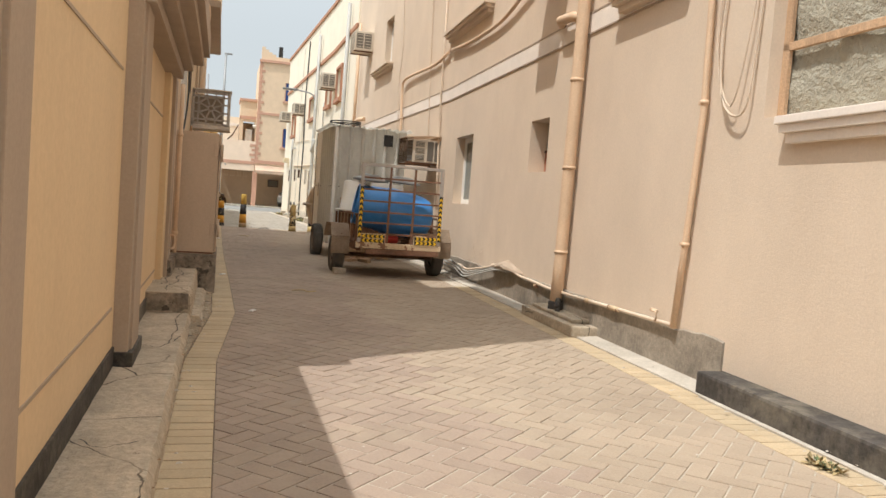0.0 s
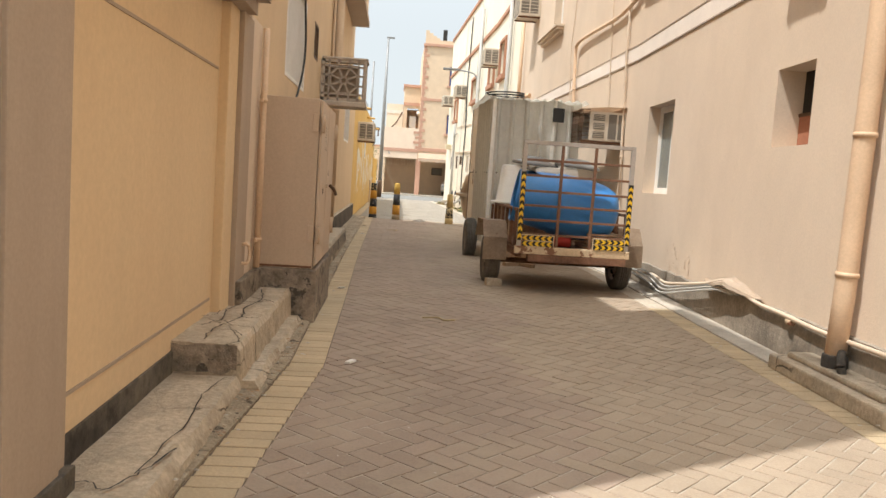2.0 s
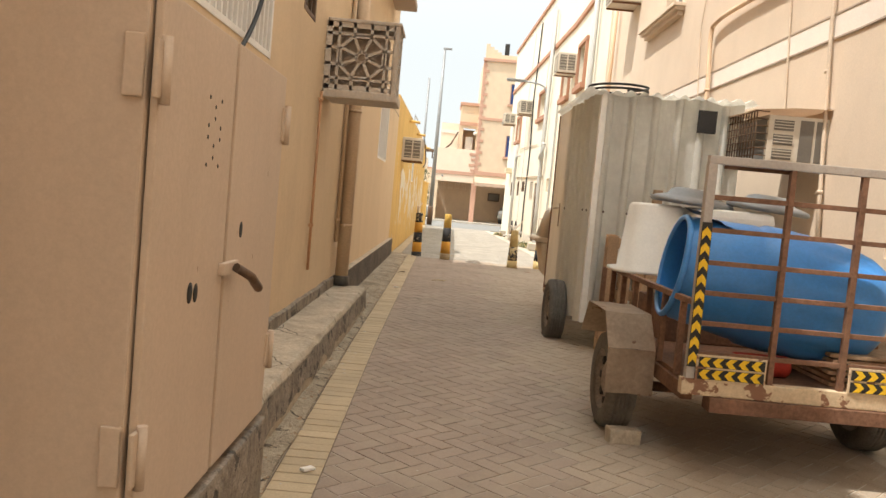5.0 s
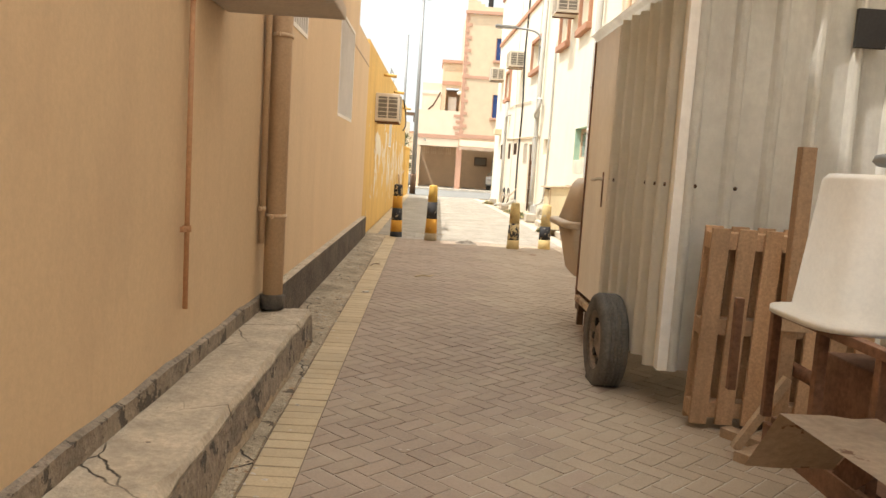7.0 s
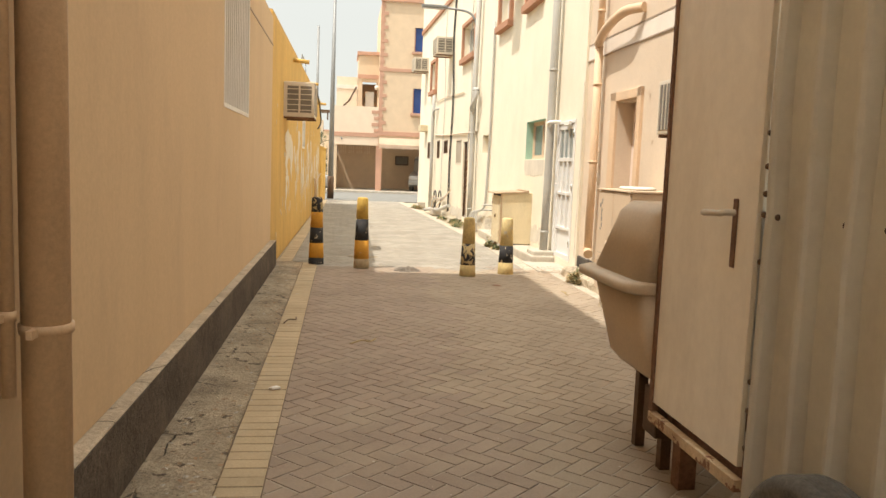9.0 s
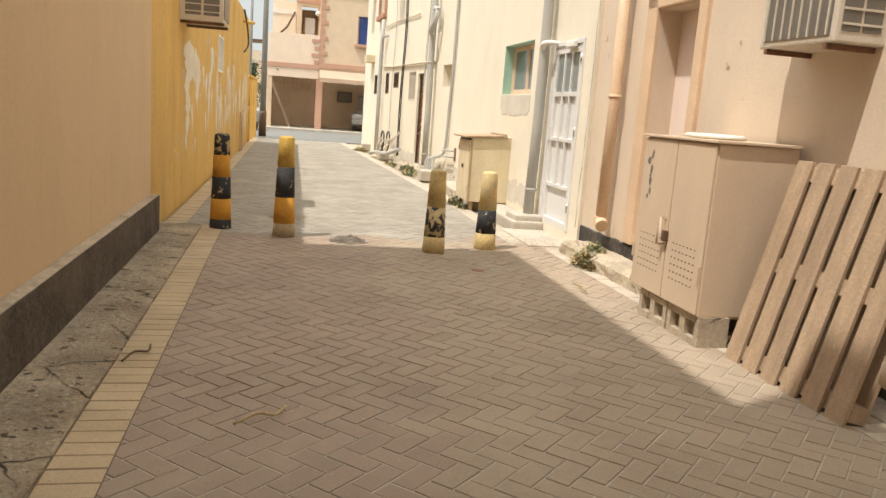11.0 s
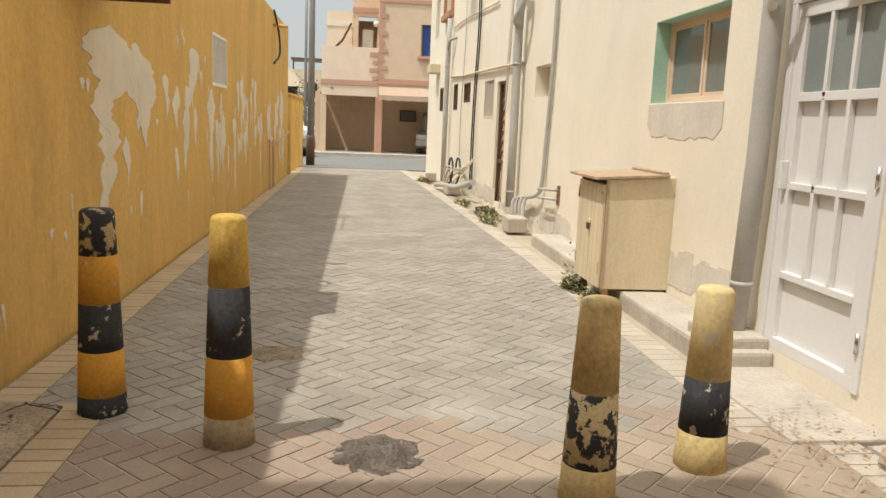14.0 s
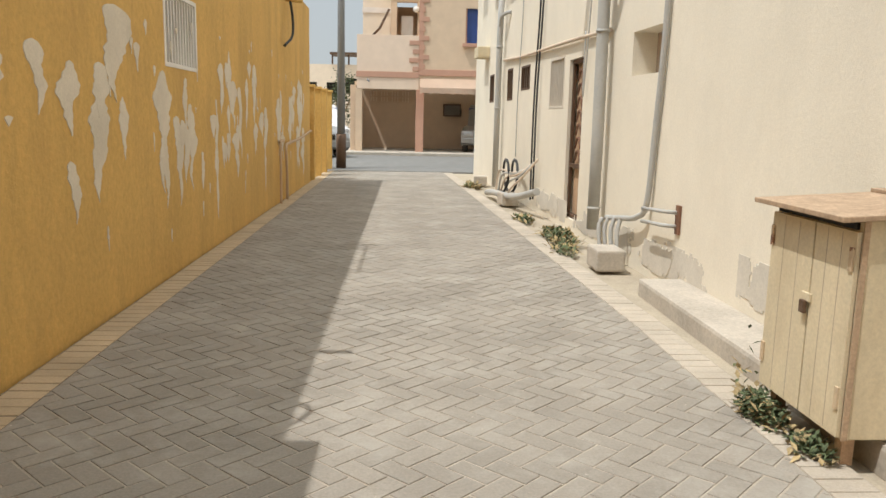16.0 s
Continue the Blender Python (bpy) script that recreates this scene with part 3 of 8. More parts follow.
def ragged_plate(length, top, d, seed, step=0.12, rag=0.03):
    """A thin coat with an uneven upper edge."""
    bm = B()
    rows = []
    n = int(length / step)
    for i in range(n + 1):
        s = length * i / n
        z = top(s) + rag * noise.noise((s * 2.3, seed, 0)) + rag * 0.5 * noise.noise((s * 9, seed, 2))
        rows.append([bm.verts.new((s, 0, -0.05)), bm.verts.new((s, d, -0.05)), bm.verts.new((s, d, z)), bm.verts.new((s, 0, z + 0.01))])
    for a, b in zip(rows, rows[1:]):
        for k in range(3):
            bm.faces.new((a[k], a[k + 1], b[k + 1], b[k]))
    bm.faces.new(rows[0][::-1]), bm.faces.new(rows[-1])
    return bm


solo("baseboard", ragged_plate(8.0, lambda s: (0.33 if s < 5.2 else 0.29) + 0.10 * max(0.0, 1 - abs(s - 4.62) / 0.6), 0.016, 1.0), M_SKIRT, "ragged black bitumen coat at the peach wall's foot", "plinth", "structure", at(FR1, 14.28, 0, 0))
solo("baseboard", ragged_plate(10.0, lambda s: 0.24, 0.016, 5.0), M_BLACK, "ragged black bitumen coat at the peach wall's foot", "plinth", "structure", at(FR2, 0, 0, 0))
solo("kerb", bx(0, 14.25, 0.0, 0.21, -0.05, 0.155, 0.02), M_BLACK, "dark painted kerb against the peach wall", "kerb", "structure", FR1)
bm = B()
box(bm, 1.05, 5.8, 0.0, 0.37, -0.05, 0.105, 0.025)
solo("kerb", bm, M_CONCLIGHT, "low grey cement kerb below the cream wall", "kerb", "structure", FR3)
bm = B()
box(bm, 0.0, 7.85, 0.0, 0.075, -0.05, 0.36, 0.012)
solo("baseboard", bm, M_CONC, "projecting cement plinth of the apricot wall", "plinth", "structure", FL)
bm = B()
box(bm, 0.0, 7.85, 0.070, 0.079, -0.03, 0.352)
solo("baseboard", bm, M_PLINTH, "worn black-painted face of the plinth", "plinth", "structure", FL)


def slab_step(name, y0, y1, x0, x1, z, label, mat_top, front=None, seed=0.0, rough=1.0):
    """A worn cement step: pitted top, chipped front edge."""
    n = max(3, int((y1 - y0) / 0.03))
    m = 15

    def edge(y):
        k = 0.022 * noise.noise((y * 3, seed, 0)) + 0.014 * noise.noise((y * 11, seed, 1))
        chip = max(0.0, 0.07 * noise.noise((y * 3.2, seed, 5)) + 0.03 * noise.noise((y * 12, seed, 6)))
        return x1 + k * rough, chip * rough

    bm = B()
    rows = []
    for i in range(n + 1):
        y = y0 + (y1 - y0) * i / n
        e, chip = edge(y)
        row = [bm.verts.new((x0, y, -0.03))]
        for k in range(m):
            x = x0 + (e - 0.02 - chip - x0) * k / (m - 1)
            dz = 0.004 * math.copysign(1, noise.noise((x * 4, y * 3, seed + 7))) + 0.008 * noise.noise((x * 5, y * 5, seed)) + 0.006 * noise.noise((x * 17, y * 17, seed)) - 0.012 * max(0, noise.noise((x * 3, y * 2, seed + 4)))
            row.append(bm.verts.new((x, y, z + dz * rough)))
        row.append(bm.verts.new((e - 0.006, y, z - 0.028 - chip * 0.9)))
        row.append(bm.verts.new((e + 0.006 * noise.noise((y * 20, seed, 3)), y, z * 0.5)))
        row.append(bm.verts.new((e + 0.012, y, -0.03)))
        rows.append(row)
    for a, b in zip(rows, rows[1:]):
        for k in range(len(a) - 1):
            bm.faces.new((a[k], a[k + 1], b[k + 1], b[k]))
    bm.faces.new(rows[0][::-1]), bm.faces.new(rows[-1])
    st = solo(name, bm, mat_top, label, "step", "structure")
    if front is not None:
        bm = B()
        rows = []
        for i in range(n + 1):
            y = y0 + (y1 - y0) * i / n
            e, chip = edge(y)
            lo = 0.07 + 0.09 * noise.noise((y * 3.1, seed, 9)) + 0.03 * noise.noise((y * 14, seed, 9))
            rows.append([bm.verts.new((e + 0.002, y, z - 0.03 - chip * 0.9)), bm.verts.new((e + 0.009, y, z * 0.5)), bm.verts.new((e + 0.014, y, min(max(lo, 0.01), z * 0.48)))])
        for a, b in zip(rows, rows[1:]):
            for q in range(2):
                bm.faces.new((a[q], a[q + 1], b[q + 1], b[q]))
        part("painted_front", bm, front, st, "worn black paint on the front")
    return st


slab_step("step_long", 11.56, 16.88, 0.40, 0.79, 0.26, "long cement step with worn black front", M_CONC, M_WORN, 2.0, 0.4)
solo("baseboard", ragged_plate(5.3, lambda s: 0.345, 0.03, 17.0, 0.08, 0.012), M_WORN, "worn dark band on the wall above the long step", "plinth", "structure", at(FL, 7.87, 0, 0))
stc = slab_step("step_cracked", 8.38, 10.3, 0.40, 0.785, 0.25, "broken cracked cement step beside the cabinet", M_CONC, None, 4.0, 0.5)
bm = B()
cols = []
for i in range(15):
    x = 0.41 + 0.355 * i / 14
    zt = 0.243 + 0.006 * noise.noise((x * 20, 1, 3)) - 0.02 * max(0, noise.noise((x * 9, 4, 2)))
    zb = 0.10 + 0.03 * noise.noise((x * 14, 2, 6))
    cols.append((bm.verts.new((x, 8.374 + 0.004 * noise.noise((x * 25, 0, 0)), zt)), bm.verts.new((x, 8.370 + 0.006 * noise.noise((x * 25, 5, 0)), (zt + zb) / 2)), bm.verts.new((x, 8.374, zb))))
for a, b in zip(cols, cols[1:]):
    for k in range(2):
        bm.faces.new((a[k], a[k + 1], b[k + 1], b[k]))
part("painted_end", bm, M_WORN, stc, "black paint flaking off the end")
slab_step("step_low", 1.0, 8.37, 0.40, 0.79, 0.09, "low cracked cement ledge along the yard wall", M_CONC, None, 6.0, 0.4)
slab_step("step_foot", 8.385, 10.25, 0.45, 0.875, 0.065, "crumbled cement footing of the step", M_CONC, None, 8.0, 0.9)
bm = B()
box(bm, 0.0, 0.78, 0.0, 0.12, -0.03, 0.40, 0.012)
solo("baseboard", bm, M_WORN, "worn dark plinth between yard wall and cabinet", "plinth", "structure", at(FG, 0.02, 0, 0))

# far end of the left side: orange gate piers
for i in range(4):
    g = thing("gate_pier", Matrix.Translation((0.56 + 0.02 * i, 40.7 + 1.1 * i, 0)), "orange painted slab pier beside the yard", "gate pier", "gate piers")
    part("slab", bx(-0.7, 0.03, -0.08, 0.08, -0.05, 1.84, 0.015), M_YELLOW, g)
    part("cap", bx(-0.72, 0.05, -0.1, 0.1, 1.842, 1.90, 0.01), M_YELLOW, g)


# ---- windows and doors ----
def sliding_window(fr, s0, s1, z0, z1, depth=0.16, frame_mat=M_WHITE, n=2, label="white aluminium sliding window, closed", curtain=True):
    w = thing("window", at(fr, s0, -depth, z0), label, "window", "house windows", "structure")
    W, H = s1 - s0, z1 - z0
    f = 0.045
    bm = B()
    for a in ((0, W, 0, f), (0, W, H - f, H), (0, f, f, H - f), (W - f, W, f, H - f)):
        box(bm, a[0], a[1], -0.05, 0.02, a[2], a[3], 0.004)
    part("window_frame", bm, frame_mat, w)
    for i in range(n):
        a = f + (W - 2 * f) * i / n
        b = f + (W - 2 * f) * (i + 1) / n
        bm = B()
        q = 0.03
        d = 0.012 * (i % 2)
        for c in ((a, b, f, f + q), (a, b, H - f - q, H - f), (a, a + q, f + q, H - f - q), (b - q, b, f + q, H - f - q)):
            box(bm, c[0], c[1], -0.03 + d, -0.005 + d, c[2], c[3], 0.003)
        sash = part("sash", bm, frame_mat, w)
        pane = part("pane", bx(a + q, b - q, -0.022 + d, -0.016 + d, f + q, H - f - q), M_GLASS, sash)
        pane.visible_shadow = False
    if curtain:
        bm = B()
        rows = []
        for i in range(40):
            x = W * i / 39
            y = -0.10 + 0.018 * math.sin(i * 1.1)
            rows.append((bm.verts.new((x, y, 0)), bm.verts.new((x, y, H))))
        for a, b in zip(rows, rows[1:]):
            bm.faces.new((a[0], b[0], b[1], a[1]))
        part("curtain", bm, M_CURTAIN, w, "drawn dusty curtain")
    return w


def sill(fr, s0, s1, z, d=0.16, material=M_PINK, label="moulded peach window ledge"):
    bm = B()
    for a, b, dd in ((z - 0.05, z, d), (z - 0.10, z - 0.05, d * 0.8), (z - 0.16, z - 0.10, d * 0.5)):
        k = (d - dd)
        box(bm, s0 + k, s1 - k, -0.01, dd, a, b, 0.006)
    solo("sill", bm, material, label, "sill", "structure", fr)


def barred_window(fr, s0, s1, z0, z1, n, label, bar_mat=M_WHITE, d=-0.03):
    w = thing("window", at(fr, s0, d, z0), label, "window", "barred windows", "structure")
    W, H = s1 - s0, z1 - z0
    bm = B()
    f = 0.035
    for a in ((0, W, 0, f), (0, W, H - f, H), (0, f, f, H - f), (W - f, W, f, H - f)):
        box(bm, a[0], a[1], -0.02, 0.035, a[2], a[3], 0.003)
    part("window_frame", bm, bar_mat, w)
    first = None
    for i in range(n):
        x = f + (W - 2 * f) * (i + 0.5) / n
        if first is None:
            first = part("bar", bx(-0.011, 0.011, 0.0, 0.022, f, H - f), bar_mat, w)
            first.location.x = x
        else:
            o = new("bar", first.data)
            o.parent = w
            o.location.x = x
    # an M_DARK backing paints in the darkness of the room behind
    part("backing", bx(f, W - f, -0.14, -0.12, f, H - f), M_CURTAIN if bar_mat == M_WHITE else M_DARK, w)
    return w


sliding_window(FR1, 21.08, 22.10, 1.13, 2.19, label="white sliding window beside the air conditioner")
w = thing("window", at(FR1, 17.90, -0.20, 1.55), "small brown-shuttered window in a deep reveal", "window", "house windows", "structure")
part("shutter", bx(0, 0.6, -0.03, 0, 0, 0.26), mat("faded_board", (0.35, 0.15, 0.09), var=0.15), w, "faded red-brown board")
# pane coloured black for the unlit room behind it
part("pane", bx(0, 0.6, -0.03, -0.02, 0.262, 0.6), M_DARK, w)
part("transom", bx(0, 0.6, -0.02, 0.01, 0.25, 0.275), M_IRON, w)
w = thing("window", at(FR1, 11.6, -0.14, 1.80), "big window boarded up with grey canvas", "window", "house windows", "structure")
bm = B()
for i in range(31):
    for j in range(21):
        bm.verts.new((2.5 * i / 30, 0.03 * noise.noise((i * 0.35, j * 0.3, 4)) + 0.012 * noise.noise((i * 1.1, j * 0.9, 8)), 1.6 * j / 20))
bm.verts.ensure_lookup_table()
for i in range(30):
    for j in range(20):
        a = i * 21 + j
        bm.faces.new((bm.verts[a], bm.verts[a + 21], bm.verts[a + 22], bm.verts[a + 1])).smooth = True
part("canvas", bm, M_TARP, w, "crumpled grey canvas sheet")
bm = B()
for c in ((2.44, 2.5, 0, 1.6), (0, 0.06, 0, 1.6), (0, 2.5, 0.42, 0.47), (0, 2.5, 1.1, 1.15)):
    box(bm, c[0], c[1], 0.02, 0.05, c[2], c[3], 0.004)
part("timber_frame", bm, M_WOOD, w, "reddish timber battens")
sill(FR1, 11.4, 13.86, 1.78, 0.10, M_STRIPE, "white moulded sill of the big window")
sill(FR1, 15.08, 16.3, 3.06, 0.15)
sill(FR1, 20.45, 23.0, 4.02, 0.16)
sill(FR2, 4.9, 6.9, 4.28, 0.17)
sliding_window(FR2, 5.10, 5.95, 4.30, 5.4, label="tall upper window in a deep reveal")


def brown_window(fr, s0, s1, z0, z1, label="upper window with a moulded brown surround"):
    w = thing("window", at(fr, s0, 0, z0), label, "window", "brown framed windows", "structure")
    W, H = s1 - s0, z1 - z0
    bm = B()
    for c in ((-0.12, W + 0.12, -0.13, 0, 0.12), (-0.12, W + 0.12, H, H + 0.1, 0.07), (-0.1, 0, 0, H, 0.07), (W, W + 0.1, 0, H, 0.07)):
        box(bm, c[0], c[1], -0.01, c[4], c[2], c[3], 0.012)
    part("surround", bm, M_BROWN, w, "brown moulded surround")
    bm = B()
    for c in ((0, W, 0, 0.05), (0, W, H - 0.05, H), (0, 0.05, 0, H), (W - 0.05, W, 0, H), (W / 2 - 0.025, W / 2 + 0.025, 0, H)):
        box(bm, c[0], c[1], -0.16, -0.12, c[2], c[3], 0.003)
    part("window_frame", bm, M_WHITE, w)
    p = part("pane", bx(0.05, W - 0.05, -0.145, -0.14, 0.05, H - 0.05), M_GLASS, w)
    p.visible_shadow = False


brown_window(FR3, 2.6, 3.6, 4.30, 5.3)
brown_window(FR4, 3.75, 5.3, 4.15, 4.95)
brown_window(FR4, 9.9, 10.9, 3.8, 4.7)
brown_window(FR4, 0.3, 1.2, 4.30, 5.2)

# mint-edged window of the cream house
sliding_window(FR3, 2.02, 3.32, 1.575, 2.235, 0.14, M_CABR, 2, "cream-framed sliding window in a mint reveal")
bm = B()
box(bm, 3.312, 3.318, -0.13, 0.004, 1.575, 2.235)
box(bm, 2.03, 3.31, -0.13, 0.004, 2.228, 2.233)
solo("trim", bm, M_GREEN, "mint painted window reveal", "reveal", "structure", FR3)
bm = B()
rows = []
for i in range(49):
    x = 1.36 * i / 48
    lo = 0.05 + 0.05 * noise.noise((x * 2.2, 3, 0)) + 0.025 * noise.noise((x * 11, 3, 1)) + 0.10 * max(0.0, (abs(x - 0.68) - 0.58) * 8)
    rows.append([bm.verts.new((x, d, z)) for d, z in ((0.0, lo - 0.01), (0.004, lo), (0.004, 0.305), (0.0, 0.31))])
for a, b in zip(rows, rows[1:]):
    for k in range(3):
        bm.faces.new((a[k], a[k + 1], b[k + 1], b[k]))
solo("plaster_patch", bm, M_CEMENT, "bare cement patch below the window", "patch", "structure", at(FR3, 1.99, 0, 1.26))
# small openings of the cream house
for s0, s1, z0, z1 in ((7.34, 8.05, 1.77, 2.15), (8.82, 9.35, 1.63, 2.18), (10.9, 11.45, 1.63, 2.18), (5.15, 5.95, 1.46, 2.12)):
    barred_window(FR4, s0, s1, z0, z1, 8 if s0 == 5.15 else 4, "small barred window in the cream wall" if s0 != 5.15 else "pale slatted window beside the iron door",
                  M_ACW if s0 == 5.15 else M_IRON)
w = thing("window", at(FR4, 1.75, -0.22, 1.73), "small window hole in the cream wall, its shaded depth a taupe backing", "window", "house windows", "structure")
# taupe board coloured like the shade deep inside the opening
part("backing", bx(0, 0.81, -0.03, -0.01, 0, 0.40), M_TAUPE, w)
part("window_frame", bx(0.30, 0.34, -0.01, 0.06, 0, 0.40), M_IRON, w)

# white grilled door
d = thing("door_1", at(FR3, 0.29, -0.03, 0.12) @ Matrix.Diagonal((0.95 / 0.9, 1, 1, 1)), "white aluminium door with glazed top, closed", "door", "", "structure")
bm = B()
for c in ((0, 0.9, 1.96, 2.01), (0, 0.05, 0, 1.96), (0.85, 0.9, 0, 1.96)):
    box(bm, c[0], c[1], -0.03, 0.045, c[2], c[3], 0.004)
part("door_frame", bm, M_DOORW, d)
bm = B()
for c in ((0.05, 0.85, 0.0, 0.07), (0.05, 0.85, 1.88, 1.955), (0.05, 0.13, 0.07, 1.88), (0.77, 0.85, 0.07, 1.88), (0.13, 0.77, 0.42, 0.46), (0.13, 0.77, 0.93, 0.97), (0.13, 0.77, 1.42, 1.47)):
    box(bm, c[0], c[1], -0.01, 0.03, c[2], c[3], 0.004)
leaf = part("door_leaf", bm, M_DOORW, d)
for x in (0.34, 0.55):
    part("glazing_bar", bx(x - 0.014, x + 0.014, -0.005, 0.03, 0.46, 1.88, 0.003), M_DOORW, leaf)
for z0, z1 in ((0.07, 0.42), (0.46, 0.93), (0.97, 1.42)):
    part("panel", bx(0.13, 0.77, -0.012, -0.006, z0, z1), M_DOORW, leaf)
part("pane", bx(0.13, 0.77, 0.0, 0.008, 1.47, 1.88), mat("frosted_pane", (0.22, 0.25, 0.24), rough=0.3, var=0.08, bump=0), leaf, "grey frosted glass")
part("handle", bx(0.79, 0.82, 0.03, 0.07, 0.93, 1.09, 0.005), M_DOORW, leaf)
for z in (0.2, 1.0, 1.75):
    part("hinge", tube(B(), [(0.03, 0.05, z), (0.03, 0.05, z + 0.1)], 0.012, 8), M_CHROME, d)
part("closer", bx(0.18, 0.42, 0.045, 0.09, 1.93, 1.99, 0.008), M_WHITE, d, "white door closer")
solo("doorstep", bx(0.0, 1.1, 0.0, 0.5, -0.03, 0.018, 0.01), M_CONCLIGHT, "rough cement threshold before the white door", "doorstep", "structure", FR3)

# peach doorway with pink leaf
d = thing("door_2", at(FR2, 8.10, -0.2, 0.28), "pale pink flush door deep in a peach reveal", "door", "", "structure")
part("door_leaf", bx(0, 0.68, -0.04, 0, 0, 1.96), mat("pale_pink_paint", (0.80, 0.66, 0.58), var=0.03, bump=0.05), d)
bm = B()
for c in ((0.68, 0.86, -0.02, 2.08), (-0.12, 0.0, -0.02, 2.08), (-0.12, 0.86, 1.97, 2.08)):
    box(bm, c[0], c[1], 0.19, 0.235, c[2], c[3], 0.01)
part("door_surround", bm, M_PIPE, d, "raised apricot surround")
bm = B()
box(bm, 7.7, 9.75, 0.0, 0.30, -0.03, 0.13)
bmesh.ops.subdivide_edges(bm, edges=[e for e in bm.edges if e.calc_length() > 1.0], cuts=40, use_grid_fill=True)
bmesh.ops.subdivide_edges(bm, edges=[e for e in bm.edges if abs(e.verts[0].co.x - e.verts[1].co.x) < 1e-4], cuts=4, use_grid_fill=True)
for v in bm.verts:
    k = 0.022 * noise.noise((v.co.x * 7, v.co.y * 9, v.co.z * 9)) + 0.012 * noise.noise((v.co.x * 19, v.co.y * 19, v.co.z * 19))
    if v.co.y > 0.29:
        v.co.y += k - (0.03 if v.co.z > 0.10 else 0.0)
    if v.co.z > 0.12:
        v.co.z += 0.6 * k
solo("doorstep", bm, M_CONC, "rough cement step below the pink door", "doorstep", "structure", FR2)

# iron door of the cream house
d = thing("door_3", at(FR4, 4.24, -0.06, 0.12), "brown wrought-iron door with scrollwork, closed", "door", "", "structure")
W, H = 0.66, 1.92
bm = B()
for c in ((0, W, H - 0.05, H), (0, W, 0, 0.05), (0, 0.05, 0.05, H - 0.05), (W - 0.05, W, 0.05, H - 0.05), (0.05, W - 0.05, 0.62, 0.67)):
    box(bm, c[0], c[1], -0.02, 0.02, c[2], c[3], 0.004)
part("door_frame", bm, M_IRON, d)
part("backing", bx(0.05, W - 0.05, -0.05, -0.04, 0.05, H - 0.05), M_WOOD, d)
for i in range(7):
    z = 0.76 + 0.16 * i
    bm = B()
    for sx in (-1, 1):
        pts = [(W / 2 + sx * (0.03 + 0.11 * math.sin(t * 0.5)) * (1 - t * 0.03), 0.0, z + 0.07 * math.cos(t * 0.9)) for t in range(9)]
        tube(bm, pts, 0.010, 6)
    part("scroll", bm, M_RUST, d)

barred_window(FL, 24.75 - 22.3, 24.75 - 20.75, 1.80, 3.0, 13, "tall window behind white painted bars")
barred_window(FL, 24.75 - 18.4, 24.75 - 17.5, 2.3, 3.1, 8, "high window behind white painted bars")
barred_window(FL, 24.75 - 13.4, 24.75 - 11.9, 2.0, 2.95, 16, "wide window behind white painted bars")
barred_window(FL, 24.75 - 14.75, 24.75 - 14.3, 2.52, 2.95, 2, "small dark window high on the wall", M_IRON)
barred_window(FY, 40.2 - 32.0, 40.2 - 31.05, 1.66, 2.26, 11, "square window behind white bars in the ochre wall", M_WHITE)
# groove line of the apricot wall
solo("trim", bx(0.0, 2.4, 0.0, 0.006, 2.84, 2.858), M_TAUPE, "thin scored line on the apricot wall", "groove", "structure", FL)

# ---- pipes and cables ----
def pipe(name, fr, pts, r, material, label, clamps=(), category="pipe", shoe=None):
    t = thing(name, at(fr, 0, 0, 0), label, category)
    part("tube", tube(B(), pts, r, 12), material, t)
    for s, d, z in clamps:
        bm = B()
        lathe(bm, [(r + 0.001, -0.014), (r + 0.007, -0.014), (r + 0.007, 0.014), (r + 0.001, 0.014)], 14)
        box(bm, r * 0.4, r + 0.05, -0.012, 0.004, -0.012, 0.012)
        bmesh.ops.translate(bm, vec=(s, d, z), verts=bm.verts[:])
        part("clamp", bm, material, t)
    if shoe:
        part("socket", lathe(B(), [(r + 0.012, shoe[2]), (r + 0.014, shoe[2] + 0.02), (r + 0.014, shoe[2] + 0.09), (r + 0.004, shoe[2] + 0.10)], 14), M_BLACK, t).location = (shoe[0], shoe[1], 0)
    return t


pipe("drainpipe", FR1, [(17.08, 0.09, 0.06), (17.04, 0.09, 0.6), (16.97, 0.09, 3.2), (16.94, 0.09, 5.6)], 0.062, M_PIPE, "thick peach-painted drainpipe on the peach wall",
     [(17.035, 0.09, 0.72), (17.01, 0.09, 1.56), (16.99, 0.09, 2.42), (16.965, 0.09, 3.3)], shoe=(17.07, 0.09, 0.12))
pipe("drainpipe", FR1, [(16.97, 0.09, 3.02), (17.2, 0.10, 3.08), (17.55, 0.10, 3.11), (17.70, 0.02, 3.11)], 0.05, M_PIPE, "bent peach branch pipe entering the wall")
pipe("water_pipe", FR1, [(14.86, 0.05, 0.33), (14.80, 0.05, 0.95), (14.72, 0.05, 1.9), (14.76, 0.05, 3.2), (14.78, 0.05, 5)], 0.024, M_PIPE, "slim peach-painted water pipe", [(14.80, 0.05, 0.95), (14.72, 0.05, 1.96)])
pipe("conduit", FR1, arc([(14.86, 0.05, 0.35), (15.6, 0.045, 0.335), (16.4, 0.045, 0.32), (17.3, 0.05, 0.31), (17.9, 0.045, 0.325), (18.4, 0.05, 0.34), (18.75, 0.06, 0.41), (18.95, 0.08, 0.43), (19.4, 0.09, 0.345), (20.0, 0.10, 0.26), (20.55, 0.10, 0.20), (21.1, 0.08, 0.22), (21.8, 0.06, 0.16)]), 0.016, M_CABLEW, "pale conduit running along the wall's foot", category="conduit")
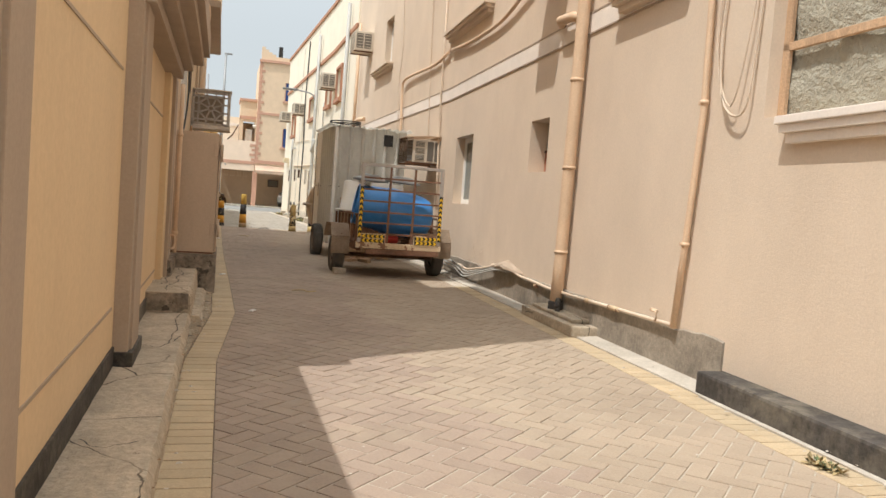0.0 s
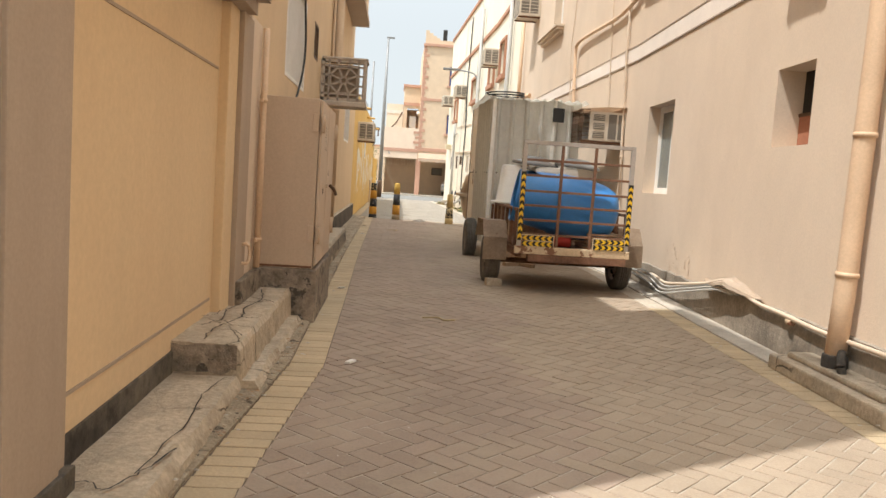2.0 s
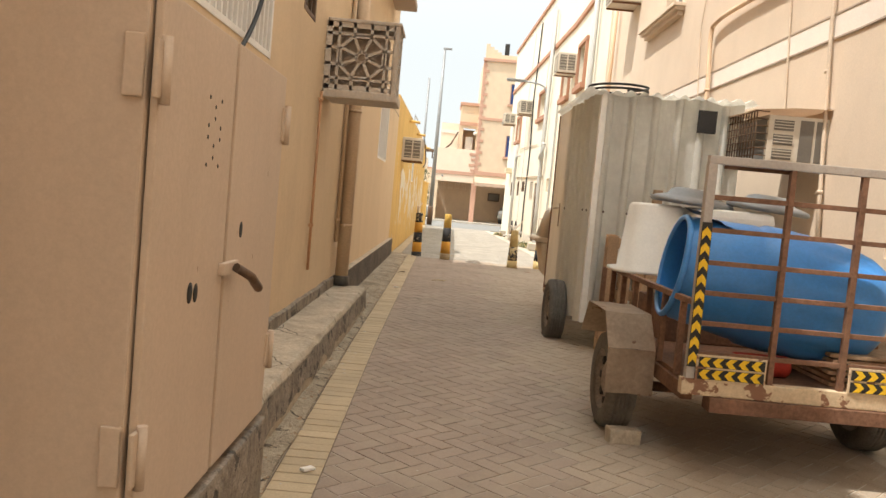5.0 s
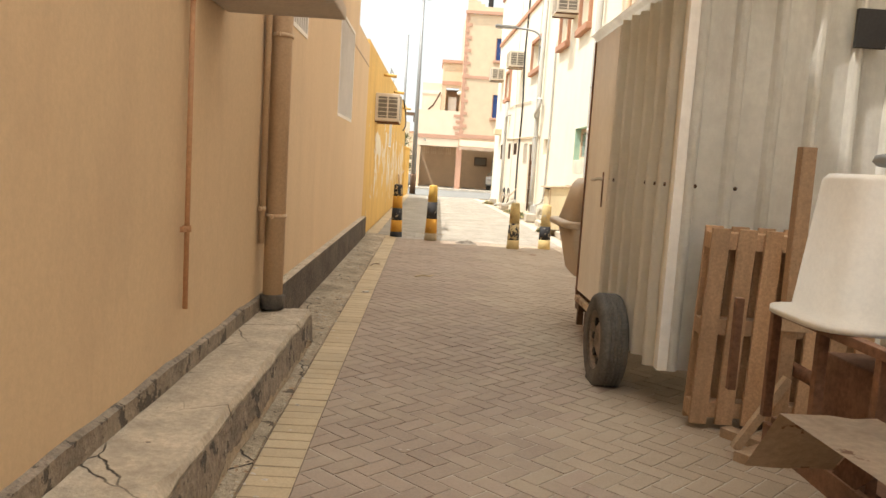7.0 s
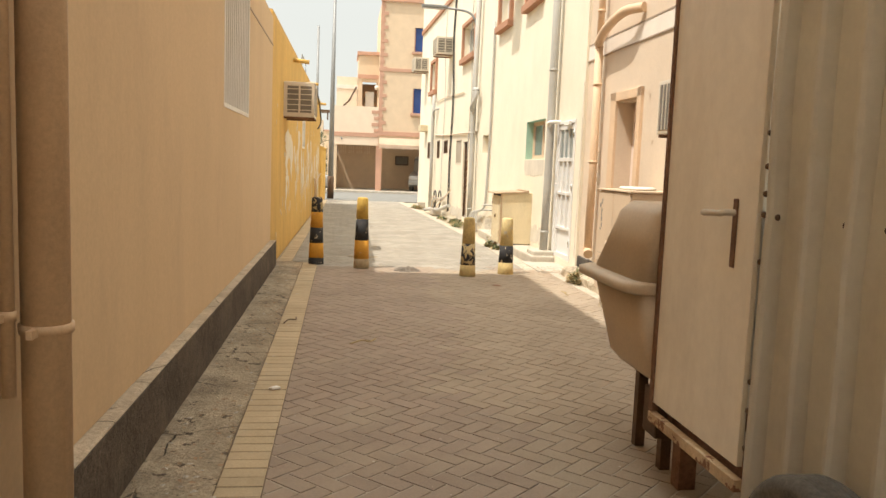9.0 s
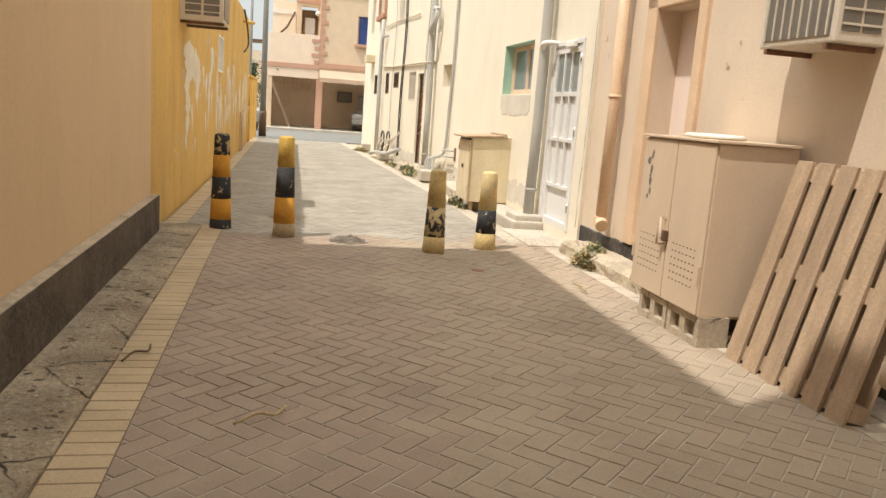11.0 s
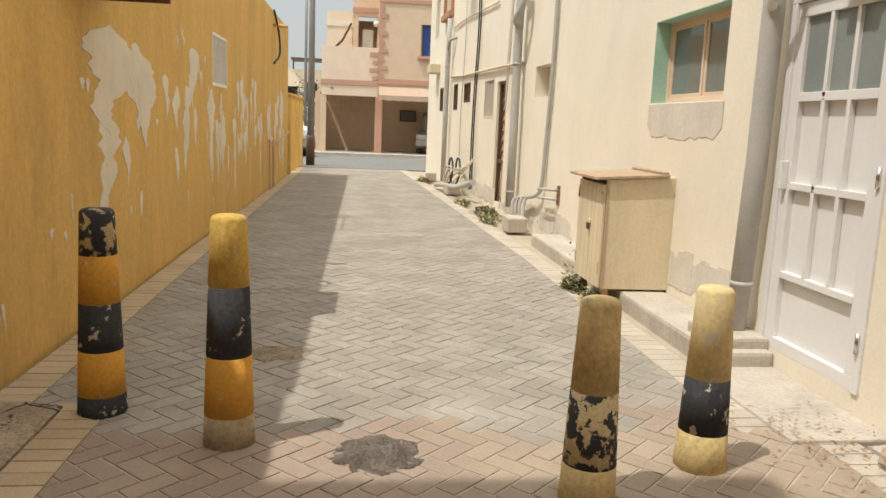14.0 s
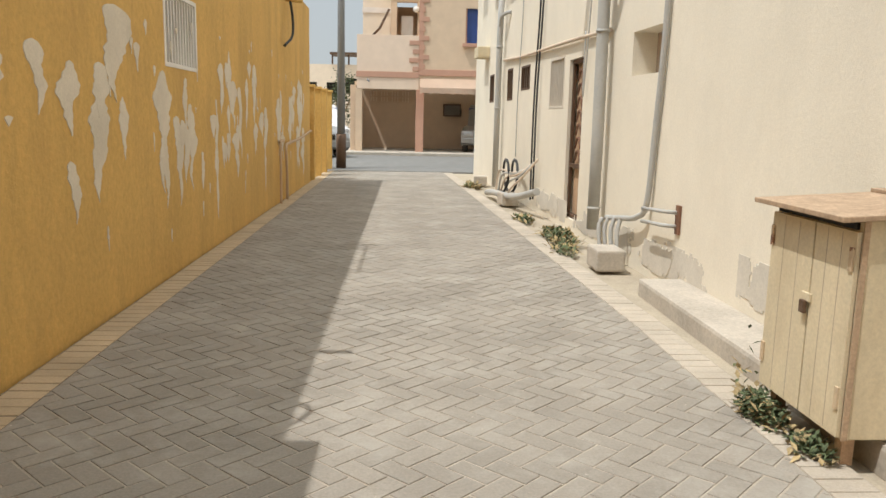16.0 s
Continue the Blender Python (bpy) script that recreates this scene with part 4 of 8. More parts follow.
for k in range(3):
    pipe("cable", FR1, arc([(18.6 + 0.1 * k, 0.05 + 0.012 * k, 0.36 - 0.012 * k), (19.1, 0.085 + 0.012 * k, 0.37 - 0.02 * k), (19.8, 0.10 + 0.015 * k, 0.27 - 0.03 * k), (20.5, 0.11 + 0.02 * k, 0.17 - 0.035 * k), (21.1, 0.09 + 0.02 * k, 0.22 - 0.04 * k), (22.4, 0.06 + 0.02 * k, 0.24 - 0.04 * k)]), 0.010, M_PIPEG, "grey cable sagging along the wall's foot", category="cable")
for a, b in ((15.75, 15.95), (16.35, 16.46), (17.75, 17.83)):
    pipe("pipe_sleeve", FR1, [(a, 0.045, 0.333 - 0.02 * (a - 15.6)), (b, 0.045, 0.333 - 0.02 * (b - 15.6))], 0.021, M_CREAMRUST, "rusty coupling sleeve on the conduit", category="pipe fitting")
pipe("valve", FR1, [(15.1, 0.06, 0.34), (15.1, 0.06, 0.42), (15.18, 0.06, 0.42)], 0.016, M_PIPE, "small tap on the water pipe", category="valve")
pipe("tap_elbow", FR1, arc([(16.9, 0.12, 0.10), (16.9, 0.14, 0.18), (16.98, 0.10, 0.24), (17.05, 0.05, 0.2)]), 0.026, M_BLACK, "dark pipe elbow beside the drainpipe", category="pipe fitting")
pipe("cable", FR1, arc([(14.5, 0.02, 3.3), (14.6, 0.03, 2.5), (14.5, 0.05, 1.95), (14.25, 0.05, 1.85), (14.2, 0.03, 2.3), (14.16, 0.02, 3.3)]), 0.008, M_CABLEW, "pale cable hanging in a loop", category="cable")
pipe("cable", FR1, arc([(14.55, 0.02, 3.3), (14.66, 0.03, 2.4), (14.4, 0.05, 1.9), (14.25, 0.04, 2.5), (14.24, 0.02, 3.3)]), 0.006, M_CABLEW, "thin pale cable hanging in a loop", category="cable")
pipe("water_pipe", FR2, [(0.22, 0.04, 1.0), (0.30, 0.04, 1.6), (0.45, 0.04, 3.0), (0.5, 0.04, 6.0)], 0.017, M_CABLEW, "slim pipe beside the air conditioner", [(0.30, 0.04, 1.6), (0.42, 0.04, 2.6)])
pipe("cable", FR2, arc([(1.2, 0.02, 2.25), (1.3, 0.02, 3.0), (1.5, 0.02, 4.6), (1.6, 0.02, 6.0)]), 0.009, M_CABLEW, "pale cable rising from the air conditioner", category="cable")
pipe("water_pipe", FR2, arc([(3.3, 0.07, 2.2), (3.36, 0.07, 2.85), (3.45, 0.07, 3.5), (3.3, 0.07, 3.64), (2.6, 0.06, 3.66), (1.0, 0.05, 3.62), (0.1, 0.05, 3.7)]), 0.028, M_PIPE, "peach pipe bending along the upper wall", [(3.36, 0.07, 2.85)])
pipe("water_pipe", FR1, arc([(22.7, 0.05, 3.7), (21.5, 0.05, 3.62), (20.0, 0.05, 3.60), (19.0, 0.06, 3.75), (18.4, 0.06, 3.95), (18.0, 0.05, 4.4)]), 0.026, M_PIPE, "peach pipe along the upper wall")
pipe("cable", FR2, arc([(3.8, 0.02, 2.6), (4.0, 0.03, 3.6), (3.9, 0.02, 4.6), (4.3, 0.02, 6.2)]), 0.008, M_CABLEW, "thin cable on the upper peach wall", category="cable")
pipe("drainpipe", FR2, [(9.31, 0.10, 2.9), (9.28, 0.10, 3.8), (9.22, 0.10, 6.0)], 0.042, M_PIPE, "peach upper drainpipe at the house corner", [(9.29, 0.10, 3.4)])
pipe("drainpipe", FR2, [(9.31, 0.10, 0.42), (9.29, 0.10, 1.5), (9.31, 0.10, 3.0)], 0.052, M_PIPE, "thick peach drainpipe ending above the step", [(9.29, 0.10, 1.53), (9.30, 0.10, 2.5)])
t = pipe("pipe_outlet", FR2, arc([(9.31, 0.10, 0.43), (9.31, 0.105, 0.39), (9.22, 0.12, 0.355)]), 0.06, M_PIPE, "wide cream outlet under the drainpipe", category="pipe fitting")
pipe("drainpipe", FR2, arc([(9.30, 0.12, 3.0), (8.9, 0.16, 3.12), (8.3, 0.17, 3.2), (8.05, 0.03, 3.22)]), 0.055, M_PIPE, "peach branch pipe bending into the wall")
pipe("soil_pipe", FR3, [(1.34, 0.11, 0.13), (1.28, 0.11, 1.2), (1.26, 0.11, 3.0), (1.2, 0.11, 7.0)], 0.062, M_PIPEG, "grey plastic soil pipe beside the white door", [(1.31, 0.11, 0.46), (1.26, 0.11, 2.9)], shoe=None)
pipe("pipe_branch", FR3, arc([(1.27, 0.11, 2.02), (1.2, 0.16, 2.1), (1.12, 0.12, 2.12), (1.12, 0.0, 2.12)]), 0.03, M_WHITE, "white plastic branch of the soil pipe", category="pipe fitting")
pipe("soil_pipe", FR4, [(3.16, 0.12, 0.2), (3.15, 0.12, 1.2), (3.17, 0.12, 2.6), (2.9, 0.12, 7.2)], 0.062, M_PIPEG, "grey plastic soil pipe on the cream wall", [(3.15, 0.12, 0.42), (3.16, 0.12, 2.2)])
t = pipe("pipe_fitting", FR4, arc([(3.14, 0.14, 2.72), (3.0, 0.2, 2.78), (2.85, 0.16, 2.95), (2.85, 0.12, 3.15), (3.05, 0.13, 3.2)]), 0.05, M_PIPEG, "grey bent trap on the soil pipe", category="pipe fitting")
pipe("soil_pipe", FR4, [(9.75, 0.11, 0.05), (9.72, 0.11, 1.6), (9.7, 0.11, 2.8), (9.6, 0.11, 3.6)], 0.055, M_PIPEG, "grey drainpipe near the house corner", [(9.72, 0.11, 1.5), (9.7, 0.11, 2.6)])
pipe("pipe_fitting", FR4, arc([(9.66, 0.12, 2.95), (9.5, 0.12, 3.1), (9.3, 0.06, 3.15), (9.2, 0.0, 3.15)]), 0.03, M_PIPEG, "grey branch joint of the drainpipe", category="pipe fitting")
pipe("conduit", FR4, arc([(1.62, 0.04, 4.5), (1.64, 0.04, 2.3), (1.74, 0.04, 1.2), (1.80, 0.05, 0.62), (1.95, 0.08, 0.48), (2.35, 0.10, 0.42), (2.7, 0.12, 0.38)]), 0.026, M_PIPEG, "grey conduit curving down the cream wall", category="conduit")
for i in range(4):
    pipe("conduit", FR4, arc([(2.3 + 0.13 * i, 0.10 + 0.02 * i, 0.44 - 0.02 * i), (2.28 + 0.13 * i, 0.14 + 0.02 * i, 0.28), (2.22 + 0.12 * i, 0.13 + 0.02 * i, 0.0)]), 0.02, M_PIPEG, "grey pipe stub going into the ground", category="conduit")
t = thing("pipe_bracket", at(FR4, 1.2, 0, 0.5), "rusty twin bracket on the cream wall", "bracket")
for z in (0.0, 0.11):
    part("arm", tube(B(), [(0.0, 0.0, z), (0.02, 0.12, z + 0.01), (0.5, 0.12, z - 0.02)], 0.016, 8), M_PIPEG, t)
part("plate", bx(-0.05, 0.03, 0.0, 0.02, -0.06, 0.17, 0.004), M_RUST, t)
for k, (s, z0) in enumerate(((6.5, 0.15), (6.68, 0.12), (8.0, 0.7), (4.0, 2.3))):
    pipe("cable", FR4, arc([(s + 0.1, 0.04, z0), (s + 0.05, 0.05, 1.6), (s - 0.1, 0.04, 3.2), (s + 0.1, 0.05, 4.8), (s - 0.1, 0.05, 6.0), (s - 0.1, 0.02, 7.6)]), 0.014 if k < 2 else 0.009, M_CABLE if k < 2 else M_PIPEG, "dark cable hanging down the cream wall" if k < 2 else "thin cable on the cream wall", category="cable")
pipe("conduit", FR4, arc([(3.2, 0.03, 2.22), (5.0, 0.04, 2.26), (7.9, 0.03, 2.30), (9.6, 0.03, 2.36)]), 0.022, M_CABLEW, "pale conduit along the cream wall above the doors", category="conduit")
pipe("conduit", FR4, arc([(5.0, 0.03, 3.3), (8.0, 0.03, 3.4), (9.4, 0.03, 3.38)]), 0.014, M_CABLEW, "pale conduit on the upper cream wall", category="conduit")
pipe("hose", FR4, [(6.9 + 0.42 * math.cos(a * 0.45) + 0.6, 0.12 + 0.01 * a, 0.42 + 0.26 * math.sin(a * 0.45)) for a in range(26)], 0.02, M_CABLE, "black hose coiled against the wall", category="hose")
for k in range(5):
    pipe("conduit", FR4, arc([(6.3 + 0.25 * k, 0.05, 0.75 - 0.06 * k), (6.5 + 0.22 * k, 0.22, 0.48), (6.9 + 0.3 * k, 0.30, 0.3 + 0.04 * k), (7.4 + 0.2 * k, 0.34, 0.05)]), 0.017, M_PIPEG if k % 2 else M_CABLEW, "loose grey conduit in a tangle at the wall's foot", category="conduit")
pipe("drain_pipe_floor", FR4, arc([(5.6, 0.2, 0.35), (6.6, 0.33, 0.18), (7.9, 0.42, 0.12), (8.6, 0.42, 0.05)]), 0.05, M_PIPEG, "thick grey pipe lying along the wall's foot", category="pipe")
pipe("drainpipe", FL, [(24.75 - 16.80, 0.10, 0.28), (24.75 - 16.80, 0.10, 4.3)], 0.068, M_PIPEL, "thick brown-painted drainpipe on the apricot wall", [(24.75 - 16.80, 0.10, 0.90), (24.75 - 16.80, 0.10, 2.08)], shoe=(24.75 - 16.80, 0.10, 0.27))
pipe("water_pipe", FL, [(24.75 - 16.71, 0.03, 0.72), (24.75 - 16.70, 0.03, 4.2)], 0.02, M_PIPEL, "slim brown pipe beside the drainpipe", [(24.75 - 16.705, 0.03, 0.95)])
pipe("water_pipe", FL, [(24.75 - 15.12, 0.03, 0.58), (24.75 - 15.12, 0.03, 2.05)], 0.012, M_PIPER, "slim brown pipe on the apricot wall", [(24.75 - 15.12, 0.03, 0.95), (24.75 - 15.12, 0.03, 1.98)])
pipe("water_pipe", FG, [(0.19, 0.11, 0.42), (0.18, 0.11, 2.1)], 0.022, M_PIPE, "slim apricot pipe beside the cabinet", [(0.19, 0.11, 0.62), (0.185, 0.11, 1.6)])
pipe("u_pipe", FG, arc([(0.62, 0.06, 0.62), (0.62, 0.12, 0.62), (0.60, 0.13, 0.56), (0.62, 0.12, 0.50), (0.62, 0.06, 0.50)]), 0.011, M_PIPE, "small looped pipe out of the yard wall", category="pipe")
pipe("cable", FL, arc([(24.75 - 12.9, 0.02, 3.2), (24.75 - 13.0, 0.05, 2.4), (24.75 - 12.6, 0.04, 1.9), (24.75 - 12.2, 0.03, 1.75)]), 0.012, M_CABLE, "dark cable hanging behind the cabinet", category="cable")
pipe("upper_pipe", FL, arc([(24.75 - 11.0, 0.05, 2.6), (24.75 - 11.0, 0.25, 2.75), (24.75 - 11.05, 0.28, 3.1), (24.75 - 11.1, 0.05, 3.3)]), 0.03, M_PIPEL, "bent brown pipe above the cabinet", category="pipe")
pipe("water_pipe", FY, arc([(3.3, 0.05, -0.02), (3.32, 0.05, 0.55), (3.36, 0.05, 0.82), (2.9, 0.04, 0.86), (1.6, 0.03, 0.90), (0.1, 0.03, 1.0)]), 0.022, M_PIPEL, "rusty pipe turning along the ochre wall")
pipe("water_pipe", FY, arc([(3.9, 0.05, -0.02), (3.9, 0.05, 0.8), (3.86, 0.04, 0.9), (3.5, 0.04, 0.92)]), 0.02, M_PIPEL, "second rusty pipe on the ochre wall")
pipe("cable", FY, arc([(40.2 - 27.3, 0.40, 2.1), (40.2 - 27.5, 0.42, 2.45), (40.2 - 27.6, 0.3, 2.62), (40.2 - 27.7, 0.1, 2.5), (40.2 - 27.7, 0.03, 2.2)]), 0.014, M_CABLE, "black cable looping from the air conditioner", category="cable")
pipe("cable", FY, arc([(40.2 - 37.0, 0.03, 3.3), (40.2 - 37.2, 0.10, 2.9), (40.2 - 37.0, 0.14, 2.5), (40.2 - 36.6, 0.08, 2.3)]), 0.02, M_CABLE, "black cable hanging off the ochre wall", category="cable")
for y, z in ((28.3, 3.12), (32.0, 3.1), (37.2, 3.05)):
    pipe("spout", FY, [(40.2 - y, -0.05, z), (40.2 - y, 0.27, z - 0.03)], 0.035, M_YELLOW, "ochre rainwater spout below the parapet", category="spout")
pipe("roof_rail", FY, [(40.2 - 30.5, 0.0, 3.3), (40.2 - 30.5, 0.0, 3.5), (40.2 - 31.8, 0.0, 3.5), (40.2 - 31.8, 0.0, 3.3)], 0.012, M_STEELG, "thin metal hoop on the parapet", category="rail")

# big flaked plaster patches on the ochre wall
def patch(s0, z0, w, h, seed, lab, fr=None, mt=None):
    bm = B()
    n, m_ = int(w / 0.02), int(h / 0.02)
    grid = {}

    def inside(i, j):
        u, v = i / n, j / m_
        p = Vector((s0 + u * w, z0 + v * h, seed))
        env = 1.0 - max(abs(2 * u - 1) ** 2.2, abs(2 * v - 1) ** 2.6)
        k = noise.fractal((p.x * 2.6, p.y * 1.5, seed), 0.7, 2.0, 5) * 0.75 + 0.25 * noise.noise((p.x * 14, p.y * 7, seed))
        return env > 0.06 and env * 1.1 + k > 0.55

    for i in range(n):
        for j in range(m_):
            if inside(i, j):
                vs = []
                for a, b in ((i, j), (i + 1, j), (i + 1, j + 1), (i, j + 1)):
                    if (a, b) not in grid:
                        grid[a, b] = bm.verts.new((w * a / n, 0.0, h * b / m_))
                    vs.append(grid[a, b])
                bm.faces.new(vs)
    ext = bmesh.ops.extrude_face_region(bm, geom=bm.faces[:])
    bmesh.ops.translate(bm, vec=(0, 0.004 + (seed * 0.37) % 1.0 * 0.006, 0), verts=[v for v in ext["geom"] if isinstance(v, bmesh.types.BMVert)])
    if bm.verts:
        solo("plaster_patch", bm, mt or M_PATCH, lab, "plaster patch", "structure", at(fr or FY, s0, 0, z0))
    else:
        bm.free()


def drip(y, top, w, h, seed, lab):
    """A spot of lost paint: ragged round head running down into a narrow tail."""
    n = max(8, int(h / 0.012))
    bm = B()
    rows = []
    for i in range(n + 1):
        v = i / n
        half = math.sqrt(max(0.0, 1 - ((0.3 - v) / 0.3) ** 2)) if v < 0.3 else 1 - ((v - 0.3) / 0.7) ** 1.1
        z = h * (1 - v)
        half = w / 2 * half * (0.75 + 0.7 * noise.noise((seed, z * 6, 0)) + 0.25 * noise.noise((seed, z * 23, 1)))
        mid = w * 0.35 * noise.noise((seed, z * 3.5, 5)) + 0.012 * noise.noise((seed, z * 18, 8))
        a, b = mid - max(half, 0.002) - 0.012 * noise.noise((seed, z * 40, 2)), mid + max(half, 0.002) + 0.012 * noise.noise((seed, z * 40, 7))
        a, b = min(a, b - 0.002), b
        rows.append([bm.verts.new((a - 0.003, 0.0, z)), bm.verts.new((a, 0.0035, z)), bm.verts.new((b, 0.0035, z)), bm.verts.new((b + 0.003, 0.0, z))])
    for p, q in zip(rows, rows[1:]):
        for k in range(3):
            bm.faces.new((p[k], p[k + 1], q[k + 1], q[k]))
    solo("plaster_patch", bm, M_PATCH, lab, "plaster patch", "structure", at(FY, 40.2 - y, 0.0005 * (seed % 5), top - h))


rp = random.Random(4)
for i, (y, top, w, h) in enumerate(((27.35, 1.90, 1.25, 0.74), (27.25, 1.50, 0.62, 0.98), (27.95, 1.84, 1.05, 0.66), (28.2, 1.66, 0.7, 0.62), (27.7, 1.15, 0.22, 0.36), (28.05, 0.72, 0.10, 0.2), (28.87, 1.66, 0.30, 0.38), (29.27, 1.58, 0.34, 0.42), (29.7, 1.60, 0.44, 0.85),
                                    (30.0, 1.98, 0.50, 0.62), (30.1, 1.40, 0.18, 0.42), (29.28, 1.02, 0.24, 0.36), (30.4, 1.78, 0.14, 0.2), (30.95, 1.62, 0.42, 0.95), (31.0, 1.05, 0.2, 0.5), (32.1, 0.95, 0.2, 0.35), (32.9, 1.80, 0.3, 0.5), (33.4, 1.65, 0.5, 0.4))):
    drip(y, top, w, h, 3.0 + i * 7.3, "ragged bare patch where ochre paint has fallen off")
for i in range(46):
    y = 31.2 + 8.3 * rp.random()
    drip(y, 1.0 + 0.95 * rp.random(), 0.12 + 0.42 * rp.random() * (0.4 + (y - 31) / 10), 0.2 + 0.7 * rp.random(), 200.0 + i * 5.1, "streak where ochre paint has flaked off")
for i in range(60):
    drip(25.3 + 14 * rp.random(), 0.35 + 1.9 * rp.random(), 0.03 + 0.05 * rp.random(), 0.04 + 0.12 * rp.random(), 600.0 + i * 3.1, "small spot where ochre paint has flaked off")
for i in range(9):
    patch(0.1 + i * 0.72 + 0.3 * rp.random(), 0.02, 0.5 + 0.7 * rp.random(), 0.16 + 0.2 * rp.random(), 200.0 + i * 2.3, "grey cement showing where the cream wall has peeled", FR4, M_CEMENT)
for i in range(5):
    patch(1.6 + i * 0.62, 0.14, 0.5 + 0.5 * rp.random(), 0.2 + 0.2 * rp.random(), 300.0 + i * 2.9, "grey cement showing where the cream wall has peeled", FR3, M_CEMENT)


# ---- air conditioners ----
def ac_unit(m, label, w=0.62, d=0.46, h=0.42, casing=M_ACW):
    t = thing("air_conditioner", m, label, "air conditioner", "window air conditioners")
    part("casing", bx(0, w, -0.1, d, 0, h, 0.012), casing, t)
    for sx in (-0.004, w - 0.004):
        bm = B()
        box(bm, sx, sx + 0.008, d * 0.12, d * 0.48, h * 0.12, h * 0.88)
        box(bm, sx, sx + 0.008, d * 0.54, d * 0.90, h * 0.12, h * 0.88)
        lou = part("louvre_panel", bm, M_ACDARK, t, "dark louvred vent")
        for k in range(5):
            z = h * (0.18 + 0.15 * k)
            part("slat", bx(sx - 0.004, sx + 0.012, d * 0.12, d * 0.9, z, z + 0.012), casing, lou)
    g = part("rear_grille", bx(0.04, w - 0.04, d, d + 0.006, 0.04, h - 0.04), M_ACDARK, t, "dark condenser grille")
    for k in range(8):
        x = 0.06 + (w - 0.12) * k / 7
        part("grille_bar", bx(x - 0.005, x + 0.005, d + 0.004, d + 0.014, 0.04, h - 0.04), casing, g)
    for x in (0.06, w - 0.08):
        part("bracket", bx(x, x + 0.025, 0.0, d, -0.03, -0.002), M_RUST, t)
    return t


ac1 = thing("air_conditioner", at(FR2, 0.36, 0.0, 1.80), "caged window air conditioner on the peach wall", "air conditioner", "window air conditioners")
part("casing", bx(0, 0.66, -0.1, 0.50, 0, 0.40, 0.012), M_ACW, ac1)
for k in range(3):
    op = part("vent", bx(-0.006, 0.0, 0.29, 0.45, 0.04 + 0.118 * k, 0.125 + 0.118 * k), M_ACDARK, ac1, "dark louvred opening")
    for q in range(3):
        z = 0.058 + 0.118 * k + 0.024 * q
        part("slat", bx(-0.010, -0.004, 0.29, 0.45, z, z + 0.006), M_ACW, op)
for a, b in ((0.02, 0.10), (0.125, 0.235)):
    part("vent", bx(-0.006, 0.0, a, b, 0.03, 0.37), M_ACDARK, ac1, "tall dark opening")
part("condenser", bx(0.03, 0.63, 0.50, 0.506, 0.03, 0.37), M_STEELG, ac1, "dark condenser fins")
bm = B()
for k in range(12):
    x = 0.0 + 0.66 * k / 11
    tube(bm, [(x, 0.60, 0.0), (x, 0.60, 0.42)], 0.005, 5)
for k in range(8):
    z = 0.06 * k
    tube(bm, [(0.0, 0.50, z), (0.0, 0.60, z), (0.66, 0.60, z), (0.66, 0.50, z)], 0.005, 5)
part("wire_cage", bm, M_IRON, ac1, "dark wire guard")
bm = B()
rows = [[bm.verts.new((x, y, z + 0.01 * noise.noise((x * 5, y * 5, 2)))) for x in (-0.05, 0.2, 0.45, 0.70)] for y, z in ((0.0, 0.47), (0.3, 0.455), (0.64, 0.42))]
for a, b in zip(rows, rows[1:]):
    for q in range(3):
        bm.faces.new((a[q], a[q + 1], b[q + 1], b[q]))
bmesh.ops.solidify(bm, geom=bm.faces[:], thickness=0.006)
part("rain_hood", bm, M_CABIN, ac1, "bent sheet hood")
for x in (0.02, 0.62):
    part("bracket", bx(x, x + 0.03, 0.0, 0.60, -0.035, -0.002), M_RUST, ac1)
ac_unit(at(FR2, 6.2, 0.0, 1.78), "window air conditioner high on the peach wall by the door", 0.65, 0.30, 0.50)
ac_unit(at(FR1, 17.55, 0.0, 3.78), "window air conditioner above the drainpipe branch", 0.6, 0.55, 0.42)
ac_unit(at(FR2, 7.6, 0.0, 4.95), "beige window air conditioner on the upper peach wall", 0.66, 0.5, 0.5)
ac_unit(at(FR3, 4.0, 0.0, 4.75), "beige window air conditioner on the upper cream wall", 0.66, 0.5, 0.5)
ac_unit(at(FR4, 6.9, 0.0, 4.50), "beige window air conditioner on the cream wall", 0.64, 0.5, 0.48)
ac_unit(at(FR4, 11.9, 0.0, 4.6), "beige window air conditioner near the house corner", 0.66, 0.5, 0.45)
ac_unit(at(FY, 40.2 - 27.2, 0.0, 2.06), "grimy window air conditioner in the ochre wall", 0.68, 0.46, 0.52)

# ornamental cage of the left wall's unit
cg = thing("ac_cage", Matrix.Translation((0.44, 15.30, 2.10)), "ornamental cast cage over an air conditioner", "ac cage")
W, D, H = 0.60, 0.46, 0.56


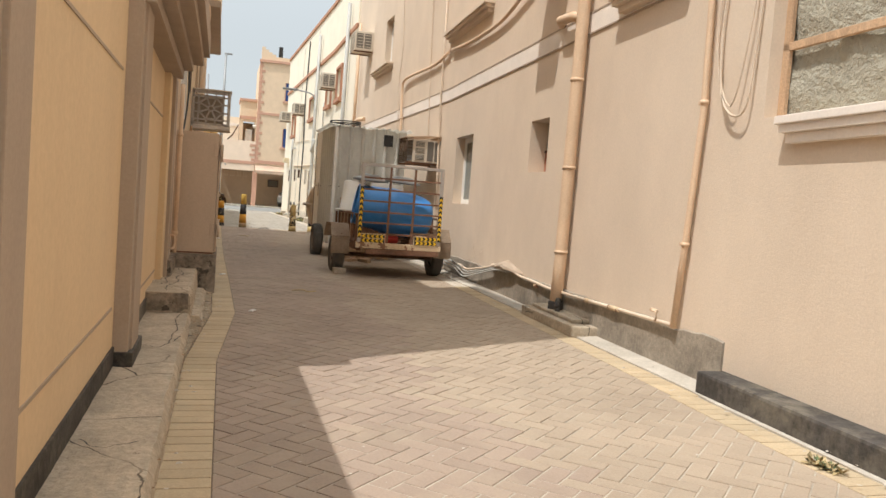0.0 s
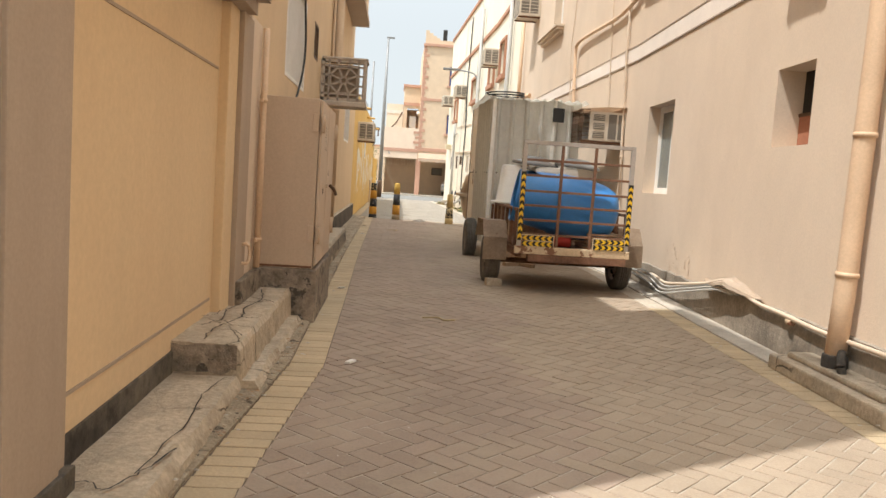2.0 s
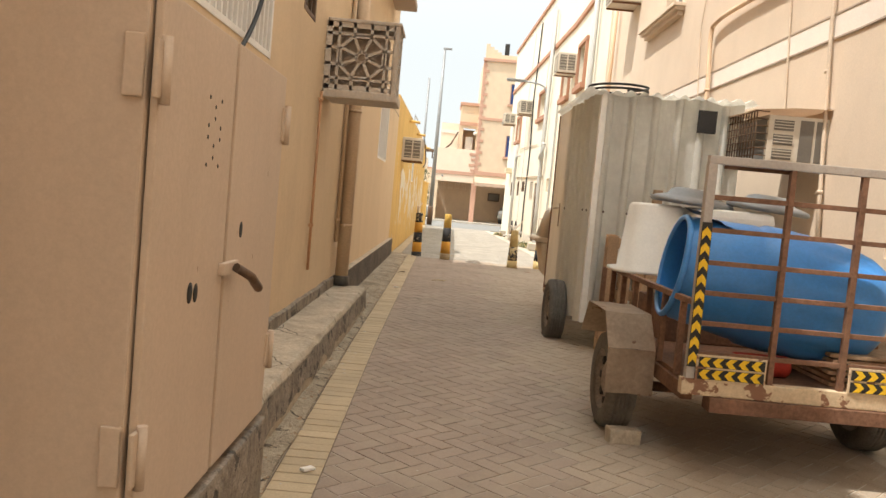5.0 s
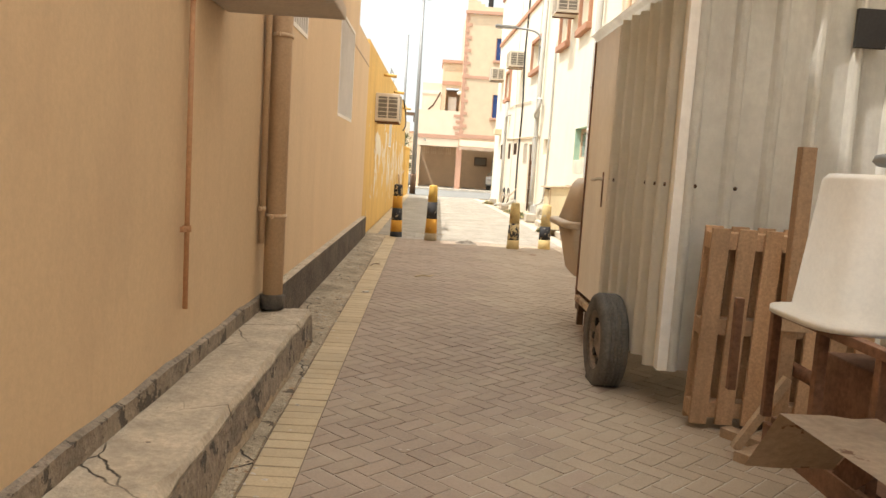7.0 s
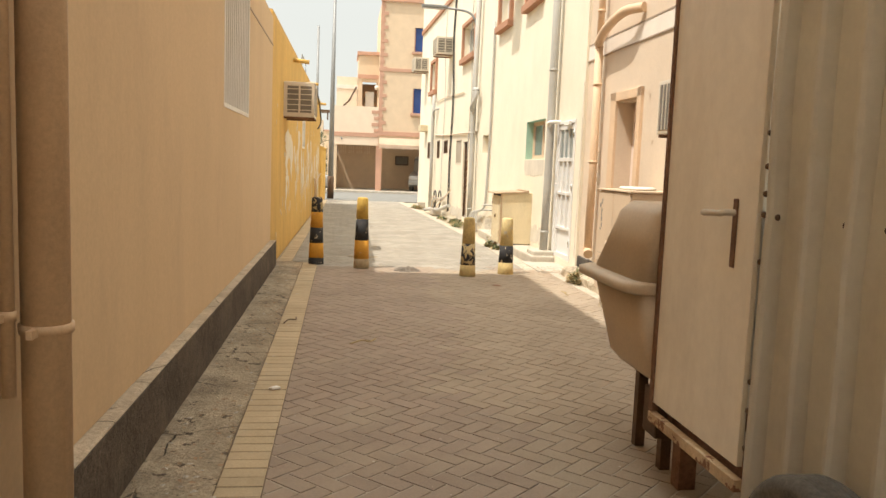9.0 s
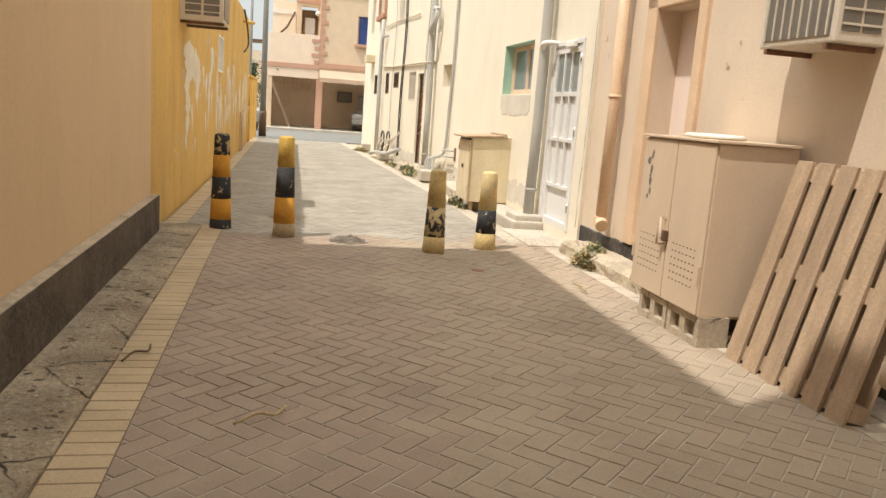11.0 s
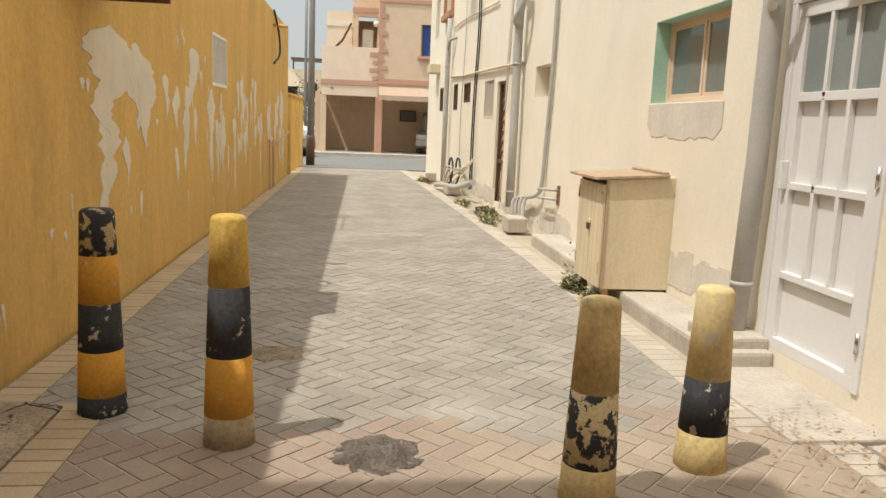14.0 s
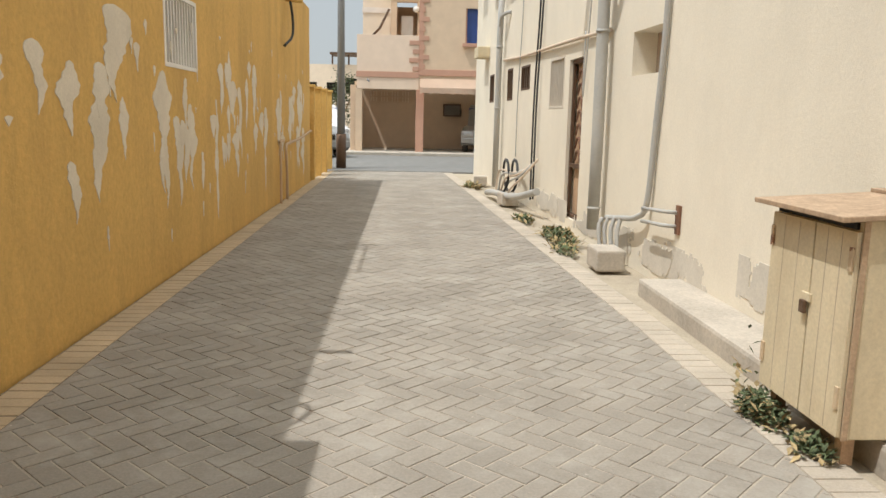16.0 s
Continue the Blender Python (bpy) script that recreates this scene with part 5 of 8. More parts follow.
def ornament(bm, tr):
    """Pierced pattern in the unit square: rim, grid and an eight-pointed rosette; tr places a bar from two points."""
    def bar(a, b, t=0.024):
        tr(bm, a, b, t)
    for a, b in (((0, 0.03), (1, 0.03)), ((0, 0.97), (1, 0.97)), ((0.03, 0), (0.03, 1)), ((0.97, 0), (0.97, 1))):
        bar(a, b, 0.05)
    for k in (0.17, 0.83):
        bar((k, 0), (k, 1)), bar((0, k), (1, k))
    for k in range(8):
        a = math.pi / 4 * k + math.pi / 8
        bar((0.5 + 0.07 * math.cos(a), 0.5 + 0.07 * math.sin(a)), (0.5 + 0.33 * math.cos(a), 0.5 + 0.33 * math.sin(a)))
        b = a + math.pi / 4
        bar((0.5 + 0.33 * math.cos(a), 0.5 + 0.33 * math.sin(a)), (0.5 + 0.33 * math.cos(b), 0.5 + 0.33 * math.sin(b)))
        bar((0.5 + 0.08 * math.cos(a), 0.5 + 0.08 * math.sin(a)), (0.5 + 0.08 * math.cos(b), 0.5 + 0.08 * math.sin(b)))
    for k in (0.38, 0.62):
        for e in ((0.0, 0.17), (0.83, 1.0)):
            bar((k, e[0]), (k, e[1])), bar((e[0], k), (e[1], k))


def bar_front(bm, a, b, t):
    p, q = Vector((a[0] * W, 0, a[1] * H)), Vector((b[0] * W, 0, b[1] * H))
    d = (q - p).normalized()
    n = Vector((-d.z, 0, d.x)) * t / 2
    vs = [bm.verts.new(v + Vector((0, y, 0))) for y in (0, 0.03) for v in (p + n, q + n, q - n, p - n)]
    for f in ((0, 1, 2, 3), (7, 6, 5, 4), (0, 4, 5, 1), (1, 5, 6, 2), (2, 6, 7, 3), (3, 7, 4, 0)):
        bm.faces.new([vs[i] for i in f])


def bar_side(bm, a, b, t):
    p, q = Vector((W, a[0] * D, a[1] * H)), Vector((W, b[0] * D, b[1] * H))
    d = (q - p).normalized()
    n = Vector((0, -d.z, d.y)) * t / 2
    vs = [bm.verts.new(v + Vector((x, 0, 0))) for x in (0, -0.03) for v in (p + n, q + n, q - n, p - n)]
    for f in ((0, 1, 2, 3), (7, 6, 5, 4), (0, 4, 5, 1), (1, 5, 6, 2), (2, 6, 7, 3), (3, 7, 4, 0)):
        bm.faces.new([vs[i] for i in f])


bm = B()
ornament(bm, bar_front)
part("pierced_face", bm, M_CAGE, cg)
bm = B()
ornament(bm, bar_side)
part("pierced_side", bm, M_CAGE, cg)
part("base", bx(0, W + 0.02, -0.01, D + 0.01, -0.07, 0.0, 0.012), M_CAGE, cg)
part("lid", bx(0, W + 0.02, -0.01, D + 0.01, H, H + 0.03, 0.008), M_CAGE, cg)
part("unit", bx(0.02, W - 0.1, 0.08, D - 0.06, 0.02, H - 0.06, 0.01), M_TAUPE, cg, "dusty air conditioner inside")

# wall lamp on the cream house
lp = thing("wall_lamp", at(FR4, 3.4, 0, 4.9), "grey street lamp on a bent wall arm", "wall lamp")
part("arm", tube(B(), arc([(0.0, 0.02, -0.5), (0.0, 0.12, -0.1), (0.1, 0.3, 0.12), (0.3, 0.8, 0.22)]), 0.028, 8), M_STEELG, lp)
part("head", bx(0.24, 0.40, 0.75, 1.35, 0.19, 0.27, 0.03), M_STEELG, lp)
part("lens", bx(0.26, 0.38, 0.85, 1.3, 0.175, 0.192, 0.004), M_LAMPGLASS, lp)
hb = thing("cable_box", at(FR4, 11.6, 0, 2.55), "yellowed square vent hood on the corner", "vent")
part("hood", bx(0, 0.6, 0, 0.25, 0, 0.22, 0.02), M_CABY, hb)


# ---- cabinets ----
cab = thing("utility_cabinet", Matrix.Translation((0.52, 10.31, 0)), "tall beige steel utility cabinet on a cement base", "cabinet")
part("base", bx(-0.02, 0.44, -0.02, 1.26, -0.03, 0.40, 0.012), M_WORN, cab, "worn black cement base")
part("body", bx(-0.05, 0.405, 0.0, 1.24, 0.402, 1.66, 0.006), M_CABIN, cab)
for k, (a, b) in enumerate(((0.015, 0.575), (0.60, 1.225))):
    dr = part("door", bx(0.41, 0.428, a, b, 0.43, 1.65, 0.004), M_CABIN, cab)
    for z in (0.60, 1.42):
        y = a + 0.0 if k == 0 else b
        bm = B()
        box(bm, 0.425, 0.436, y - 0.035, y + 0.035, z, z + 0.12, 0.004)
        tube(bm, [(0.44, y, z - 0.01), (0.44, y, z + 0.13)], 0.012, 8)
        part("hinge", bm, M_CABIN, dr)
part("hasp", bx(0.428, 0.446, 0.53, 0.68, 1.00, 1.035, 0.004), M_CABIN, cab)
part("padlock", tube(B(), [(0.46, 0.60, 1.02), (0.49, 0.66, 0.99), (0.50, 0.72, 0.95)], 0.014, 8), M_IRON, cab, "dark hanging latch handle")
for y, z, q in ((0.30, 0.98, 0.022), (0.345, 0.975, 0.02), (0.74, 1.12, 0.02)):
    bm = lathe(B(), [(0.001, 0.0012), (q * 0.7, 0.001), (q, 0.0)], 14, "x")
    bmesh.ops.scale(bm, vec=(1, 0.95, 1.25), verts=bm.verts[:])
    bmesh.ops.translate(bm, vec=(0.4285, y, z), verts=bm.verts[:])
    part("smudge", bm, M_DARK, cab, "black soot smudge")
bm = B()
for k in range(12):
    y, z = 0.36 + 0.05 * (k % 3), 1.30 + 0.05 * (k // 3) + 0.02 * (k % 2)
    lathe(bm, [(0.001, 0.4292), (0.005, 0.4290), (0.006, 0.428)], 8, "x")
    bmesh.ops.translate(bm, vec=(0, y, z), verts=bm.verts[-24:])
part("vent_holes", bm, M_DARK, cab, "small drilled holes")
part("panel_seam", bx(-0.02, 0.40, -0.004, 0.0, 0.41, 0.425), M_RUST, cab)
for z in (0.60, 1.42):
    part("side_hinge", bx(0.36, 0.403, -0.012, 0.0, z, z + 0.13, 0.004), M_CABIN, cab)

cr = thing("meter_cabinet", Matrix.Translation((4.05, 21.48, 0.19)), "cream two-door meter cabinet on cinder blocks", "cabinet")
part("body", bx(0.0, 0.52, 0.0, 0.92, 0.0, 1.03, 0.006), M_CABR, cr)
for a, b in ((0.01, 0.455), (0.465, 0.91)):
    bm = B()
    box(bm, -0.016, -0.002, a, b, 0.01, 1.02, 0.003)
    dr = part("door", bm, M_CABR, cr)
    bm = B()
    for i in range(7):
        for j in range(6):
            y, z = a + 0.09 + 0.045 * i, 0.16 + 0.045 * j
            box(bm, -0.0175, -0.015, y - 0.006, y + 0.006, z - 0.004, z + 0.004)
    part("vent_holes", bm, M_DARK, dr, "rows of small vent holes")
    part("hinge", bx(-0.03, -0.012, (b - 0.012) if a > 0.3 else a, b if a > 0.3 else a + 0.012, 0.2, 0.3), M_CABR, dr)
rq = random.Random(31)
for k in range(9):
    y, z, q = 0.80 + rq.uniform(-0.025, 0.03), 0.94 - 0.038 * k + rq.uniform(-0.01, 0.01), rq.uniform(0.010, 0.028)
    bm = B()
    rim = [bm.verts.new((-0.0172, y + q * math.cos(a * 0.57) * rq.uniform(0.5, 1.1), z + q * 1.2 * math.sin(a * 0.57) * rq.uniform(0.5, 1.1))) for a in range(11)]
    bm.faces.new(rim)
    part("bare_spot", bm, M_STEELG, dr, "grey steel where cream paint has flaked off")
part("handle", tube(B(), [(-0.018, 0.50, 0.36), (-0.06, 0.50, 0.36), (-0.06, 0.50, 0.53), (-0.018, 0.50, 0.53)], 0.012, 8), M_CABR, cr)
part("padlock", bx(-0.05, -0.02, 0.44, 0.48, 0.38, 0.45, 0.006), M_IRON, cr, "dark padlock")
part("top", bx(-0.03, 0.53, -0.02, 0.94, 1.032, 1.05, 0.004), M_CABR, cr)
bm = B()
lathe(bm, [(0.001, 0.0), (0.22, 0.0), (0.23, 0.012), (0.20, 0.028), (0.001, 0.03)], 24)
bmesh.ops.scale(bm, vec=(0.75, 1.1, 1), verts=bm.verts[:])
solo("basin_lid", bm, M_WPLASTIC, "white plastic lid lying on the meter cabinet", "lid", m=Matrix.Translation((4.28, 21.95, 1.243)))

cy = thing("gas_cabinet", Matrix.Translation((4.02, 27.46, 0.0)), "yellowed plywood cabinet with a sloping lid", "cabinet")
bm = bx(0.0, 0.54, 0.0, 0.66, 0.12, 0.97, 0.006)
for v in bm.verts:
    if v.co.z > 0.9:
        v.co.z += 0.061 * v.co.x
part("body", bm, M_CABY, cy)
bm = B()
box(bm, -0.045, 0.54, -0.035, 0.685, 0.972, 0.994, 0.004, m=Matrix.Rotation(radians(-3.5), 4, "Y"))
part("lid", bm, M_WOODPALE, cy, "sun-bleached sloping lid")
part("batten", bx(0.485, 0.535, -0.02, 0.67, 0.9945, 1.012, 0.003, m=Matrix.Rotation(radians(-3.5), 4, "Y")), M_WOODPALE, cy)
for a, b in ((0.005, 0.29), (0.30, 0.655)):
    dr = part("door", bx(-0.022, -0.003, a, b, 0.13, 0.93, 0.003), M_CABY, cy)
    for q in (0.33, 0.68):
        y = a + (b - a) * q
        part("board_seam", bx(-0.0228, -0.0215, y - 0.0015, y + 0.0015, 0.14, 0.92), M_TAUPE, dr)
    for z in (0.24, 0.78):
        part("hinge", bx(-0.030, -0.022, (a + 0.004) if a < 0.1 else (b - 0.03), (a + 0.03) if a < 0.1 else (b - 0.004), z, z + 0.09, 0.002), M_CREAMRUST, dr)
# solid black strip painting the shade between doors and lid
part("gap", bx(-0.012, 0.0, 0.03, 0.63, 0.935, 0.962), M_DARK, cy)
part("hasp", bx(-0.034, -0.020, 0.27, 0.34, 0.60, 0.635, 0.003), M_CABY, cy)
part("padlock", bx(-0.048, -0.030, 0.285, 0.325, 0.55, 0.605, 0.006), M_IRON, cy)
part("plywood_edge", bx(-0.003, 0.02, -0.006, 0.0, 0.12, 0.97), M_WOODPALE, cy)
for x in (0.03, 0.46):
    for y in (0.04, 0.58):
        part("leg", bx(x, x + 0.05, y, y + 0.05, 0.0, 0.12), M_WOOD, cy)

# cinder blocks
bl = thing("cinder_block", Matrix.Translation((4.22, 21.62, 0.0)), "grey hollow cinder block under the meter cabinet", "cinder block", "cinder blocks")
part("block", wall_mesh(0.39, [(0, 0.19)], 0.2, [(0.045, 0.165, 0.045, 0.145), (0.225, 0.345, 0.045, 0.145)], 0.0), M_CONC, bl)
bl.matrix_world = at(wallframe((4.06, 21.45), (4.06, 22.45)), 0.02, 0, 0)
for s in (0.43, 0.56):
    copy_thing(bl, at(wallframe((4.06, 21.45), (4.06, 22.45)), s, 0.0, 0) if s == 0.43 else at(wallframe((4.5, 22.05), (4.1, 22.05)), 0.0, 0.45, 0))
sb = thing("cement_block", Matrix.Translation((4.05, 31.35, 0)), "pale solid cement block on the ground", "cement block", "loose cement blocks")
part("block", bx(0, 0.26, 0, 0.38, 0, 0.19, 0.02), M_CONCLIGHT, sb)
for x, y, r in ((3.87, 36.45, 4), (3.76, 39.9, -6)):
    copy_thing(sb, pose(x, y, 0.0, 0, 0, r))
solo("pipe_footing", bx(1.12, 1.55, 0.0, 0.32, 0.0, 0.17, 0.02), M_CONCLIGHT, "grey cement block round the soil pipe's foot", "cement block", m=FR3)
bm = B()
box(bm, 16.2, 17.6, 0.0, 0.26, 0.0, 0.10, 0.015)
box(bm, 16.4, 17.5, 0.0, 0.18, 0.10, 0.14, 0.015)
solo("pipe_footing", bm, M_CONC, "dark cement footing under the drainpipe", "cement block", m=FR1)


# ---- bollards ----
def bollard(x, y, h, bands, label, r0=0.105, r1=0.071):
    t = thing("bollard", Matrix.Translation((x, y, 0)), label, "bollard", "bollards across the alley")
    rr = lambda z: r0 + (r1 - r0) * z / h
    zs = [0.0] + [b[0] * h for b in bands]
    for i, (f, mt, lab) in enumerate(bands):
        a, b = zs[i] - (0.03 if i == 0 else 0), zs[i + 1]
        prof = [(rr(a), a), (rr((a + b) / 2), (a + b) / 2), (rr(b), b)]
        if i == len(bands) - 1:
            prof = [(rr(a), a), (rr(b - 0.02), b - 0.02), (rr(b) - 0.008, b - 0.006), (rr(b) - 0.025, b), (0.002, b + 0.002)]
        part("band", lathe(B(), prof, 28), mt, t, lab)
    return t


bollard(1.01, 25.21, 0.92, ((0.10, M_BOLK, "chipped black"), (0.32, M_BOLO, "orange"), (0.55, M_BOLK, "black"), (0.78, M_BOLO, "orange"), (1.0, M_BOLFLK, "badly flaked top")), "black and orange concrete bollard with flaked top")
bollard(1.62, 24.86, 0.95, ((0.14, M_BOLW, "bare worn foot"), (0.40, M_BOLO, "orange"), (0.70, M_BOLK, "black"), (1.0, M_BOLY, "yellow")), "yellow and black concrete bollard, leaning slightly")
bollard(2.98, 24.32, 0.76, ((0.20, M_BOLD, "worn foot"), (0.56, M_BOLFLK, "flaked black"), (1.0, M_BOLD, "dull dusty yellow")), "short yellow bollard with flaked black band")
bollard(3.54, 24.60, 0.75, ((0.21, M_BOLD, "worn foot"), (0.51, M_BOLK, "flaked black"), (1.0, M_BOLC, "dusty faded yellow")), "short yellow and black concrete bollard")
bm = B()
lathe(bm, [(0.001, 0.05), (0.05, 0.055), (0.09, 0.045), (0.13, 0.04), (0.17, 0.024), (0.21, 0.012), (0.25, 0.002), (0.26, -0.03)], 40)
for v in bm.verts:
    v.co.x += 0.04 * noise.noise((v.co.x * 9, v.co.y * 9, 1))
    v.co.z += 0.03 * noise.noise((v.co.x * 16, v.co.y * 16, 4))
solo("bollard_stump", bm, M_STUMP, "broken stump of a removed bollard in the paving", "stump", m=Matrix.Translation((2.23, 24.72, 0.0)) @ Matrix.Diagonal((0.75, 0.75, 0.9, 1)))
solo("drain_cover", lathe(B(), [(0.001, 0.006), (0.05, 0.006), (0.055, 0.002), (0.055, -0.03)], 18), M_RUST, "small round iron cover in the paving", "drain cover", m=Matrix.Translation((3.22, 23.55, 0.0)))


# ---- trailer with its load ----
def wheel_at(parent, x, y, r, w, flat=0.0):
    """A tyre with rim, axle along x, touching the ground."""
    wl = new("wheel")
    wl.parent = parent
    wl.location = (x, y, r - flat)
    bm = B()
    lathe(bm, [(r * 0.62, -w / 2 + 0.012), (r * 0.86, -w / 2), (r * 0.96, -w / 2 + 0.012), (r, -w / 2 + 0.035), *[(r - (0.009 if q in (1, 2) else 0.0), x + 0.0025 * (q - 1.5)) for x in (-0.036, -0.012, 0.012, 0.036) for q in range(4)], (r, w / 2 - 0.035), (r * 0.96, w / 2 - 0.012), (r * 0.86, w / 2), (r * 0.62, w / 2 - 0.012)], 36, "x", True)
    for v in bm.verts:
        if v.co.z < -(r - flat):
            v.co.z = -(r - flat)
            v.co.x *= 1.18
    part("tyre", bm, M_TYRE, wl)
    bm = B()
    lathe(bm, [(0.03, -w / 2 + 0.05), (0.07, -w / 2 + 0.03), (r * 0.36, -w / 2 + 0.045), (r * 0.52, -w / 2 + 0.075), (r * 0.60, -w / 2 + 0.03), (r * 0.64, -w / 2 + 0.012),
               (r * 0.64, w / 2 - 0.012), (r * 0.5, w / 2 - 0.05), (0.03, w / 2 - 0.06)], 24, "x")
    part("rim", bm, M_RIM, wl)
    for k in range(8):
        a = math.pi / 4 * k
        part("rim_slot", bx(-w / 2 + 0.036, -w / 2 + 0.062, -0.02, 0.02, r * 0.40, r * 0.52, m=Matrix.Rotation(a, 4, "X")), M_DARK, wl)
    return wl


def chevrons(parent, x0, x1, z0, z1, n, y, vert=False, flip=False):
    """Arrow-shaped pieces filling a plate, each a raised part of its own."""
    for i in range(n):
        bm = B()
        if vert:
            h = (z1 - z0) / n
            a, xm = z0 + h * i, (x0 + x1) / 2
            pts = [(x0, a), (xm, a + h * 0.35), (x1, a), (x1, a + h * 0.5), (xm, a + h * 0.85), (x0, a + h * 0.5)]
        else:
            w = (x1 - x0) / n
            a, zm = x0 + w * i, (z0 + z1) / 2
            pts = [(a + w * 0.35, z0), (a, zm), (a + w * 0.35, z1), (a + w * 0.85, z1), (a + w * 0.5, zm), (a + w * 0.85, z0)]
        if flip:
            pts = [(x0 + x1 - p[0], p[1]) for p in pts]
        f = [bm.verts.new((p[0], y, p[1])) for p in pts]
        b = [bm.verts.new((p[0], y + 0.002, p[1])) for p in pts]
        for k in range(6):
            bm.faces.new((f[k], f[(k + 1) % 6], b[(k + 1) % 6], b[k]))
        quads = ((0, 1, 4, 5), (1, 2, 3, 4))
        for q in quads:
            bm.faces.new([f[k] for k in q])
        part("chevron", bm, M_TAPEY, parent, "yellow arrow mark")


tr = thing("cargo_trailer", Matrix.Translation((2.81, 12.50, 0)), "rusty two-wheeled cargo trailer with a barred tailgate", "trailer")
TW, TL = 1.175, 1.8
for c in ((0.062, TW - 0.062, TL - 0.06, TL), (0, 0.06, 0.035, TL), (TW - 0.06, TW, 0.035, TL), (0.062, TW - 0.062, 0.75, 0.80), (0.062, TW - 0.062, 1.5, 1.55)):
    part("chassis_beam", bx(c[0], c[1], c[2], c[3], 0.38, 0.46, 0.004), M_RUST, tr)
part("deck", bx(0.02, TW - 0.02, 0.03, TL - 0.02, 0.462, 0.485), M_RUST, tr)
part("rear_beam", bx(-0.02, TW + 0.02, -0.03, 0.03, 0.42, 0.50, 0.006), M_CREAMRUST, tr, "rusty beam with peeling cream paint")
part("step_beam", bx(0.12, TW - 0.02, -0.05, 0.06, 0.345, 0.418, 0.004), M_RUST, tr)
part("tow_bar", tube(B(), [(TW / 2, TL, 0.42), (TW / 2, TL + 1.0, 0.42)], 0.035, 8), M_RUST, tr)
part("axle", tube(B(), [(-0.1, 0.78, 0.27), (TW + 0.1, 0.78, 0.27)], 0.03, 10), M_RUST, tr)
tg = part("tailgate", bx(0.0, TW, -0.02, 0.02, 1.555, 1.595, 0.004), M_BARE, tr, "pale galvanised top rail")
for x in (0.02, TW - 0.02):
    part("post", bx(x - 0.022, x + 0.022, -0.022, 0.022, 0.50, 1.555, 0.003), M_BARE, tg)
for x in (0.415, 0.765):
    part("post", bx(x - 0.014, x + 0.014, -0.018, 0.014, 0.48, 1.555, 0.003), M_RUST, tg)
for z in (0.625, 0.775, 0.925, 1.075, 1.235, 1.395):
    part("rung", bx(0.04, TW - 0.04, -0.01, 0.012, z - 0.012, z + 0.012, 0.002), M_RUST, tg)
for x0, x1, nn in ((-0.004, 0.046, 11), (TW - 0.046, TW + 0.004, 10)):
    z1 = 1.27 if nn == 11 else 1.2
    st = part("marker_strip", bx(x0, x1, -0.026, -0.0225, 0.56, z1), M_TAPEK, tr, "black reflective strip")
    chevrons(st, x0 + 0.003, x1 - 0.003, 0.57, z1 - 0.01, 9, -0.029, True)
for x0, x1 in ((0.05, 0.375), (0.80, 1.125)):
    part("marker_board", bx(x0 - 0.01, x1 + 0.01, -0.034, -0.024, 0.495, 0.625, 0.002), M_CREAMRUST, tr)
    for z in (0.505, 0.565):
        st = part("marker_plate", bx(x0, x1, -0.0375, -0.0345, z, z + 0.05), M_TAPEK, tr, "black reflective plate")
        chevrons(st, x0 + 0.004, x1 - 0.004, z + 0.002, z + 0.048, 5, -0.0405, False, x0 > 0.5)
for sx, xx in ((-1, 0.0), (1, TW)):
    for k in range(7):
        y = 0.12 + 0.33 * k
        part("side_stake", bx(xx - 0.016, xx + 0.016, y, y + 0.03, 0.485, 0.86, 0.003), M_RUST, tr)
    part("side_rail", bx(xx - 0.018, xx + 0.018, 0.02, TL, 0.86, 0.89, 0.003), M_RUST, tr)
    x0, x1 = (-0.30, -0.04) if sx < 0 else (TW + 0.04, TW + 0.30)
    for nm, prof, lab in (("mudguard", ((1.24, 0.50), (1.06, 0.715), (0.56, 0.72), (0.40, 0.545)), "dented beige mudguard"), ("mud_flap", ((0.398, 0.543), (0.385, 0.30)), "rusty brown flap")):
        bm = B()
        rows = []
        for y, z in prof:
            rows.append([bm.verts.new((x0 + (x1 - x0) * q / 4, y, z + 0.006 * noise.noise((q * 0.9, y * 6, sx)))) for q in range(5)])
        for a, b in zip(rows, rows[1:]):
            for q in range(4):
                bm.faces.new((a[q], a[q + 1], b[q + 1], b[q]))
        bmesh.ops.solidify(bm, geom=bm.faces[:], thickness=0.008)
        part(nm, bm, M_GUARD, tr, lab)
    xi = x1 - 0.012 if sx < 0 else x0 + 0.004
    bm = B()
    sk = [[bm.verts.new((x, y, z)) for y, z in ((0.42, 0.53), (0.58, 0.705), (1.05, 0.70), (1.22, 0.50), (1.10, 0.50), (0.98, 0.60), (0.62, 0.60), (0.50, 0.50))] for x in (xi, xi + 0.008)]
    bm.faces.new(sk[0]), bm.faces.new(sk[1])
    for q in range(8):
        bm.faces.new((sk[0][q], sk[0][(q + 1) % 8], sk[1][(q + 1) % 8], sk[1][q]))
    part("mudguard_skirt", bm, M_RUST, tr)
    wheel_at(tr, xx + sx * 0.16, 0.80, 0.285, 0.175)
solo("wheel_chock", bx(-0.09, 0.09, -0.05, 0.05, 0.0, 0.085, 0.01), M_CONC, "cement block wedged against the trailer wheel", "wheel chock", m=pose(2.66, 12.98, 0, 0, 0, 6))

bm = B()
tk = thing("water_tank", pose(2.84, 12.99, 1.02, 0, 9, -5), "blue plastic tank lying on its side in the trailer", "water tank")
seg = 88


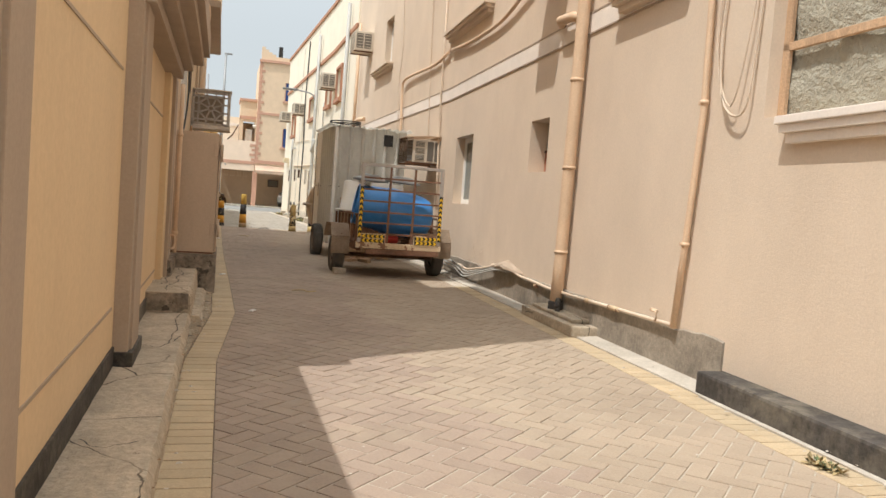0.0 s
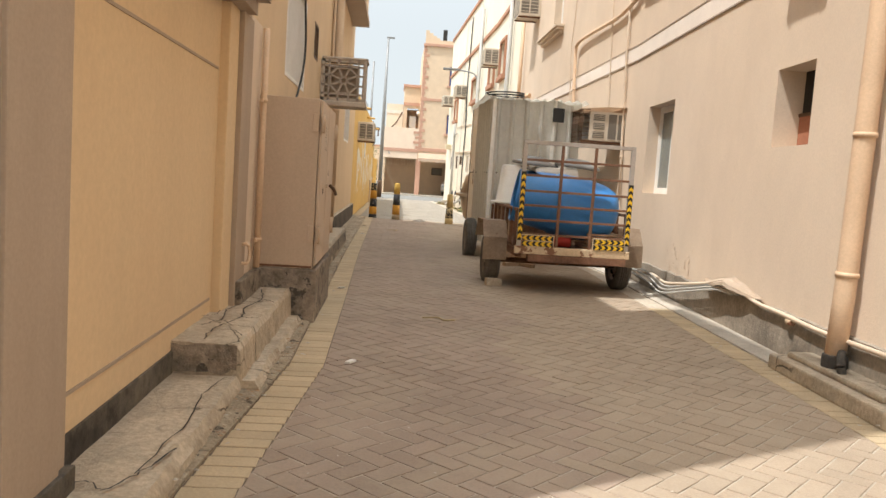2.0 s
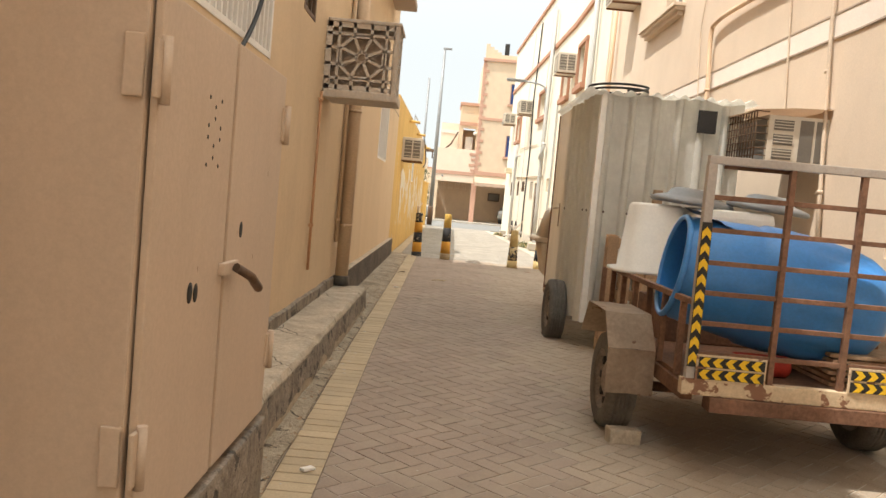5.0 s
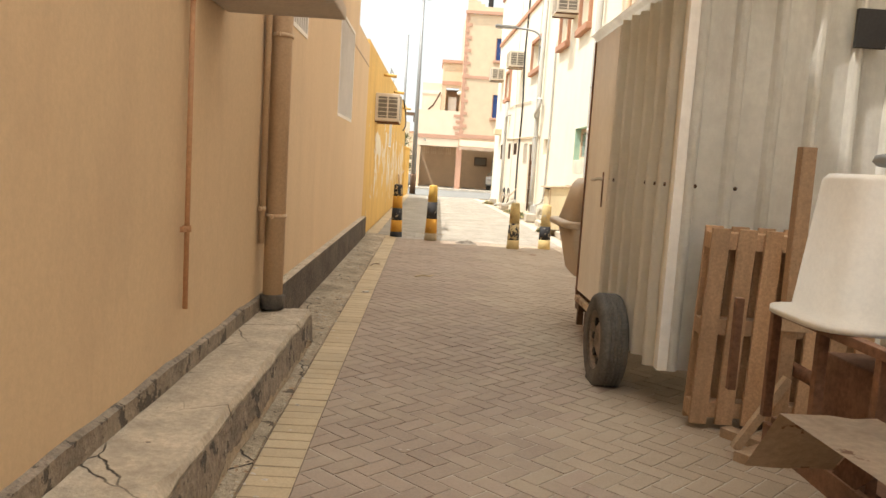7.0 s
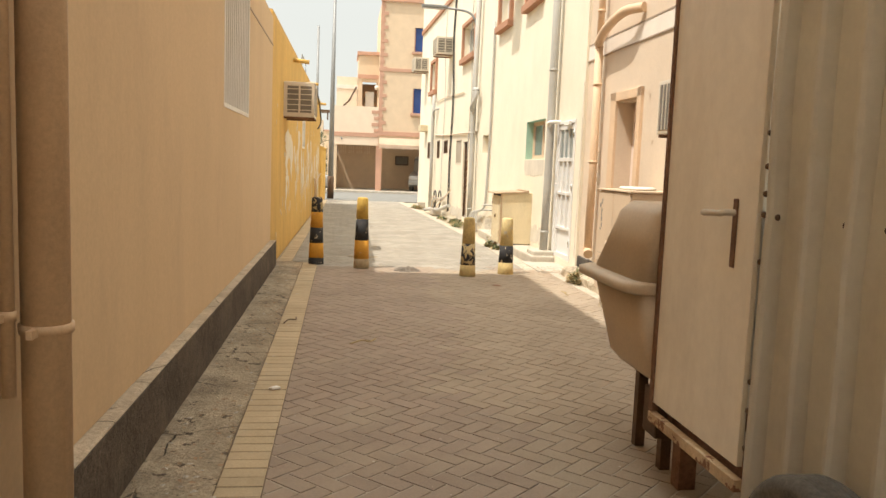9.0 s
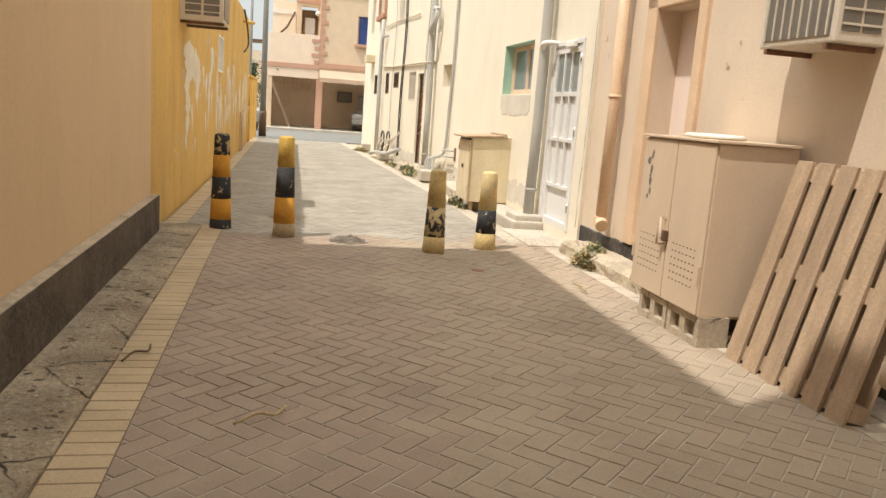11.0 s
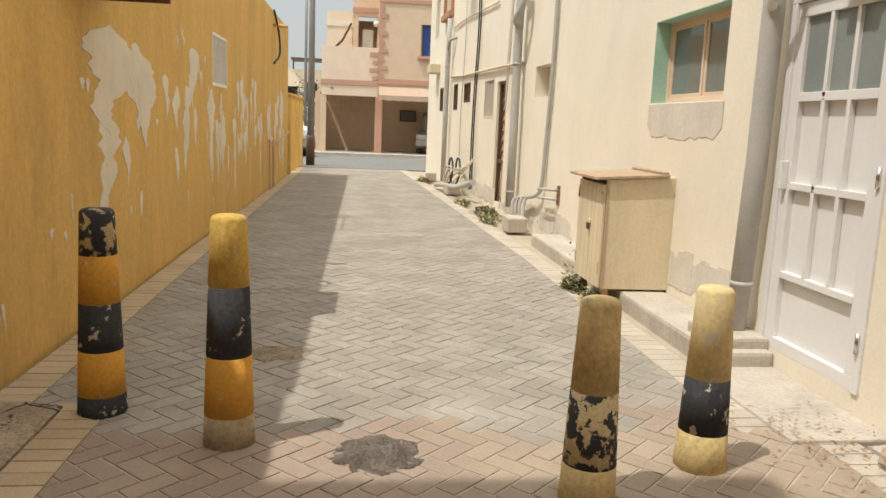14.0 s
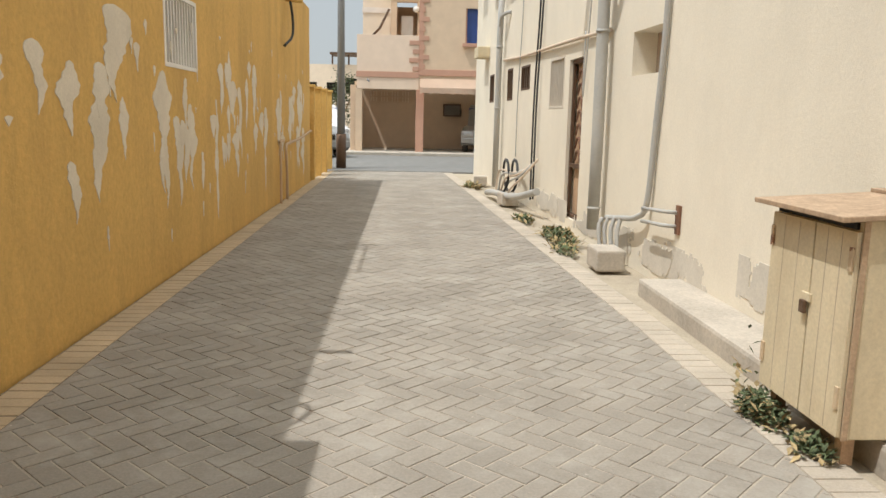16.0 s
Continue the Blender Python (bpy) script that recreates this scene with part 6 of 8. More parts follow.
def tank_shell(prof, fac, cap):
    bm = B()
    rings = []
    for r0, h in prof:
        # moulded ribs round the closed end
        k_ = min(1.0, max(0.0, (h - 0.62) / 0.1)) * min(1.0, max(0.0, (1.02 - h) / 0.1))
        rb_ = [r0 * (1 - 0.035 * k_ * max(0.0, math.cos(11 * 2 * math.pi * k / seg))) for k in range(seg)]
        rings.append([bm.verts.new((h, fac * rb_[k] * math.cos(2 * math.pi * k / seg) * (1 + 0.018 * math.sin(4 * 2 * math.pi * k / seg + h * 5) + 0.03 * noise.noise((h * 7, math.cos(2 * math.pi * k / seg) * 1.5, math.sin(2 * math.pi * k / seg) * 1.5))),
                                    fac * rb_[k] * math.sin(2 * math.pi * k / seg) * (1 + 0.015 * math.sin(3 * 2 * math.pi * k / seg + 1)))) for k in range(seg)])
    for a, b in zip(rings, rings[1:]):
        for k in range(seg):
            bm.faces.new((a[k], a[(k + 1) % seg], b[(k + 1) % seg], b[k])).smooth = True
    if cap:
        bm.faces.new(rings[-1])
    return bm


SHELL = [(0.265, 0.0), (0.285, 0.04), (0.30, 0.18), (0.318, 0.34), (0.312, 0.36), (0.333, 0.39), (0.338, 0.52), (0.337, 0.64), (0.334, 0.70), (0.328, 0.76), (0.318, 0.84), (0.30, 0.91), (0.265, 0.975), (0.21, 1.02), (0.14, 1.045), (0.03, 1.055)]
SHELL = [(r, h * 1.07) for r, h in SHELL]
part("body", tank_shell(SHELL, 1.0, True), M_BLUE, tk)
part("lining", tank_shell([(0.26, 0.0), (0.28, 0.05), (0.30, 0.3), (0.30, 0.7)], 0.97, True), M_BLUE, tk, "shaded blue inside")
part("rim", tank_shell([(0.258, 0.0), (0.262, -0.014), (0.280, -0.016), (0.290, 0.0), (0.284, 0.012)], 1.0, False), M_BLUE, tk, "scuffed paler rim")
part("outlet", tube(B(), [(1.02, -0.05, 0.12), (1.09, -0.05, 0.13)], 0.04, 12), M_WPLASTIC, tk)
bm = B()
rag = []
for i in range(9):
    rag.append([bm.verts.new((0.05 * i - 0.2, y + 0.02 * noise.noise((i * 0.7, y * 9, 2)), -0.8 * y * y - 0.01 * i + 0.02 * noise.noise((i * 0.9, y * 7, 5)))) for y in (-0.10, -0.05, 0.0, 0.05)])
for a, b in zip(rag, rag[1:]):
    for k in range(3):
        bm.faces.new((a[k], b[k], b[k + 1], a[k + 1]))
bmesh.ops.solidify(bm, geom=bm.faces[:], thickness=0.008)
solo("rag", bm, M_CABLE, "black rag caught on the tank's rim", "rag", m=pose(3.05, 12.90, 1.31, 0, 8, 0))
bm = B()
box(bm, -0.30, 0.30, -0.25, 0.25, 0, 0.62, 0.05)
for v in bm.verts:
    k = 1.0 - 0.12 * v.co.z / 0.62
    v.co.x *= k
    v.co.y *= k
solo("plastic_tub", bm, M_WPLASTIC, "white plastic tub standing behind the tank", "tub", m=Matrix.Translation((3.45, 14.0, 0.74)))
solo("tub_stand", bx(3.0, 3.9, 13.66, 14.28, 0.486, 0.735, 0.01), M_RUST, "rusty box under the white tub", "box")
for x in (3.2, 3.72):
    bm = B()
    lathe(bm, [(0.001, 0.10), (0.09, 0.10), (0.13, 0.085), (0.15, 0.05), (0.20, 0.035), (0.24, 0.02), (0.245, 0.0), (0.23, -0.012), (0.001, -0.012)], 24)
    bmesh.ops.scale(bm, vec=(1.25, 0.9, 1), verts=bm.verts[:])
    solo("dish_cover", bm, M_STEELG, "dusty grey dish-shaped cover on the load", "dish cover", m=pose(x + 0.02, 14.0, 1.385, 4, 3, 20), group="dusty lids")
bm = B()
for (z, hx, hy) in ((0.0, 0.27, 0.24), (0.02, 0.27, 0.24), (0.03, 0.21, 0.19), (0.45, 0.165, 0.15), (0.47, 0.15, 0.13)):
    ring = [bm.verts.new((math.copysign(abs(math.cos(a)) ** 0.5, math.cos(a)) * hx, math.copysign(abs(math.sin(a)) ** 0.5, math.sin(a)) * hy, z)) for a in [2 * math.pi * k / 28 for k in range(28)]]
    if z > 0:
        for k in range(28):
            bm.faces.new((prev[k], prev[(k + 1) % 28], ring[(k + 1) % 28], ring[k])).smooth = True
    else:
        bm.faces.new(ring[::-1])
    prev = ring
bm.faces.new(prev)
solo("upturned_tub", bm, M_WPLASTIC, "cream plastic tub turned upside down on the trailer", "tub", m=Matrix.Translation((2.98, 14.0, 0.892)))
solo("red_can", lathe(B(), [(0.001, 0), (0.10, 0), (0.105, 0.02), (0.105, 0.5), (0.08, 0.53), (0.001, 0.53)], 20, "x"), M_RED, "red plastic can lying on the trailer deck", "can", m=Matrix.Translation((3.15, 12.78, 0.545)) @ Matrix.Scale(0.55, 4))
bs = thing("scrap_boards", Matrix.Translation((3.62, 12.75, 0.49)), "pile of grey scrap boards on the deck", "boards")
for k in range(6):
    part("board", bx(-0.02, 0.36, -0.1, 0.5, 0.03 * k, 0.03 * k + 0.018, m=Matrix.Rotation(radians(5 * math.sin(k * 2.1)), 4, "Z")), M_WOOD, bs)

# ---- corrugated shed on wheels ----
SHED = wallframe((2.79, 17.75), (2.885, 15.78))  # street side, near corner at its end
sh = thing("site_cabin", Matrix.Translation((2.84, 15.78, 0)), "corrugated metal cabin on a flat-tyred wheel frame", "cabin")


def corrugated(p0, p1, z0, z1, period=0.17, depth=0.022, wob=0.0, seed=0.0):
    """A trapezoid-ribbed sheet between two plan points, ribs upright, slightly dented."""
    bm = B()
    a, b = Vector((p0[0], p0[1], 0)), Vector((p1[0], p1[1], 0))
    L, d = (b - a).length, (b - a).normalized()
    n = Vector((-d.y, d.x, 0))
    xs = []
    s = 0.0
    while s < L:
        for f, o in ((0.0, 0), (0.60, 0), (0.68, 0.8), (0.74, 1), (0.82, 1), (0.88, 0.8), (0.96, 0)):
            if s + f * period <= L:
                xs.append((s + f * period, o))
        s += period
    xs.append((L, 0))
    zs = [z0 + (z1 - z0) * k / 12 for k in range(13)]
    cols = []
    for x, o in xs:
        cols.append([bm.verts.new(a + d * x + n * (o * depth + 0.010 * noise.noise((x * 2, z * 2, seed)) + 0.006 * noise.noise((x * 7, z * 5, seed + 3))) + Vector((0, 0, z + (wob * noise.noise((x * 5, seed, z)) if z in (zs[0], zs[-1]) else 0)))) for z in zs])
    for p, q in zip(cols, cols[1:]):
        for i in range(12):
            bm.faces.new((p[i], q[i], q[i + 1], p[i + 1]))
    bmesh.ops.solidify(bm, geom=bm.faces[:], thickness=0.003)
    return bm


LX, LY = 0.045, 1.97   # near corner x, depth
part("front_sheet", corrugated((1.32, 0.0), (LX, 0.0), 0.25, 2.34, 0.21, 0.04, 0.04, 1.0), M_ZINC, sh, "dented zinc sheet")
part("side_sheet", corrugated((LX, 0.0), (-0.02, 1.19), 0.25, 2.34, 0.195, 0.05, 0.03, 2.0), M_SHEDSIDE, sh, "beige painted ribbed sheet")
part("door", bx(-0.056, -0.033, 1.20, 1.96, 0.38, 2.33, 0.004), M_SHEDSIDE, sh, "plain beige metal door")
hd = sh.children[-1]
part("handle", tube(B(), [(-0.056, 1.34, 1.28), (-0.10, 1.34, 1.28), (-0.105, 1.36, 1.275), (-0.105, 1.50, 1.27)], 0.012, 8), M_ACW, hd, "cream lever handle")
part("lock_plate", bx(-0.062, -0.056, 1.325, 1.355, 1.08, 1.33, 0.002), M_RUST, hd)
part("door_edge", bx(-0.066, -0.030, 1.955, 1.985, 0.34, 2.33, 0.003), M_RUST, sh)
part("door_sill", bx(-0.066, -0.030, 1.19, 1.985, 0.29, 0.335, 0.003), M_CREAMRUST, sh, "rusty cream frame rail")
bm = lathe(B(), [(0.001, -0.004), (0.03, -0.003), (0.04, 0.0)], 14, "x")
bmesh.ops.scale(bm, vec=(1, 0.6, 1.6), verts=bm.verts[:])
part("torn_hole", bm, M_DARK, sh, "torn dark hole in the sheet").location = (0.012, 0.40, 1.72)
part("back_sheet", corrugated((-0.05, LY), (1.32, LY), 0.32, 2.34, 0.21, 0.022, 0.0, 3.0), M_ZINC, sh)
part("far_sheet", corrugated((1.32, LY), (1.32, 0.0), 0.32, 2.34, 0.21, 0.022, 0.0, 4.0), M_ZINC, sh)
for c in ((0.06, 1.27, 0.004, 0.04), (0.02, 1.27, LY - 0.06, LY), (0.06, 0.12, 0.04, LY - 0.06), (1.272, 1.34, -0.02, LY)):
    part("chassis_beam", bx(c[0], c[1], c[2], c[3], 0.26, 0.33, 0.004), M_RUST, sh)
bm = B()
rows = []
for i in range(60):
    x = -0.10 + 1.52 * i / 59
    o = 0.018 * math.sin(x * 2 * math.pi / 0.12)
    rows.append([bm.verts.new((x, y, 2.36 + o + 0.02 * noise.noise((x * 2, y * 2, 7)) + 0.02 * (y < 0.1) * noise.noise((x * 6, 1, 7)))) for y in (-0.08, 0.1, 0.6, 1.2, 1.7, LY + 0.06)])
for p, q in zip(rows, rows[1:]):
    for k in range(5):
        bm.faces.new((p[k], q[k], q[k + 1], p[k + 1]))
bmesh.ops.solidify(bm, geom=bm.faces[:], thickness=0.004)
part("roof_sheet", bm, M_ZINC, sh, "bent corrugated roof sheet")
part("roof_wire", tube(B(), [(0.25 + 0.28 * math.cos(a * 0.35), 0.4 + 0.25 * math.sin(a * 0.35), 2.40 + 0.002 * a) for a in range(40)], 0.012, 6), M_CABLE, sh, "coil of dark wire on the roof")
part("vent_hole", bx(0.90, 1.06, -0.062, -0.03, 2.06, 2.26), M_DARK, sh, "square dark vent opening")
first = None
rs = random.Random(9)
for y in [0.10 + 0.165 * k for k in range(7)] + [1.17] * 10:
    z = 1.28 if y < 1.15 else 0.45 + 0.2 * rs.random() * 9
    me = first.data if first else None
    if first is None:
        first = part("rivet", lathe(B(), [(0.001, -0.010), (0.009, -0.008), (0.012, 0.0)], 8, "x"), M_IRON, sh)
        first.location = (-0.012 + 0.0, y, z)
    else:
        o = new("rivet", me)
        o.parent = sh
        o.location = (0.018 - 0.053 * y, y, z)
first.location = (0.018 - 0.053 * 0.1, 0.1, 1.28)
for x in (0.14, 0.36, 0.75):
    o = new("rivet", first.data)
    o.parent = sh
    o.matrix_local = Matrix.Translation((x, -0.012, 1.28)) @ Matrix.Rotation(radians(90), 4, "Z")
wheel_at(sh, -0.12, 0.62, 0.30, 0.17, 0.03)
part("axle", tube(B(), [(-0.15, 0.62, 0.27), (1.3, 0.62, 0.27)], 0.035, 10), M_RUST, sh)
part("coupling", bx(-0.03, 0.10, LY + 0.003, LY + 0.16, 0.20, 0.42, 0.01), M_IRON, sh, "dark coupling at the frame's end")
part("prop", bx(0.05, 0.13, LY - 0.1, LY - 0.02, 0.0, 0.26), M_RUST, sh)
part("corner_strip", bx(LX - 0.022, LX + 0.035, -0.022, 0.035, 0.255, 2.33, 0.004), M_ZINC, sh)
# fibreglass tub hung on the cabin's far end
def tub_shell(rows_):
    bm = B()
    prev = None
    for z, x0, x1, y0, y1 in rows_:
        cx, cy, hx, hy = (x0 + x1) / 2, (y0 + y1) / 2, (x1 - x0) / 2, (y1 - y0) / 2
        ring = [bm.verts.new((cx + math.copysign(abs(math.cos(a)) ** 0.22, math.cos(a)) * hx, cy + math.copysign(abs(math.sin(a)) ** 0.22, math.sin(a)) * hy, z)) for a in [2 * math.pi * (k + 0.5) / 32 for k in range(32)]]
        if prev:
            for k in range(32):
                bm.faces.new((prev[k], prev[(k + 1) % 32], ring[(k + 1) % 32], ring[k])).smooth = True
        else:
            bm.faces.new(ring[::-1])
        prev = ring
    bm.faces.new(prev)
    return bm


tb = thing("fibreglass_tub", Matrix.Identity(4), "tan fibreglass tub behind the metal cabin", "tub")
part("lower_shell", tub_shell([(0.46, 2.80, 3.35, 17.79, 18.30), (0.50, 2.77, 3.38, 17.78, 18.36), (0.86, 2.70, 3.45, 17.77, 18.48)]), M_TANPLASTIC, tb)
part("lip", tub_shell([(0.861, 2.66, 3.48, 17.77, 18.52), (0.87, 2.63, 3.50, 17.77, 18.56), (0.905, 2.63, 3.50, 17.77, 18.56), (0.919, 2.66, 3.48, 17.77, 18.52)]), M_TANPLASTIC, tb)
part("upper_shell", tub_shell([(0.92, 2.70, 3.46, 17.77, 18.48), (1.22, 2.77, 3.40, 17.78, 18.33), (1.27, 2.81, 3.36, 17.79, 18.27)]), M_TANPLASTIC, tb)
tf = thing("steel_stand", Matrix.Translation((2.95, 18.0, 0)), "dark steel stand under the fibreglass tub", "stand")
for x, y in ((-0.05, -0.12), (0.32, -0.12), (-0.05, 0.2), (0.32, 0.2)):
    part("leg", bx(x, x + 0.05, y, y + 0.05, 0.0, 0.44), M_IRON, tf)
part("shelf", bx(-0.08, 0.4, -0.14, 0.28, 0.44, 0.458), M_IRON, tf)


# ---- pallets and timber ----
def pallet(m, w, h, n, material, label, gap=0.5):
    t = thing("pallet", m, label, "pallet", "wooden pallets")
    bw = w / (n + (n - 1) * gap)
    for k in range(n):
        x = k * bw * (1 + gap)
        part("board", bx(x, x + bw, -0.02, 0.0, 0.0, h, 0.003), material, t)
        part("back_board", bx(x, x + bw, -0.12, -0.10, 0.0, h, 0.003), material, t)
    for z in (0.03, h / 2 - 0.04, h - 0.11):
        part("stringer", bx(0, w, -0.10, -0.021, z, z + 0.085, 0.004), material, t)
    return t


pallet(pose(3.92, 15.56, 0.03, -4, 0, 180), 0.92, 1.05, 7, M_WOOD, "dark weathered pallet leaning on the metal cabin")
pallet(wallframe((4.20, 20.3), (4.22, 21.36)) @ pose(0.0, 0.06, 0.0, 14, 0, 0), 1.02, 1.20, 6, M_WOODPALE, "sun-bleached slatted pallet leaning on the peach wall", 0.35)
ts = thing("timber_stand", Matrix.Translation((3.32, 15.25, 0)), "rough wooden stand with crossed feet", "timber stand")
part("post", bx(-0.035, 0.035, -0.03, 0.03, 0.05, 1.5, 0.004), M_WOOD, ts)
for a in (35, 125):
    part("foot", bx(-0.28, 0.28, -0.04, 0.04, 0.0, 0.05, 0.004, m=Matrix.Rotation(radians(a), 4, "Z")), M_WOODPALE, ts)
part("brace", bx(-0.02, 0.02, -0.02, 0.02, 0, 0.42, 0.003, m=Matrix.Translation((-0.24, -0.1, 0.05)) @ Matrix.Rotation(radians(32), 4, "Y")), M_WOODPALE, ts)
part("cross_piece", bx(-0.06, 0.1, -0.05, -0.03, 0.62, 0.75, 0.004), M_WOODPALE, ts)

# ---- far house across the street ----
fh = thing("house", Matrix.Translation((0, 52.9, 0)), "peach three-storey house with terracotta quoins and carport", "house")
part("tower_wall", wall_mesh(6.2, [(0, 9.15)], 0.3, [(1.62, 2.3, 3.9, 5.1), (1.62, 2.3, 6.85, 8.0)], 2.15), M_FARPEACH, fh).matrix_local = Matrix.Translation((9.15, 0, 0)) @ Matrix.Rotation(radians(180), 4, "Z")
fh.children[-1].matrix_local = Matrix(((1, 0, 0, 2.95), (0, -1, 0, 0.0), (0, 0, 1, 0), (0, 0, 0, 1)))
part("tower_side", bx(2.95, 3.2, 0.302, 5.0, 2.4, 9.15), M_FARPEACH, fh)
for z0, z1 in ((3.9, 5.1), (6.85, 8.0)):
    w = part("window", bx(4.575, 5.245, 0.12, 0.16, z0, z1), M_BLUEFILM, fh, "blue filmed glass")
    part("sill", bx(4.47, 5.35, -0.15, 0.1, z0 - 0.12, z0, 0.01), M_FARTRIM, w)
    part("frame", bx(4.575, 4.62, 0.05, 0.118, z0, z1), M_FARTRIM, w)
for z, h, d in ((9.15, 0.16, 0.12), (5.85, 0.16, 0.04), (2.75, 0.22, 0.04)):
    part("string_course", bx(2.9, 9.2, -d, 0.0, z, z + h, 0.01), M_FARTRIM, fh)
part("parapet", bx(3.882, 9.2, 0.0, 0.2, 9.31, 9.55), M_FARPEACH, fh)
for k, z in enumerate((10.1, 9.95, 9.8, 9.68)):
    part("parapet_step", bx(3.0 + 0.22 * k, 3.22 + 0.22 * k, 0.0, 0.2, 9.31, z), M_FARPEACH, fh)
part("chimney", bx(4.1, 4.35, 0.8, 1.05, 9.3, 10.35), M_DARK, fh, "dark roof vent pipe")
for k in range(19):
    z = 2.98 + 0.325 * k
    w = 0.34 if k % 2 else 0.20
    part("quoin", bx(2.93, 2.95 + w, -0.035, 0.02, z, z + (0.16 if k % 2 else 0.165), 0.006), M_FARTRIM, fh)
part("quoin_strip", bx(2.93, 3.10, -0.03, 0.015, 2.98, 9.15), M_FARTRIM, fh)
# balcony wing
part("balcony_wall", bx(0.76, 2.945, -0.02, 0.16, 2.86, 4.12, 0.01), M_FARPINK, fh, "pink rendered balcony wall")
part("balcony_side", bx(0.76, 0.92, 0.162, 3.0, 2.86, 4.12), M_FARPINK, fh)
part("balcony_band", bx(0.74, 2.95, -0.05, 0.0, 2.66, 2.858, 0.01), M_FARTRIM, fh)
part("balcony_beam", bx(0.76, 2.945, -0.02, 0.3, 2.26, 2.658), M_FARPINK, fh)
part("balcony_floor", bx(0.76, 9.0, 0.302, 3.2, 2.45, 2.65), M_FARCREAM, fh)
for k in range(4):
    part("quoin", bx(2.72 - (0.12 if k % 2 else 0), 2.93, -0.055, -0.02, 2.9 + 0.3 * k, 3.05 + 0.3 * k, 0.006), M_FARTRIM, fh)
part("upper_wing", wall_mesh(1.1, [(0, 6.75)], 0.25, [(0.22, 0.98, 4.1, 5.45)], 4.0), M_FARPEACH, fh).matrix_local = Matrix(((1, 0, 0, 1.92), (0, -1, 0, 1.4), (0, 0, 1, 0), (0, 0, 0, 1)))
part("upper_side", bx(1.92, 2.1, 1.66, 4.0, 4.0, 6.75), M_FARPEACH, fh)
part("upper_cap", bx(1.85, 3.0, 1.3, 4.0, 6.752, 6.92, 0.01), M_FARTRIM, fh)
part("upper_band", bx(1.9, 2.95, 1.36, 1.4, 5.6, 5.8), M_FARTRIM, fh)
part("upper_back", bx(0.9, 3.0, 3.2, 3.4, 2.7, 5.5), M_FARPEACH, fh)
part("low_wing", bx(0.85, 1.9, 2.4, 4.5, 2.7, 5.75), M_FARCREAM, fh)
part("low_wing_band", bx(0.83, 1.92, 2.37, 2.4, 5.15, 5.35), M_STRIPE, fh)
part("balcony_clutter", bx(2.3, 2.75, 1.8, 2.1, 4.1, 5.0, 0.03), M_WHITE, fh, "white air conditioner on the balcony")
part("balcony_lamp", lathe(B(), [(0.001, 0), (0.1, 0.04), (0.12, 0.12), (0.1, 0.2), (0.001, 0.24)], 14), M_WHITE, fh).location = (2.85, 1.25, 5.05)
part("stair_rail", tube(B(), [(1.2, 1.6, 4.2), (1.5, 1.6, 4.5), (1.85, 1.6, 5.2)], 0.05, 6), M_IRON, fh)
# carport
part("column", bx(2.86, 3.14, -0.02, 0.26, -0.02, 2.26, 0.01), M_FARTRIM, fh, "terracotta carport column")
part("side_column", bx(0.72, 0.95, 0.0, 0.3, -0.02, 2.26, 0.01), M_FARPEACH, fh)
part("back_wall", wall_mesh(9.0, [(0, 2.65)], 0.2, [(0.62 + 0.42 * k, 0.95 + 0.42 * k, z, z + 0.17) for k in range(4) for z in (1.88, 2.10)], -0.05), M_FARPEACH, fh, "peach rear wall with pierced blocks").matrix_local = Matrix(((1, 0, 0, 0.5), (0, -1, 0, 3.2), (0, 0, 1, 0), (0, 0, 0, 1)))
for k in range(4):
    for z in (1.88, 2.10):
        bm = B()
        for j in range(3):
            box(bm, 1.12 + 0.42 * k + 0.11 * j, 1.16 + 0.42 * k + 0.11 * j, 3.24, 3.34, z, z + 0.17)
        part("pierced_block", bm, M_FARCREAM, fh)
part("block_backing", bx(0.9, 3.0, 3.6, 3.7, 1.7, 2.4), M_FARPEACH, fh)
part("side_wall", bx(0.5, 0.7, 0.5, 3.4, -0.05, 2.4), M_FARPEACH, fh)
acw = part("carport_ac", bx(4.05, 4.65, 2.9, 3.1, 1.4, 1.78, 0.01), M_ACDARK, fh, "dark air conditioner in the carport wall")
part("frame", bx(4.0, 4.7, 2.96, 3.0, 1.35, 1.83, 0.004), M_IRON, acw)
bm = B()
rows = []
for i in range(65):
    x = 2.98 + 6.2 * i / 64
    drop = 0.05 * abs(math.sin(i * math.pi / 4))
    rows.append([bm.verts.new(p) for p in ((x, 0.0, 2.66), (x, -0.55, 2.32), (x, -0.56, 2.10 + drop))])
for a, b in zip(rows, rows[1:]):
    for k in range(2):
        bm.faces.new((a[k], b[k], b[k + 1], a[k + 1]))
bmesh.ops.solidify(bm, geom=bm.faces[:], thickness=0.02)
part("awning", bm, M_FARPINK, fh, "pink awning with a scalloped edge")
part("wall_light", tube(B(), [(1.15, -0.02, 2.55), (1.15, -0.2, 2.58), (1.2, -0.3, 2.5)], 0.03, 6), M_STEELG, fh)

# pale house beyond, far down the side street
ph = thing("house", Matrix.Translation((-3.2, 84, 0)), "weathered pale house with a shaded roof terrace", "house")
part("wall", wall_mesh(4.6, [(0, 5.0)], 0.3, [(0.5, 1.3, 2.6, 3.7), (2.0, 2.8, 2.6, 3.7), (3.4, 4.3, 2.9, 4.0)], -0.1), M_FARCREAM, ph).matrix_local = Matrix(((1, 0, 0, -2.0), (0, -1, 0, 0), (0, 0, 1, 0), (0, 0, 0, 1)))
